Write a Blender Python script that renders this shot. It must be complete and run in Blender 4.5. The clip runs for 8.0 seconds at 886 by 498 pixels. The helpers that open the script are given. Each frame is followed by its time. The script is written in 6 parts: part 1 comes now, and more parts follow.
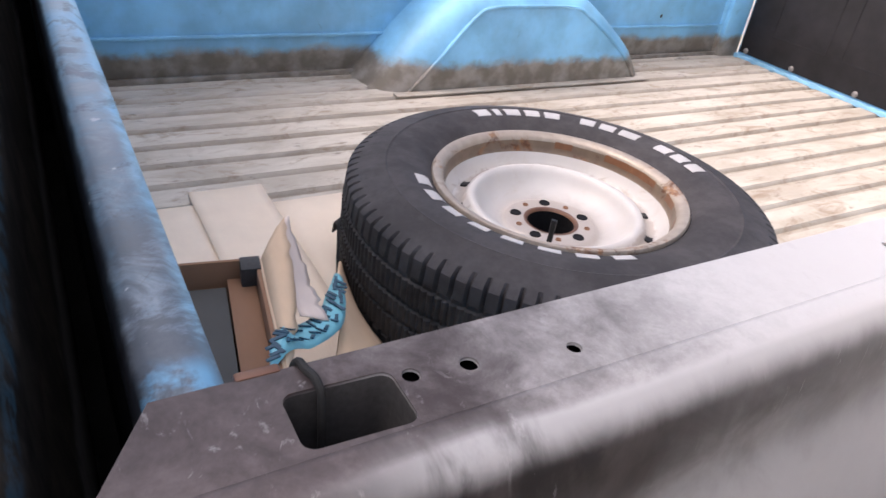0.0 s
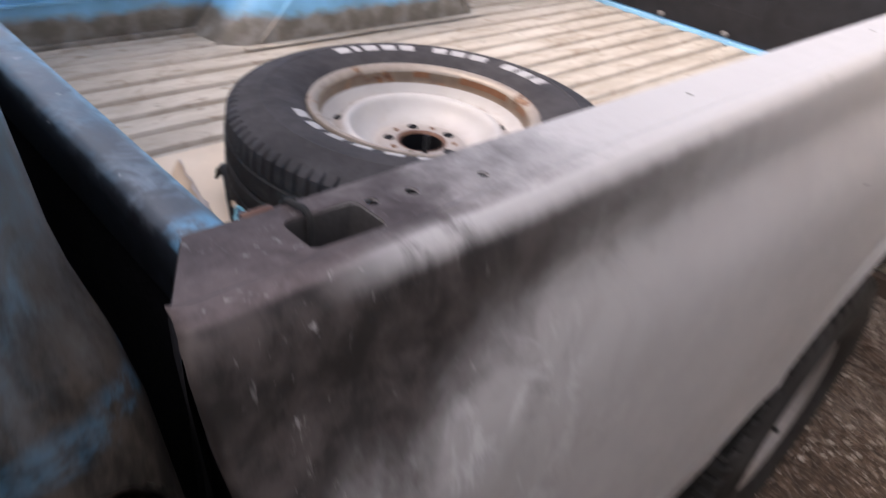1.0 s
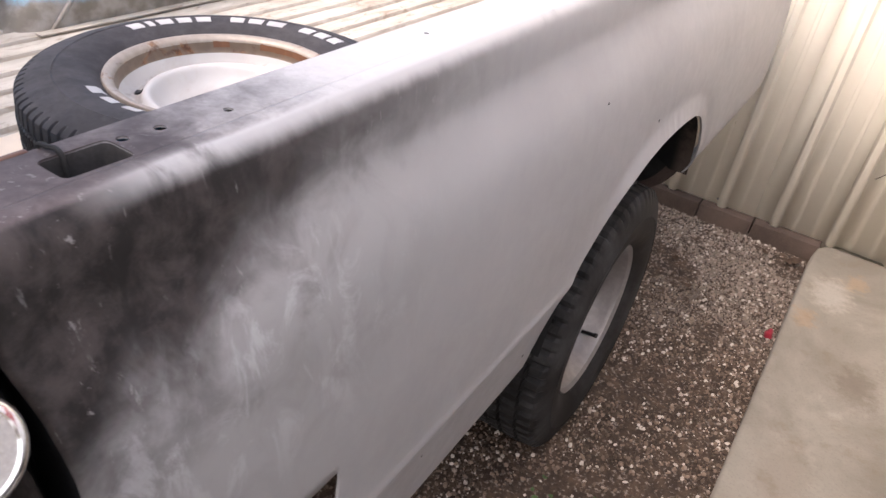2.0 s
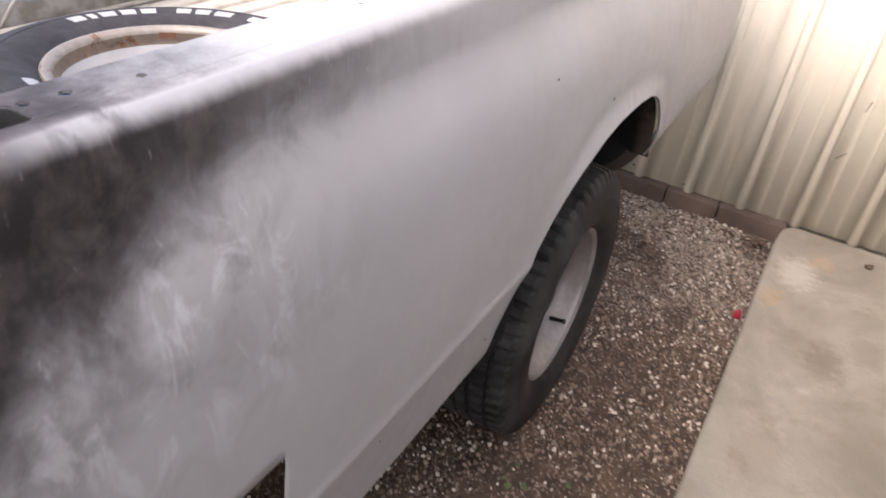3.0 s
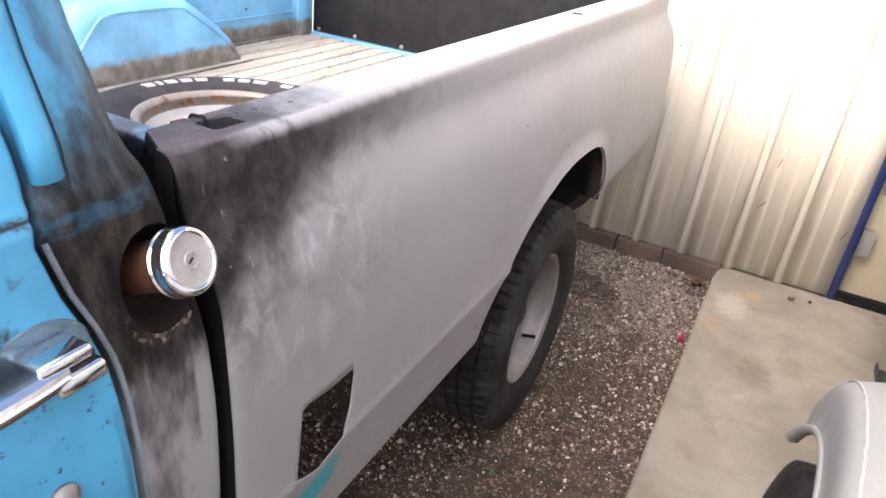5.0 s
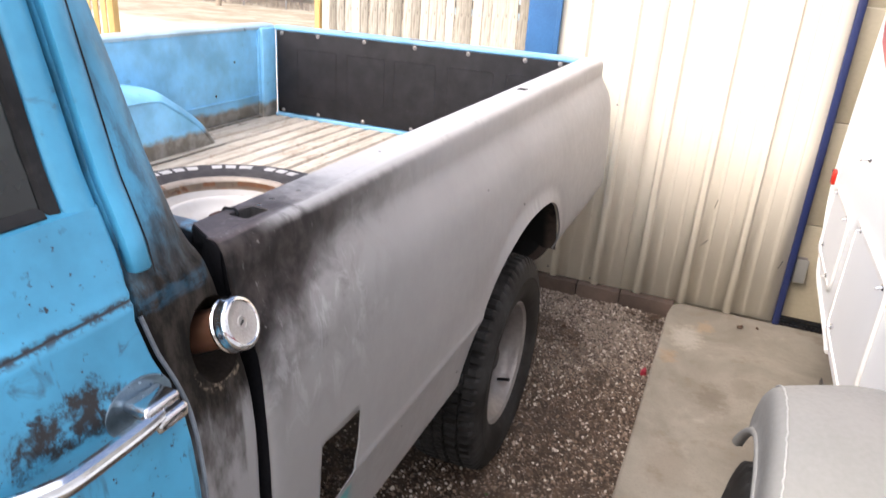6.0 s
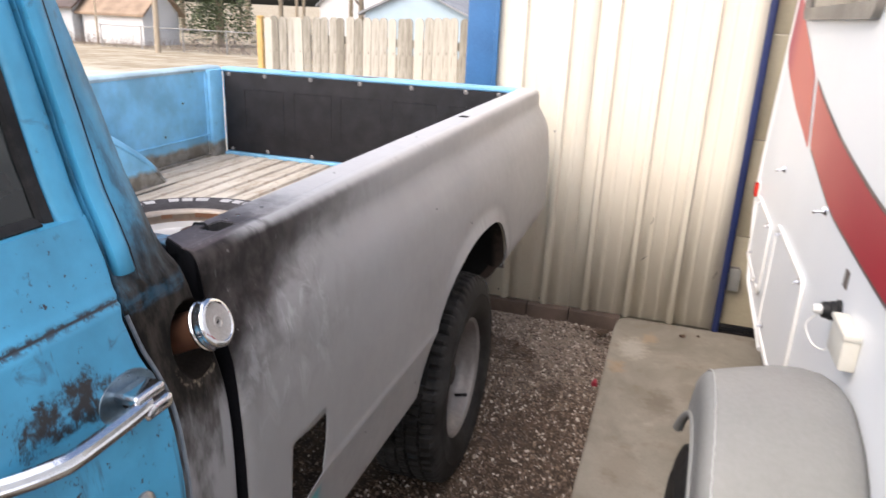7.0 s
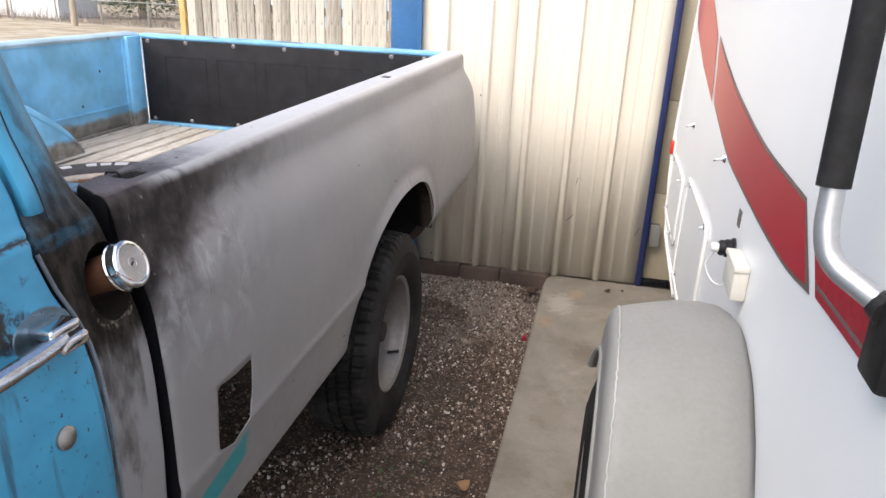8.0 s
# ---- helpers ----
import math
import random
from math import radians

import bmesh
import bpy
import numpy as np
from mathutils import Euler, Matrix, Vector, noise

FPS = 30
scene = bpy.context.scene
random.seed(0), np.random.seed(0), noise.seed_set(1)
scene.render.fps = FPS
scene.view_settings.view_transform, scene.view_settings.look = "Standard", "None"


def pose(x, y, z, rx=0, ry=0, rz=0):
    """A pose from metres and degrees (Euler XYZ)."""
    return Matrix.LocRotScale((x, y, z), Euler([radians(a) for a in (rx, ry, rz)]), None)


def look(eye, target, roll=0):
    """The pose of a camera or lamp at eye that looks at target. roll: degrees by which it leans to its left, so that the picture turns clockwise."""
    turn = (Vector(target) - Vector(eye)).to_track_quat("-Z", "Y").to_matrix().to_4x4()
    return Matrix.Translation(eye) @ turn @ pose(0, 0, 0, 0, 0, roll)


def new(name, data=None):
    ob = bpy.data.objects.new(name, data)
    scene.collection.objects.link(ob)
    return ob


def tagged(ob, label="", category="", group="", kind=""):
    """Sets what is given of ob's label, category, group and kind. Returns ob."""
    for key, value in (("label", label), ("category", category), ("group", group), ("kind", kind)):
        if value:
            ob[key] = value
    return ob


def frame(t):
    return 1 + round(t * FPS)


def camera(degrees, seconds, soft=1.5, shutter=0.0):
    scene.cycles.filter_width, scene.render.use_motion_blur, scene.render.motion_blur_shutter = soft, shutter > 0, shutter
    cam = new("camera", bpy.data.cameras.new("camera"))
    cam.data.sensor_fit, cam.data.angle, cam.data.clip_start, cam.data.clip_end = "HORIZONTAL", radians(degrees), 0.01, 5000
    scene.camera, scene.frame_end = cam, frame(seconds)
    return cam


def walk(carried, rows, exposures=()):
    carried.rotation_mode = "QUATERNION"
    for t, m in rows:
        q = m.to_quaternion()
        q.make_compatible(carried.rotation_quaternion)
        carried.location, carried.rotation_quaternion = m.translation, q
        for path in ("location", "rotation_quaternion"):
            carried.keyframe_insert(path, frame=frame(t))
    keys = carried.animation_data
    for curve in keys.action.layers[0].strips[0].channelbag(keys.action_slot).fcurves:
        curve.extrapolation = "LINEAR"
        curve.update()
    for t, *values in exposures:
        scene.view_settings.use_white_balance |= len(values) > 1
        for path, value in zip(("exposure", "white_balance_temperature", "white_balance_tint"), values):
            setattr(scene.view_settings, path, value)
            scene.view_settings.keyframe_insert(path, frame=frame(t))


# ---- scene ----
cam = camera(65.0, 8.0, shutter=0.4)
PATH = [
    (0, (0.144, -0.013, 1.443), (-1.276, 0.917, 0.386), 8.3),
    (0.5, (0.128, -0.031, 1.439), (-1.23, 0.996, 0.388), 8.5),
    (0.8, (0.182, -0.08, 1.44), (-1.105, 0.983, 0.338), 7.2),
    (1, (0.224, -0.126, 1.439), (-0.905, 1.099, 0.333), 7.7),
    (1.2, (0.264, -0.158, 1.45), (-0.749, 1.142, 0.317), 6.9),
    (1.5, (0.301, -0.165, 1.453), (-0.54, 1.252, 0.32), 7.5),
    (1.7, (0.333, -0.165, 1.466), (-0.473, 1.273, 0.334), 7.8),
    (2.8, (0.382, -0.096, 1.435), (-0.418, 1.364, 0.326), 6.4),
    (3, (0.396, -0.133, 1.431), (-0.358, 1.344, 0.314), 6.6),
    (3.5, (0.441, -0.267, 1.432), (-0.198, 1.262, 0.313), 7.7),
    (4, (0.456, -0.35, 1.448), (-0.125, 1.232, 0.37), 8.7),
    (4.5, (0.446, -0.379, 1.456), (-0.294, 1.191, 0.464), 8.3),
    (4.7, (0.467, -0.42, 1.463), (-0.282, 1.165, 0.5), 7.8),
    (5.8, (0.554, -0.689, 1.562), (-0.102, 1.027, 0.771), 4.8),
    (6, (0.552, -0.693, 1.568), (-0.122, 1.031, 0.811), 3.9),
    (6.5, (0.574, -0.718, 1.587), (-0.111, 1.044, 0.933), 2.8),
    (7, (0.593, -0.805, 1.555), (0.031, 1.001, 0.905), 2.5),
    (7.5, (0.645, -0.883, 1.553), (0.233, 0.947, 0.859), 2.5),
    (8, (0.658, -0.859, 1.523), (0.27, 0.969, 0.811), 2.5),
]
EXPOSURES = [(0.0, 0.88, 6450, 17), (0.5, 0.86, 6450, 17), (1.0, 0.68, 6450, 17), (1.6, 1.06, 6450, 17), (3.0, 1.32, 6350, 15), (3.5, 1.52, 6330, 15), (4.0, 1.50, 6350, 15), (4.5, 1.46, 6300, 14), (5.8, 1.20, 6300, 13), (6.5, 0.84, 6300, 12), (7.0, 0.76, 6250, 12), (8.0, 0.70, 6100, 10)]
walk(cam, [(t, look(eye, target, roll)) for t, eye, target, roll in PATH], EXPOSURES)

# ---- world, sun, exposure ----
world = bpy.data.worlds.new("overcast_sky")
scene.world = world
world.use_nodes = True
wn = world.node_tree.nodes
sky = wn.new("ShaderNodeTexSky")
sky.sky_type = "NISHITA"
sky.sun_disc = False
sky.sun_elevation, sky.sun_rotation = radians(50), radians(205)
sky.air_density, sky.dust_density, sky.ozone_density = 1.0, 6.0, 0.6
wn["Background"].inputs["Strength"].default_value = 0.15
world.node_tree.links.new(sky.outputs[0], wn["Background"].inputs[0])
sun_data = bpy.data.lights.new("sun", "SUN")
sun_data.energy, sun_data.angle, sun_data.color = 1.7, radians(118), (1.0, 0.97, 0.94)
sun = new("sun", sun_data)
sun.matrix_world = look((-1.6, -3.5, 4.6), (0, 0, 0))


# ---- materials ----
class Nodes:
    """A short way to write a node material."""

    def __init__(self, name):
        self.m = bpy.data.materials.new(name)
        self.m.use_nodes = True
        self.t = self.m.node_tree
        self.bsdf = self.t.nodes["Principled BSDF"]
        self.co = self.t.nodes.new("ShaderNodeTexCoord").outputs["Object"]

    def put(self, socket, value):
        if isinstance(value, bpy.types.NodeSocket):
            self.t.links.new(value, socket)
        elif isinstance(value, (tuple, list)) and len(value) == 3 and socket.type == "RGBA":
            socket.default_value = (*value, 1)
        else:
            socket.default_value = value

    def math(self, op, a, b=0.0, clamp=False):
        n = self.t.nodes.new("ShaderNodeMath")
        n.operation, n.use_clamp = op, clamp
        self.put(n.inputs[0], a)
        self.put(n.inputs[1], b)
        return n.outputs[0]

    def scaled(self, x, y, z, source=None):
        n = self.t.nodes.new("ShaderNodeMapping")
        n.inputs["Scale"].default_value = (x, y, z)
        self.t.links.new(source or self.co, n.inputs["Vector"])
        return n.outputs[0]

    def noise(self, scale, detail=4.0, rough=0.55, co=None, warp=0.0):
        n = self.t.nodes.new("ShaderNodeTexNoise")
        n.inputs["Scale"].default_value = scale
        n.inputs["Detail"].default_value = detail
        n.inputs["Roughness"].default_value = rough
        n.inputs["Distortion"].default_value = warp
        self.t.links.new(co or self.co, n.inputs["Vector"])
        return n.outputs["Fac"]

    def step(self, value, low, high):
        n = self.t.nodes.new("ShaderNodeMapRange")
        n.interpolation_type = "SMOOTHSTEP"
        self.put(n.inputs["Value"], value)
        n.inputs["From Min"].default_value, n.inputs["From Max"].default_value = low, high
        return n.outputs["Result"]

    def mix(self, fac, a, b):
        n = self.t.nodes.new("ShaderNodeMix")
        n.data_type = "RGBA"
        self.put(n.inputs[0], fac)
        self.put(n.inputs[6], a)
        self.put(n.inputs[7], b)
        return n.outputs[2]

    def blend(self, fac, a, b):
        n = self.t.nodes.new("ShaderNodeMix")
        self.put(n.inputs[0], fac)
        self.put(n.inputs[2], a)
        self.put(n.inputs[3], b)
        return n.outputs[0]

    def axes(self):
        n = self.t.nodes.new("ShaderNodeSeparateXYZ")
        self.t.links.new(self.co, n.inputs[0])
        return n.outputs

    def random(self):
        return self.t.nodes.new("ShaderNodeObjectInfo").outputs["Random"]

    def island(self):
        return self.t.nodes.new("ShaderNodeNewGeometry").outputs["Random Per Island"]

    def bump(self, height, strength=0.3, distance=0.002):
        n = self.t.nodes.new("ShaderNodeBump")
        n.inputs["Strength"].default_value, n.inputs["Distance"].default_value = strength, distance
        self.put(n.inputs["Height"], height)
        self.t.links.new(n.outputs[0], self.bsdf.inputs["Normal"])

    def done(self, color, rough=0.6, metal=0.0, spec=0.5):
        self.put(self.bsdf.inputs["Base Color"], color)
        self.put(self.bsdf.inputs["Roughness"], rough)
        self.put(self.bsdf.inputs["Metallic"], metal)
        self.put(self.bsdf.inputs["Specular IOR Level"], spec)
        return self.m


def plain(name, color, rough=0.6, metal=0.0, vary=0.25, scale=14.0, relief=0.15, spec=0.5):
    """A surface of one colour with stains and grain at two scales."""
    n = Nodes(name)
    big, fine = n.noise(scale * 0.25, 5), n.noise(scale * 9, 3)
    f = n.math("ADD", n.math("MULTIPLY", big, 0.7), n.math("MULTIPLY", fine, 0.3))
    f = n.step(f, 0.3, 0.7)
    dark = tuple(c * (1 - vary) for c in color)
    lite = tuple(min(1, c * (1 + vary * 0.6)) for c in color)
    if relief > 0.04:
        n.bump(fine, relief, 0.001)
    return n.done(n.mix(f, dark, lite), n.blend(f, min(1, rough + 0.1), max(0.05, rough - 0.08)), metal, spec)


def primer_material():
    """Grey primer with soot round the front upper corner, wiped places, drips, and a stroke of teal spray paint; shade
    under the rail and near the cab and sky light on the rail top are painted in.
    """
    n = Nodes("grey_primer")
    x, y, z = n.axes()
    cloud, mid, fine = n.noise(6, 5, 0.55), n.noise(26, 6, 0.68, warp=0.3), n.noise(95, 4)
    drip = n.noise(46, 4, 0.6, n.scaled(0.5, 1.0, 0.13))
    streak = n.noise(30, 5, 0.62, n.scaled(0.5, 1.0, 0.5), 0.5)
    wipe = n.noise(14, 6, 0.58, n.scaled(1, 0.9, 0.8), 0.7)
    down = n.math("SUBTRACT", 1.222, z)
    # how far down: soot deep at the front corner, painted shade narrowing along rail
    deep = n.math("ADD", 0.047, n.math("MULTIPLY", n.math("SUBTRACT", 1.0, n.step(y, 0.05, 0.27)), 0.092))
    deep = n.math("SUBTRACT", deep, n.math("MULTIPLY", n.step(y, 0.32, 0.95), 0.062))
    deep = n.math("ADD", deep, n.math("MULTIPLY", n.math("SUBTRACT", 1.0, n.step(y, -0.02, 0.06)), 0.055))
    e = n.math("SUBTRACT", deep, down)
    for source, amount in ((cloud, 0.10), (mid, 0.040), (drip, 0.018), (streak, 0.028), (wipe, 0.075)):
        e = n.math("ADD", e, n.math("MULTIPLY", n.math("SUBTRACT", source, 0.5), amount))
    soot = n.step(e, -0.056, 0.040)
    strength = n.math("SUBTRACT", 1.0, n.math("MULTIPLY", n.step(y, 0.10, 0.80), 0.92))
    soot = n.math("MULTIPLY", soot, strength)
    # plain primer
    base = n.mix(n.step(n.noise(1.6, 4, 0.55), 0.35, 0.65), (0.282, 0.279, 0.281), (0.318, 0.315, 0.317))
    base = n.mix(n.math("MULTIPLY", n.step(fine, 0.5, 0.75), 0.12), base, (0.26, 0.257, 0.26))
    # primer painted darker towards the front, for the shade near the cab
    base = n.mix(n.math("MULTIPLY", n.math("SUBTRACT", 1.0, n.step(n.math("ADD", y, n.math("MULTIPLY", n.math("SUBTRACT", cloud, 0.5), 0.3)), -0.1, 0.75)), 0.55), base, (0.205, 0.198, 0.198))
    # faint flow marks down the side, small smudges
    base = n.mix(n.math("MULTIPLY", n.step(n.noise(12, 5, 0.6, n.scaled(1, 1.3, 0.25)), 0.54, 0.72), 0.16), base, (0.25, 0.245, 0.25))
    base = n.mix(n.math("MULTIPLY", n.step(n.noise(15, 6, 0.7, warp=0.6), 0.66, 0.76), 0.22), base, (0.20, 0.195, 0.20))
    # wiped grey film and pale swipes below the soot
    near = n.math("MULTIPLY", n.math("SUBTRACT", 1.0, n.step(down, 0.15, 0.40)), n.math("SUBTRACT", 1.0, n.step(y, 0.16, 0.46)))
    base = n.mix(n.math("MULTIPLY", n.math("MULTIPLY", n.step(wipe, 0.38, 0.66), near), 0.70), base, (0.125, 0.118, 0.118))
    swipe = n.math("MULTIPLY", n.step(n.noise(20, 6, 0.66, n.scaled(1, 1.1, 0.62), 0.9), 0.50, 0.66), n.math("MULTIPLY", near, n.step(down, 0.07, 0.13)))
    base = n.mix(n.math("MULTIPLY", swipe, 0.55), base, (0.42, 0.42, 0.43))
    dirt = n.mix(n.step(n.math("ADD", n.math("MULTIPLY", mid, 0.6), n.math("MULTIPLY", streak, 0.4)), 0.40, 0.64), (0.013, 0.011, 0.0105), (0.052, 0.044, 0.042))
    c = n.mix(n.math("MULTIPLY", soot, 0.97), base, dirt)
    # purplish-brown grime on the flat rail's front, sky brightness painted pale behind it
    flat = n.step(z, 1.2165, 1.2192)
    film = n.mix(n.step(n.math("ADD", n.math("MULTIPLY", cloud, 0.5), n.math("MULTIPLY", mid, 0.5)), 0.38, 0.66), (0.060, 0.048, 0.048), (0.165, 0.136, 0.137))
    pale = n.math("ADD", y, n.math("MULTIPLY", n.math("SUBTRACT", cloud, 0.5), 0.30))
    pale = n.math("ADD", pale, n.math("MULTIPLY", n.math("SUBTRACT", mid, 0.5), 0.25))
    film = n.mix(n.step(pale, 0.05, 0.36), film, (0.51, 0.50, 0.50))
    front = n.math("SUBTRACT", 1.0, n.step(y, 0.16, 0.46))
    speck = n.step(n.noise(65, 6, 0.78), 0.36, 0.66)
    film = n.mix(n.math("MULTIPLY", speck, n.math("MULTIPLY", front, 0.30)), film, (0.06, 0.050, 0.052))
    film = n.mix(n.math("MULTIPLY", n.step(n.noise(48, 6, 0.75, warp=0.6), 0.63, 0.70), n.math("MULTIPLY", front, 0.35)), film, (0.50, 0.49, 0.49))
    c = n.mix(n.math("MULTIPLY", flat, 0.92), c, film)
    # paint rubbed white along the rounded rail edge, with short runs
    ragged = n.math("ADD", z, n.math("MULTIPLY", n.math("SUBTRACT", streak, 0.5), 0.009))
    ragged = n.math("ADD", ragged, n.math("MULTIPLY", n.math("SUBTRACT", cloud, 0.5), 0.010))
    edge = n.math("MULTIPLY", n.step(ragged, 1.201, 1.2165), n.math("SUBTRACT", 1.0, n.step(n.math("ADD", z, n.math("MULTIPLY", n.math("SUBTRACT", cloud, 0.5), 0.006)), 1.2182, 1.2200)))
    worn = n.math("MULTIPLY", edge, n.step(n.math("ADD", n.math("MULTIPLY", cloud, 0.6), n.math("MULTIPLY", streak, 0.4)), 0.28, 0.44))
    worn = n.math("MULTIPLY", worn, n.step(y, 0.03, 0.13))
    c = n.mix(n.math("MULTIPLY", worn, 0.78), c, (0.46, 0.452, 0.455))
    # thin scuffs and pale drips inside the soot
    scuff = n.math("MULTIPLY", n.step(n.noise(55, 5, 0.7, n.scaled(1, 1.5, 0.45), 0.5), 0.60, 0.68), n.step(soot, 0.15, 0.6))
    scuff = n.math("MULTIPLY", scuff, n.step(n.noise(9, 3), 0.42, 0.58))
    c = n.mix(n.math("MULTIPLY", scuff, 0.38), c, (0.40, 0.385, 0.385))
    # spray stroke under the cut-out
    line = n.math("ABSOLUTE", n.math("SUBTRACT", z, n.math("ADD", 0.607, n.math("MULTIPLY", y, 0.19))))
    stroke = n.math("MULTIPLY", n.math("SUBTRACT", 1.0, n.step(n.math("ADD", line, n.math("MULTIPLY", fine, 0.012)), 0.030, 0.043)), n.math("SUBTRACT", 1.0, n.step(n.math("ADD", y, n.math("MULTIPLY", fine, 0.03)), 0.20, 0.235)))
    c = n.mix(n.math("MULTIPLY", stroke, 0.92), c, (0.018, 0.28, 0.31))
    n.bump(n.math("ADD", n.math("MULTIPLY", fine, 0.35), mid), 0.08, 0.002)
    return n.done(c, n.blend(n.step(mid, 0.3, 0.7), 0.36, 0.46), 0.0, n.blend(n.math("MAXIMUM", soot, n.math("MULTIPLY", flat, n.math("SUBTRACT", 1.0, n.step(y, 0.1, 0.4)))), 0.5, 0.12))


FILLER = (-0.089, 1.115, 0.056)
SPARE = (-0.617, 0.690)


def blue_material(name, color, soot_at=None, worn=0.4, dusty=0.0, low=None, grubby=None):
    """Old blue paint with dirt spots; soot_at: (y, z, reach) of a sooty place; low: height below which grey undercoat shows."""
    n = Nodes(name)
    x, y, z = n.axes()
    cloud, fine, spot = n.noise(5, 6, 0.6), n.noise(60, 4), n.noise(22, 5, 0.65, warp=1.0)
    dark, lite = tuple(c * 0.78 for c in color), tuple(min(1, c * 1.18) for c in color)
    c = n.mix(n.step(cloud, 0.3, 0.7), dark, lite)
    if dusty:
        c = n.mix(n.math("MULTIPLY", n.step(n.noise(8, 6, 0.7), 0.4, 0.75), dusty), c, (0.30, 0.30, 0.29))
    marks = n.math("MULTIPLY", n.step(spot, 0.66 - 0.08 * worn, 0.72), worn)
    c = n.mix(marks, c, (0.035, 0.032, 0.034))
    if low:
        edge = n.math("ADD", z, n.math("MULTIPLY", n.math("SUBTRACT", n.noise(11, 6, 0.7), 0.5), 0.07))
        bare = n.math("SUBTRACT", 1.0, n.step(edge, low - 0.016, low + 0.016))
        mud = n.mix(n.step(n.noise(16, 5), 0.35, 0.7), (0.17, 0.145, 0.115), (0.33, 0.30, 0.265))
        c = n.mix(bare, c, mud)
    rough, shine = n.blend(n.step(cloud, 0.3, 0.7), 0.34, 0.48), 0.5
    if grubby:
        # finger grime round the handle, runs below it, chips along the belt crease
        gy, gz = grubby
        dy, dz = n.math("MULTIPLY", n.math("SUBTRACT", y, gy), 0.62), n.math("MULTIPLY", n.math("SUBTRACT", z, gz), 1.25)
        away = n.math("SQRT", n.math("ADD", n.math("MULTIPLY", dy, dy), n.math("MULTIPLY", dz, dz)))
        blot = n.noise(24, 6, 0.7, warp=0.8)
        away = n.math("ADD", away, n.math("MULTIPLY", n.math("SUBTRACT", blot, 0.5), 0.13))
        grime = n.math("SUBTRACT", 1.0, n.step(away, 0.024, 0.044))
        run = n.math("MULTIPLY", n.step(n.noise(40, 4, 0.6, n.scaled(1, 1.2, 0.07)), 0.565, 0.70), n.math("MULTIPLY", n.step(n.math("SUBTRACT", 1.09, z), 0.0, 0.06), 0.62))
        chips = n.math("MULTIPLY", n.math("SUBTRACT", 1.0, n.step(n.math("ABSOLUTE", n.math("SUBTRACT", z, 1.213)), 0.001, 0.009)), n.step(n.noise(50, 5, 0.7), 0.46, 0.56))
        specks = n.math("MULTIPLY", n.step(n.noise(75, 4, 0.7), 0.625, 0.665), n.step(n.noise(9, 3), 0.44, 0.56))
        grime = n.math("MULTIPLY", grime, n.step(n.noise(38, 6, 0.75), 0.36, 0.54))
        thin = n.math("MULTIPLY", n.math("SUBTRACT", 1.0, n.step(n.math("ABSOLUTE", n.math("SUBTRACT", z, 1.2125)), 0.0008, 0.0028)), n.step(n.noise(8, 4), 0.36, 0.5))
        chips = n.math("MAXIMUM", chips, thin)
        c = n.mix(grime, c, (0.020, 0.020, 0.022))
        c = n.mix(n.math("MAXIMUM", n.math("MAXIMUM", run, chips), specks), c, (0.030, 0.032, 0.040))
    if soot_at:
        # grime film over the corner, thinning upwards
        veil = n.math("MULTIPLY", n.step(n.noise(14, 6, 0.7, n.scaled(1.3, 1.6, 0.5), 0.3), 0.40, 0.62), n.math("SUBTRACT", 1.0, n.step(z, 1.22, 1.75)))
        c = n.mix(n.math("MULTIPLY", veil, 0.74), c, (0.026, 0.036, 0.046))
        back = n.math("MULTIPLY", n.step(y, -0.15, -0.06), n.math("SUBTRACT", 1.0, n.step(n.math("ADD", z, n.math("MULTIPLY", spot, 0.2)), 1.32, 1.56)))
        c = n.mix(n.math("MULTIPLY", back, 0.90), c, (0.020, 0.022, 0.026))
        shoulder = n.math("MULTIPLY", n.step(y, -0.185, -0.115), n.math("SUBTRACT", 1.0, n.step(n.math("ADD", z, n.math("MULTIPLY", n.math("SUBTRACT", spot, 0.5), 0.16)), 1.235, 1.325)))
        c = n.mix(n.math("MULTIPLY", shoulder, 0.86), c, (0.026, 0.025, 0.025))
        # olive-brown soot round the filler
        sy, sz, far = soot_at
        dy, dz = n.math("MULTIPLY", n.math("SUBTRACT", y, sy), 0.45), n.math("MULTIPLY", n.math("SUBTRACT", z, sz), 1.02)
        away = n.math("SQRT", n.math("ADD", n.math("MULTIPLY", dy, dy), n.math("MULTIPLY", dz, dz)))
        smear = n.noise(20, 7, 0.72, n.scaled(1.2, 1.8, 0.5), 0.25)
        away = n.math("ADD", away, n.math("MULTIPLY", n.math("SUBTRACT", smear, 0.5), far * 1.2))
        soot = n.math("SUBTRACT", 1.0, n.step(away, far * 0.52, far * 1.08))
        tar = n.mix(n.step(n.noise(24, 6, 0.7, n.scaled(1, 1.4, 0.6)), 0.38, 0.68), (0.008, 0.007, 0.006), (0.042, 0.035, 0.029))
        c = n.mix(soot, c, tar)
        # blue showing again along the scraped belt crease
        crease = n.math("SUBTRACT", 1.0, n.step(n.math("ABSOLUTE", n.math("SUBTRACT", n.math("ADD", z, n.math("MULTIPLY", fine, 0.010)), 1.204)), 0.005, 0.014))
        crease = n.math("MULTIPLY", crease, n.step(n.noise(60, 4, 0.7, n.scaled(1, 0.4, 1)), 0.42, 0.58))
        c = n.mix(n.math("MULTIPLY", crease, 0.20), c, (0.055, 0.21, 0.35))
        # bare grey lower down: a clean strip by the gap, patchy by the door
        height = n.math("ADD", z, n.math("MULTIPLY", n.math("SUBTRACT", smear, 0.5), 0.14))
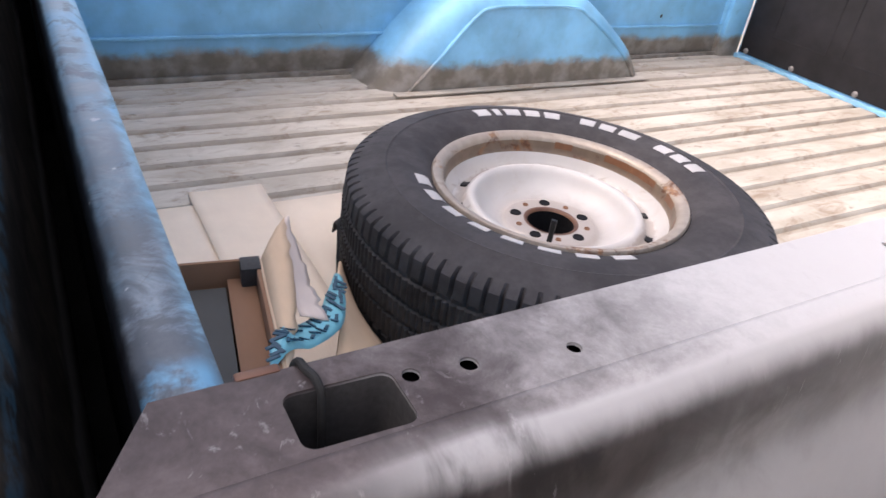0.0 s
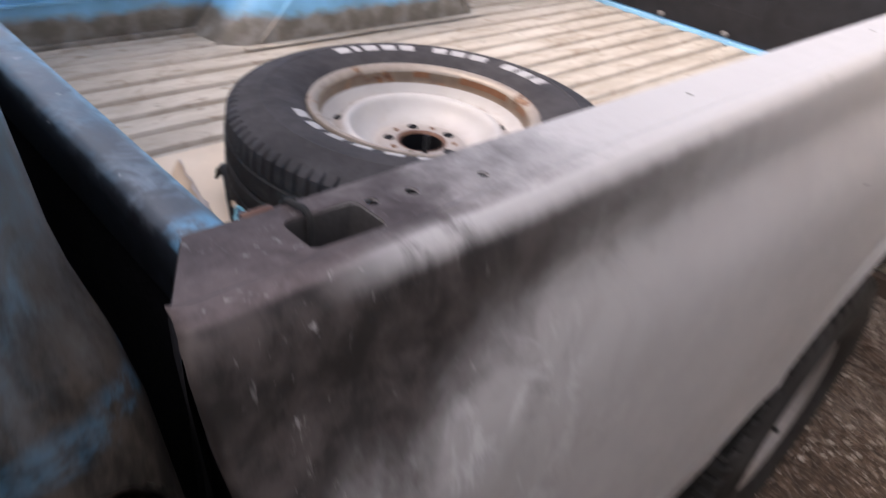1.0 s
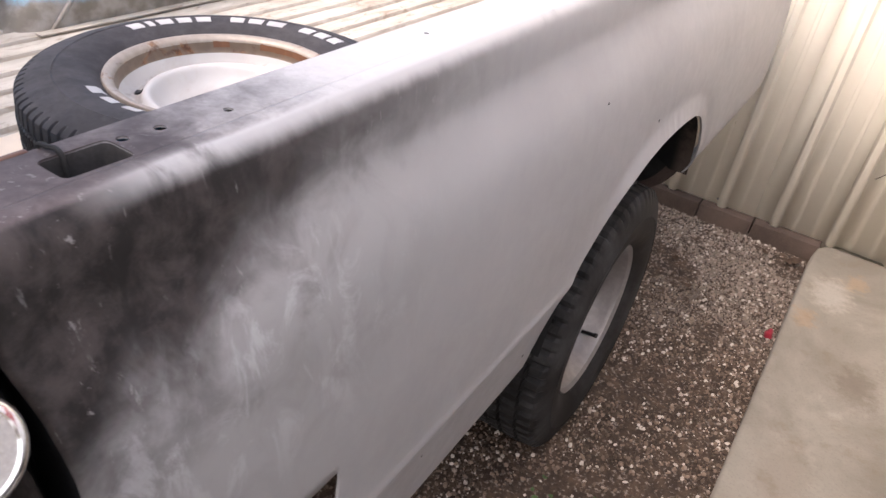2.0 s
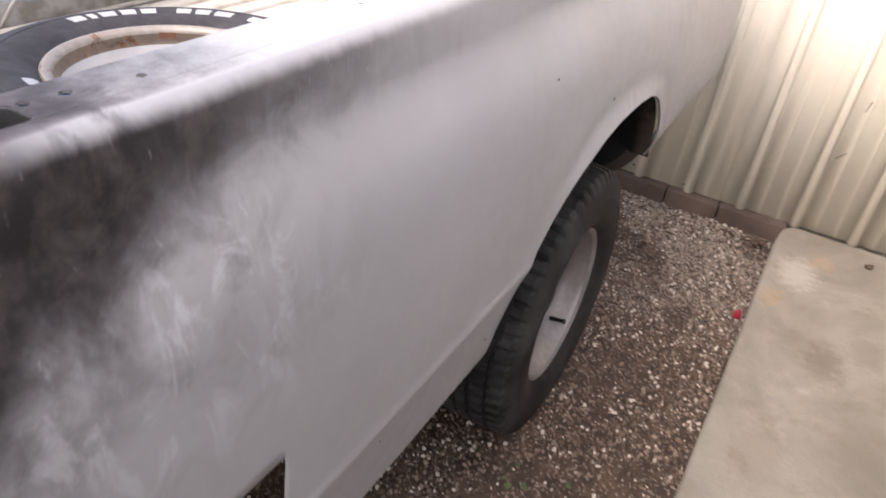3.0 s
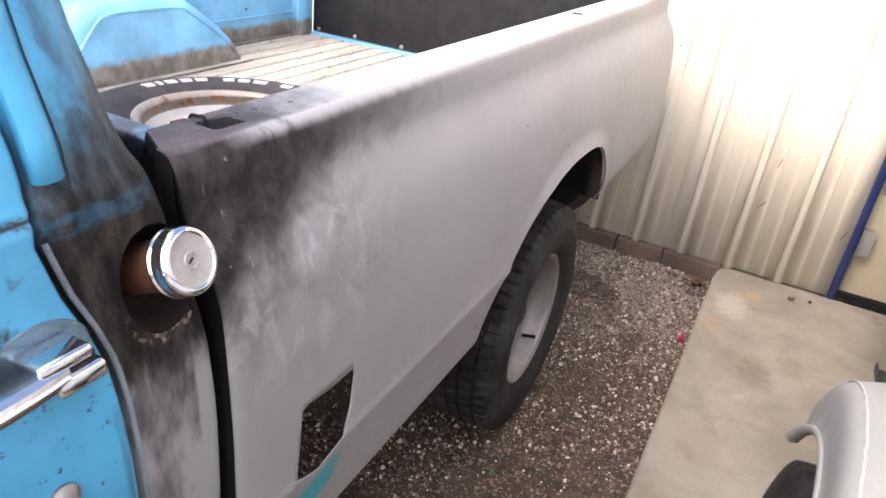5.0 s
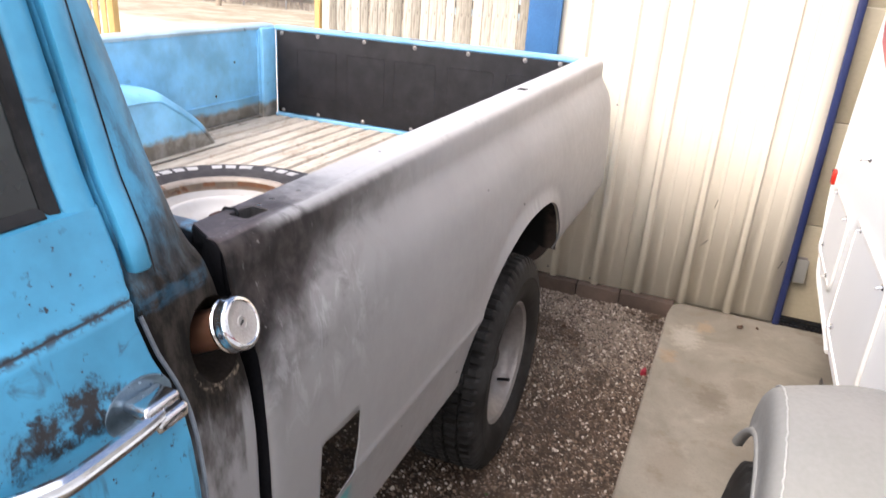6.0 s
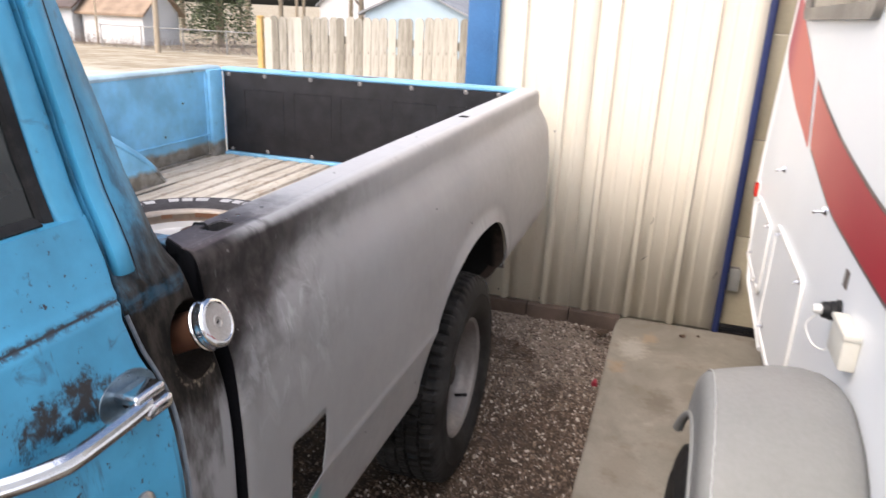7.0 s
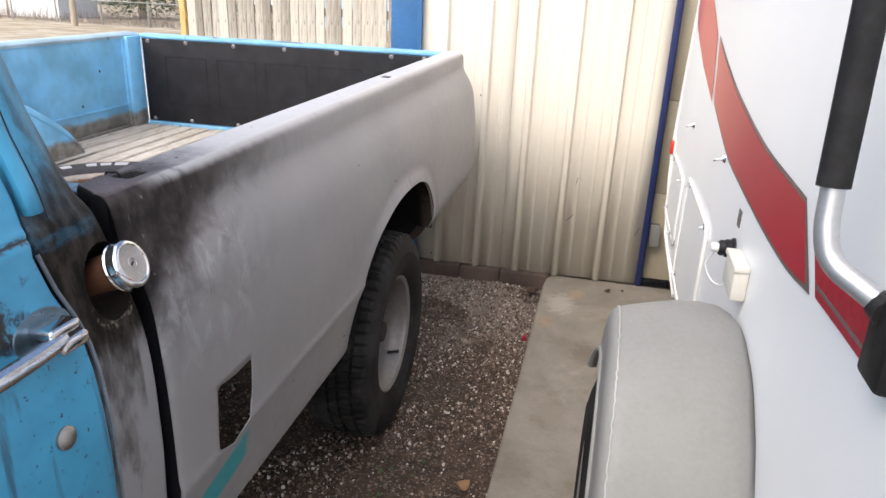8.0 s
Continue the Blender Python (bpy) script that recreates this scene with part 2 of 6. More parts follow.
        clean = n.step(n.math("ADD", y, n.math("MULTIPLY", n.math("SUBTRACT", smear, 0.5), 0.014)), -0.071, -0.063)
        grey = n.math("SUBTRACT", 1.0, n.step(height, 0.985, 1.05))
        c = n.mix(n.math("SUBTRACT", 1.0, n.step(height, 1.08, 1.17)), c, tar)
        patch = n.step(n.math("ADD", n.noise(15, 5, 0.6, n.scaled(1, 1.4, 0.6)), n.math("MULTIPLY", n.math("SUBTRACT", 1.0, z), 0.8)), 0.40, 0.72)
        patch = n.math("MULTIPLY", n.math("MAXIMUM", patch, clean), 0.96)
        c = n.mix(grey, c, n.mix(patch, (0.062, 0.056, 0.052), (0.27, 0.266, 0.27)))
        # dusty crust on the lower lip of the bowl
        cy, cz = n.math("SUBTRACT", y, FILLER[0]), n.math("SUBTRACT", z, FILLER[1])
        ring = n.math("SQRT", n.math("ADD", n.math("MULTIPLY", n.math("MULTIPLY", cy, cy), 1.6), n.math("MULTIPLY", cz, cz)))
        crust = n.math("MULTIPLY", n.math("SUBTRACT", 1.0, n.step(n.math("ABSOLUTE", n.math("SUBTRACT", ring, 0.060)), 0.003, 0.010)), n.math("MULTIPLY", n.step(n.noise(75, 5, 0.7), 0.52, 0.64), n.math("SUBTRACT", 1.0, n.step(cz, -0.045, -0.015))))
        c = n.mix(n.math("MULTIPLY", crust, 0.5), c, (0.33, 0.27, 0.20))
        rough = n.blend(soot, rough, 0.72)
        shine = n.blend(n.math("MAXIMUM", soot, grey), 0.5, 0.12)
    n.bump(n.math("ADD", spot, n.math("MULTIPLY", fine, 0.3)), 0.1, 0.002)
    return n.done(c, rough, 0.0, shine)


def header_material():
    """Blue paint under purplish soot that thickens towards the near rail, clear blue along both edges."""
    n = Nodes("grimy_blue_header")
    x, y, z = n.axes()
    cloud, mid, fine = n.noise(10, 6, 0.65, n.scaled(1, 0.5, 1), 0.4), n.noise(34, 6, 0.7), n.noise(90, 3)
    c = n.mix(n.step(cloud, 0.35, 0.65), (0.26, 0.50, 0.70), (0.40, 0.63, 0.80))
    middle = n.math("SUBTRACT", 1.0, n.step(n.math("ABSOLUTE", n.math("SUBTRACT", y, 0.017)), 0.008, 0.022))
    f = n.math("ADD", n.math("MULTIPLY", n.math("ADD", x, 0.95), 0.75), n.math("ADD", n.math("MULTIPLY", n.math("SUBTRACT", cloud, 0.5), 1.3), n.math("MULTIPLY", n.math("SUBTRACT", mid, 0.5), 0.9)))
    f = n.math("ADD", f, n.math("MULTIPLY", n.math("SUBTRACT", middle, 0.5), 0.5))
    sooty = n.math("MULTIPLY", n.step(n.math("ADD", x, n.math("MULTIPLY", n.math("SUBTRACT", mid, 0.5), 0.4)), -0.50, -0.14), 0.72)
    c = n.mix(n.math("MULTIPLY", n.step(f, 0.10, 0.85), 0.74), c, n.mix(n.step(mid, 0.35, 0.7), (0.11, 0.118, 0.138), (0.30, 0.305, 0.33)))
    c = n.mix(n.math("MULTIPLY", n.step(n.noise(13, 6, 0.72, n.scaled(1, 1.6, 1), 0.9), 0.53, 0.62), 0.55), c, (0.10, 0.105, 0.13))
    c = n.mix(n.math("MULTIPLY", sooty, n.step(n.noise(22, 6, 0.72, n.scaled(1, 0.7, 1), 0.6), 0.34, 0.58)), c, (0.040, 0.038, 0.044))
    # front face painted near black
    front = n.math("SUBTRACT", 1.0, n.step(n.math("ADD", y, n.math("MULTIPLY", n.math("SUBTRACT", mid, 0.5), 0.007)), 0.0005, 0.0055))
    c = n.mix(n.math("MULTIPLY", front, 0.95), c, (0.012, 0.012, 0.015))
    end = n.math("MULTIPLY", n.step(x, -0.125, -0.105), n.math("MULTIPLY", n.step(z, 1.207, 1.212), n.step(n.noise(60, 4), 0.42, 0.6)))
    c = n.mix(n.math("MULTIPLY", end, 0.8), c, (0.16, 0.40, 0.62))
    c = n.mix(n.math("MULTIPLY", n.step(n.noise(45, 5, 0.7, warp=1), 0.66, 0.72), 0.8), c, (0.03, 0.03, 0.035))
    c = n.mix(n.math("MULTIPLY", n.step(n.noise(70, 3, 0.6), 0.70, 0.74), 0.7), c, (0.55, 0.58, 0.62))
    n.bump(n.math("ADD", mid, n.math("MULTIPLY", fine, 0.3)), 0.15, 0.002)
    return n.done(c, n.blend(cloud, 0.35, 0.55), 0.0, n.blend(front, 0.5, 0.1))


def floor_material():
    """Bed floor: worn beige-grey paint, browner in the channels, and rust showing through."""
    n = Nodes("bed_floor_paint")
    x, y, z = n.axes()
    drag = n.noise(9, 6, 0.65, n.scaled(1.6, 0.45, 1), 0.5)
    fine, spot = n.noise(70, 4), n.noise(14, 6, 0.7, n.scaled(1.3, 0.6, 1), 1.2)
    c = n.mix(n.step(drag, 0.32, 0.68), (0.40, 0.35, 0.287), (0.56, 0.51, 0.44))
    c = n.mix(n.math("MULTIPLY", n.step(spot, 0.50, 0.72), 0.75), c, (0.24, 0.165, 0.105))
    c = n.mix(n.math("MULTIPLY", n.step(n.noise(40, 5, 0.7, n.scaled(1, 0.35, 1)), 0.60, 0.70), 0.6), c, (0.10, 0.07, 0.05))
    # darker brown below ridge height, in the channels
    low = n.math("SUBTRACT", 1.0, n.step(n.math("ADD", z, n.math("MULTIPLY", n.math("SUBTRACT", drag, 0.5), 0.01)), 0.7355, 0.744))
    c = n.mix(n.math("MULTIPLY", low, 0.40), c, (0.26, 0.215, 0.17))
    n.bump(n.math("ADD", drag, n.math("MULTIPLY", fine, 0.4)), 0.25, 0.003)
    return n.done(c, 0.72)


def siding_material():
    n = Nodes("cream_siding")
    run = n.noise(2.5, 4, 0.6, n.scaled(1.2, 1, 0.3))
    c = n.mix(n.step(run, 0.3, 0.7), (0.755, 0.70, 0.585), (0.785, 0.735, 0.625))
    scuff = n.step(n.noise(30, 4, 0.6, n.scaled(1, 1, 0.4)), 0.70, 0.76)
    c = n.mix(n.math("MULTIPLY", scuff, 0.5), c, (0.42, 0.34, 0.22))
    return n.done(c, n.blend(run, 0.36, 0.46))


def concrete_material():
    n = Nodes("stained_concrete")
    cloud, mid, fine = n.noise(2.3, 6, 0.65, warp=0.5), n.noise(9, 6, 0.7), n.noise(120, 3)
    c = n.mix(n.step(cloud, 0.3, 0.7), (0.172, 0.152, 0.121), (0.262, 0.237, 0.199))
    c = n.mix(n.math("MULTIPLY", n.step(n.noise(4.5, 6, 0.66), 0.54, 0.70), 0.6), c, (0.16, 0.12, 0.082))
    c = n.mix(n.math("MULTIPLY", n.step(n.noise(4, 6, 0.62), 0.58, 0.74), 0.35), c, (0.40, 0.37, 0.32))
    x, y, z = n.axes()
    for sx, sy, r, tone, amount in ((0.727, 1.97, 0.085, (0.105, 0.078, 0.055), 0.5), (0.85, 2.12, 0.075, (0.13, 0.10, 0.072), 0.38), (0.94, 1.92, 0.07, (0.14, 0.11, 0.08), 0.35), (0.525, 2.25, 0.05, (0.30, 0.19, 0.095), 0.4), (0.585, 2.47, 0.09, (0.45, 0.41, 0.355), 0.45), (0.52, 1.09, 0.08, (0.13, 0.10, 0.07), 0.35), (0.60, 1.45, 0.10, (0.16, 0.125, 0.09), 0.35), (0.66, 2.62, 0.05, (0.30, 0.21, 0.12), 0.5)):
        dx, dy = n.math("SUBTRACT", x, sx), n.math("MULTIPLY", n.math("SUBTRACT", y, sy), 0.6)
        away = n.math("SQRT", n.math("ADD", n.math("MULTIPLY", dx, dx), n.math("MULTIPLY", dy, dy)))
        away = n.math("ADD", away, n.math("MULTIPLY", n.math("SUBTRACT", n.noise(26, 7, 0.75), 0.5), 0.17))
        c = n.mix(n.math("MULTIPLY", n.math("SUBTRACT", 1.0, n.step(away, r * 0.3, r * 1.1)), amount), c, tone)
    c = n.mix(n.math("MULTIPLY", n.step(fine, 0.5, 0.75), 0.25), c, (0.10, 0.09, 0.075))
    n.bump(n.math("ADD", n.math("MULTIPLY", fine, 0.5), mid), 0.3, 0.003)
    return n.done(c, 0.85)


def soil_material():
    """Brown soil with grit by the building, dry grass farther off."""
    n = Nodes("soil_and_dry_grass")
    x, y, z = n.axes()
    cloud, mid = n.noise(3.5, 6, 0.65), n.noise(24, 6, 0.7)
    c = n.mix(n.step(mid, 0.35, 0.7), (0.033, 0.021, 0.0135), (0.088, 0.057, 0.037))
    c = n.mix(n.math("MULTIPLY", n.step(n.noise(90, 3), 0.55, 0.68), 0.6), c, (0.34, 0.29, 0.25))
    g = n.mix(n.step(n.noise(0.9, 7, 0.68), 0.38, 0.62), (0.31, 0.25, 0.165), (0.47, 0.41, 0.31))
    g = n.mix(n.math("MULTIPLY", n.step(n.noise(7, 6, 0.7), 0.5, 0.75), 0.5), g, (0.20, 0.17, 0.09))
    sand = n.mix(n.step(n.noise(1.7, 6, 0.65), 0.35, 0.65), (0.56, 0.49, 0.39), (0.68, 0.62, 0.52))
    g = n.mix(n.step(n.math("ADD", y, n.math("MULTIPLY", n.noise(0.35, 4), 5.0)), 17.0, 20.0), sand, g)
    c = n.mix(n.step(n.math("ADD", y, n.math("MULTIPLY", cloud, 1.0)), 4.0, 5.2), c, g)
    n.bump(n.math("ADD", mid, n.noise(110, 3)), 0.6, 0.01)
    return n.done(c, 0.95)


def stone_material():
    n = Nodes("gravel_stone")
    r = n.island()
    c = n.mix(n.step(r, 0.15, 0.9), (0.046, 0.027, 0.016), (0.27, 0.195, 0.143))
    c = n.mix(n.step(r, 0.84, 0.95), c, (0.70, 0.63, 0.55))
    x, y, z = n.axes()
    pale = n.math("MULTIPLY", n.step(n.math("ADD", y, n.math("MULTIPLY", n.noise(4, 4), 1.2)), 2.2, 3.1), 0.45)
    c = n.mix(pale, c, (0.40, 0.35, 0.305))
    c = n.mix(n.math("MULTIPLY", n.noise(150, 3), 0.5), c, (0.095, 0.068, 0.048))
    return n.done(c, 0.8)


def rubber_material(name, color=(0.022, 0.021, 0.022), dust=0.35, paler_above=None):
    n = Nodes(name)
    cloud, fine = n.noise(9, 6, 0.65), n.noise(120, 3)
    c = n.mix(n.step(cloud, 0.35, 0.75), color, tuple(v + 0.035 for v in color))
    c = n.mix(n.math("MULTIPLY", n.step(n.noise(30, 5, 0.7), 0.52, 0.75), dust), c, (0.12, 0.11, 0.105))
    c = n.mix(n.math("MULTIPLY", n.step(n.noise(70, 5, 0.75), 0.45, 0.7), 0.35), c, tuple(v * 1.7 + 0.004 for v in color))
    if paler_above:
        # paler cloudy grey above this height
        c = n.mix(n.math("MULTIPLY", n.step(n.math("ADD", n.axes()[2], n.math("MULTIPLY", cloud, 0.01)), paler_above - 0.02, paler_above + 0.02), 0.62), c, n.mix(n.step(n.noise(12, 6, 0.7), 0.35, 0.7), (0.038, 0.035, 0.038), (0.085, 0.078, 0.082)))
    n.bump(fine, 0.2, 0.001)
    return n.done(c, n.blend(n.step(cloud, 0.3, 0.7), 0.6, 0.78), 0.0, 0.2)


def rusty_steel(name, color, rust=0.5):
    n = Nodes(name)
    spot, fine = n.noise(13, 7, 0.7, warp=1.2), n.noise(60, 4)
    c = n.mix(n.step(fine, 0.35, 0.7), tuple(v * 0.85 for v in color), color)
    r = n.step(spot, 0.66 - 0.14 * rust, 0.74 - 0.1 * rust)
    rc = n.mix(n.step(fine, 0.4, 0.65), (0.10, 0.035, 0.015), (0.27, 0.13, 0.055))
    n.bump(n.math("ADD", spot, n.math("MULTIPLY", fine, 0.4)), 0.08, 0.002)
    return n.done(n.mix(n.math("MULTIPLY", r, 0.9), c, rc), n.blend(r, 0.38, 0.8), n.blend(r, 0.25, 0.0))


def rim_paint():
    """Old silver-white wheel paint: smooth, yellowed in places, with a few rusty scratches."""
    n = Nodes("silver_painted_rim")
    soft, fine, spot = n.noise(7, 4, 0.5), n.noise(110, 3), n.noise(16, 7, 0.72, warp=1.0)
    c = n.mix(n.step(soft, 0.35, 0.7), (0.47, 0.45, 0.435), (0.55, 0.53, 0.51))
    c = n.mix(n.math("MULTIPLY", n.step(spot, 0.52, 0.70), 0.35), c, (0.42, 0.36, 0.30))
    rust = n.step(spot, 0.68, 0.73)
    # brown rust round the hub, with bowl and vent-groove shade painted in
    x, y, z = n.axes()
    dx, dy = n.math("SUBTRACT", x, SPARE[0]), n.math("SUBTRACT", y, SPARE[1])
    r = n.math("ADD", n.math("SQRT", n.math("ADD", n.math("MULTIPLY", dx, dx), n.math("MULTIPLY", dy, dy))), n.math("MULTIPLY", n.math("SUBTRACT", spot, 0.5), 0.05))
    stain_and_shade = n.math("MAXIMUM", n.math("SUBTRACT", 1.0, n.step(r, 0.070, 0.110)), n.math("MULTIPLY", n.step(r, 0.146, 0.153), n.math("SUBTRACT", 1.0, n.step(r, 0.164, 0.172))))
    c = n.mix(n.math("MULTIPLY", stain_and_shade, 0.55), c, (0.27, 0.215, 0.175))
    c = n.mix(n.math("MULTIPLY", rust, 0.85), c, (0.17, 0.075, 0.035))
    n.bump(fine, 0.05, 0.001)
    return n.done(c, n.blend(rust, 0.34, 0.8), 0.0, 0.5)


def wood_material(name, dark, lite):
    n = Nodes(name)
    grain = n.noise(14, 6, 0.65, n.scaled(3.5, 3.5, 0.25), 0.6)
    tone = n.math("ADD", n.math("MULTIPLY", n.random(), 0.35), n.math("MULTIPLY", grain, 0.75))
    c = n.mix(n.step(tone, 0.3, 0.72), dark, lite)
    knots = n.step(n.noise(9, 2, 0.5, n.scaled(2, 2, 0.8)), 0.70, 0.76)
    c = n.mix(n.math("MULTIPLY", knots, 0.6), c, tuple(v * 0.4 for v in dark))
    n.bump(grain, 0.4, 0.004)
    return n.done(c, 0.85)


def gelcoat_material():
    """Smooth white gelcoat, faintly streaked with dust."""
    n = Nodes("white_fibreglass")
    c = n.mix(n.step(n.noise(1.5, 4, 0.6, n.scaled(1, 1, 0.3)), 0.3, 0.7), (0.79, 0.81, 0.825), (0.83, 0.85, 0.865))
    return n.done(c, 0.34)


def stripe_material():
    """A red decal that has faded to salmon towards the rear."""
    n = Nodes("fading_red_decal")
    x, y, z = n.axes()
    f = n.step(n.math("ADD", y, n.math("MULTIPLY", n.noise(3, 4), 0.25)), 0.85, 1.95)
    c = n.mix(f, (0.36, 0.012, 0.030), (0.56, 0.135, 0.11))
    return n.done(n.mix(n.step(y, 2.2, 2.5), c, (0.36, 0.04, 0.08)), 0.42, 0.0, 0.3)


def leaf_material(name, dark, lite):
    n = Nodes(name)
    return n.done(n.mix(n.island(), dark, lite), 0.7)


def card_material(name, color):
    n = Nodes(name)
    cloud, flute = n.noise(6, 5, 0.6), n.noise(40, 3, 0.5, n.scaled(1, 6, 1))
    c = n.mix(n.step(cloud, 0.3, 0.7), tuple(v * 0.88 for v in color), color)
    c = n.mix(n.math("MULTIPLY", flute, 0.2), c, tuple(v * 0.75 for v in color))
    n.bump(n.math("ADD", flute, cloud), 0.15, 0.002)
    return n.done(c, 0.85)


def brown_edge_undercoat():
    """Black undercoat that turns brown at the rear of the wheel opening."""
    n = Nodes("brown_edge_undercoat")
    x, y, z = n.axes()
    mid = n.noise(22, 6, 0.7)
    dust = n.step(n.math("ADD", y, n.math("MULTIPLY", n.math("SUBTRACT", mid, 0.5), 0.3)), 1.58, 1.74)
    dust = n.math("MULTIPLY", dust, n.step(x, 0.0, 0.035))
    c = n.mix(n.math("MULTIPLY", dust, 0.8), (0.010, 0.010, 0.010), n.mix(mid, (0.045, 0.034, 0.027), (0.095, 0.074, 0.060)))
    n.bump(mid, 0.3, 0.002)
    return n.done(c, 0.9, 0.0, 0.1)


def glass_material():
    n = Nodes("dark_window_glass")
    c = n.mix(n.step(n.noise(4, 5), 0.4, 0.7), (0.012, 0.014, 0.014), (0.035, 0.04, 0.04))
    return n.done(c, 0.06)


def clear_glass_material():
    n = Nodes("clear_glass")
    n.bsdf.inputs["Transmission Weight"].default_value = 1.0
    n.bsdf.inputs["IOR"].default_value = 1.08
    return n.done(n.mix(n.noise(5, 4), (0.88, 0.92, 0.91), (0.94, 0.96, 0.96)), 0.02)


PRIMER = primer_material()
CLEAR = clear_glass_material()
BLUE_CAB = blue_material("cab_blue_paint", (0.060, 0.29, 0.475), soot_at=(-0.07, 1.115, 0.165), worn=0.45)
BLUE_DOOR = blue_material("door_blue_paint", (0.062, 0.305, 0.50), worn=0.5, grubby=(-0.305, 1.128))
BLUE_PLAIN = blue_material("pillar_blue_paint", (0.064, 0.315, 0.515), worn=0.5)
BLUE_BED = blue_material("bed_blue_paint", (0.24, 0.56, 0.82), worn=0.25, dusty=0.10, low=0.822)
BLUE_TOP = blue_material("bed_blue_top_paint", (0.24, 0.51, 0.74), worn=0.6, dusty=0.3)
FAR_RAIL = blue_material("dusty_far_rail_paint", (0.42, 0.56, 0.64), worn=0.6, dusty=0.2)
HEADER = header_material()
FLANGE = plain("worn_edge_highlight", (0.16, 0.185, 0.215), 0.45, 0, 0.6, 40)
BLUE_TRIM = plain("blue_trim_paint", (0.05, 0.15, 0.33), 0.35)
NAVY = plain("navy_trim_paint", (0.013, 0.024, 0.105), 0.45)
FLOOR_PAINT = floor_material()
SIDING = siding_material()
CONCRETE = concrete_material()
SOIL = soil_material()
STONE = stone_material()
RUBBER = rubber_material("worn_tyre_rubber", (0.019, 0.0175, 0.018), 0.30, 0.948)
RUBBER_DARK = rubber_material("black_rubber", (0.010, 0.010, 0.0105), 0.18)
RUBBER_DUST = rubber_material("dusty_tyre_rubber", (0.0075, 0.0068, 0.0064), 0.15)
# near-black for faces and hollows that lie in shade
SHADE_BLACK = plain("shade_black_paint", (0.008, 0.008, 0.010), 0.75, 0, 0.5, 20, 0.2, 0.15)
UNDER_BROWN = plain("brown_undercoat", (0.040, 0.030, 0.025), 0.9, 0, 0.4, 20, 0.3, 0.1)
UNDER = plain("black_undercoat", (0.010, 0.010, 0.010), 0.85, 0, 0.4, 20, 0.2, 0.1)
SEAL = rubber_material("door_seal_rubber", (0.010, 0.010, 0.011), 0.15)
MAT_BLACK = plain("black_mat", (0.017, 0.016, 0.018), 0.7, 0, 0.3, 40, 0.15, 0.25)
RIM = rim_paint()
RIM_BARREL = rusty_steel("stained_rim_barrel", (0.20, 0.145, 0.105), 0.9)
RIM_EDGE = rusty_steel("rusted_rim_edge", (0.38, 0.32, 0.265), 0.85)
POCKET = plain("dark_grey_sheet", (0.05, 0.047, 0.047), 0.7, 0, 0.4, 30)
RIM_GREY = rusty_steel("grey_steel_rim", (0.23, 0.212, 0.205), 0.2)
RUST = rusty_steel("rust", (0.22, 0.10, 0.05), 0.9)
CHROME = plain("chrome", (0.78, 0.78, 0.80), 0.12, 1.0, 0.08)
CAP_FACE = plain("cap_face_metal", (0.47, 0.45, 0.425), 0.45, 0.5, 0.28, 40)
LETTER = plain("white_tyre_print", (0.44, 0.43, 0.43), 0.7, 0, 0.15, 40)
GLASS = glass_material()
CURB = plain("brown_stained_curb", (0.075, 0.052, 0.04), 0.9, 0, 0.4, 20, 0.5)
RV_WHITE = gelcoat_material()
RV_TRIM = plain("white_trim", (0.80, 0.80, 0.78), 0.35, 0, 0.06, 12)
RV_GREY = plain("grey_fender_plastic", (0.235, 0.235, 0.225), 0.55, 0, 0.10, 12, 0.15)
RV_BEIGE = plain("beige_hatch", (0.66, 0.64, 0.57), 0.4, 0, 0.06)
RED = plain("red_decal", (0.36, 0.012, 0.030), 0.42, 0, 0.18, 6, 0.02, 0.3)
STRIPE = stripe_material()
GREY_DECAL = plain("dark_decal_edge", (0.13, 0.11, 0.10), 0.4, 0, 0.2, 8)
RED_LENS = plain("red_lens", (0.55, 0.03, 0.015), 0.2)
FOAM = rubber_material("black_foam_grip", (0.010, 0.010, 0.011), 0.06)
# blue reflections in the finger plate are put into its metal colour
ALU_WORN = plain("reflection_blue_plate", (0.20, 0.285, 0.36), 0.26, 0.85, 0.4, 10, 0.02)
LOCK_METAL = plain("dull_lock_metal", (0.34, 0.32, 0.30), 0.35, 0.85, 0.2, 40, 0.03)
RUST_NECK = rusty_steel("dark_rusty_neck", (0.145, 0.068, 0.041), 0.6)
ALU = plain("satin_aluminium", (0.60, 0.60, 0.61), 0.42, 0.85, 0.1)
BLACK = plain("black_plastic", (0.012, 0.012, 0.013), 0.5, 0, 0.25, 14, 0.1, 0.3)
WHITE = plain("white_plastic", (0.78, 0.78, 0.76), 0.4, 0, 0.06)
DOOR_BEIGE = plain("beige_overhead_door", (0.46, 0.41, 0.30), 0.5, 0, 0.12, 6)
CARD = card_material("tan_cardboard", (0.64, 0.46, 0.31))
CARD_PALE = card_material("pale_cardboard", (0.80, 0.66, 0.52))
CARD_BROWN = card_material("brown_cardboard_edge", (0.26, 0.135, 0.075))
CARD_GREY = card_material("grey_card_inside", (0.075, 0.072, 0.066))
PAPER = card_material("torn_paper", (0.74, 0.62, 0.55))
TAPE = plain("teal_tape", (0.20, 0.50, 0.58), 0.4, 0, 0.1)
TAPE_INK = plain("dark_teal_ink", (0.012, 0.06, 0.10), 0.5)
FENCE_WOOD = wood_material("weathered_pickets", (0.20, 0.182, 0.148), (0.50, 0.475, 0.42))
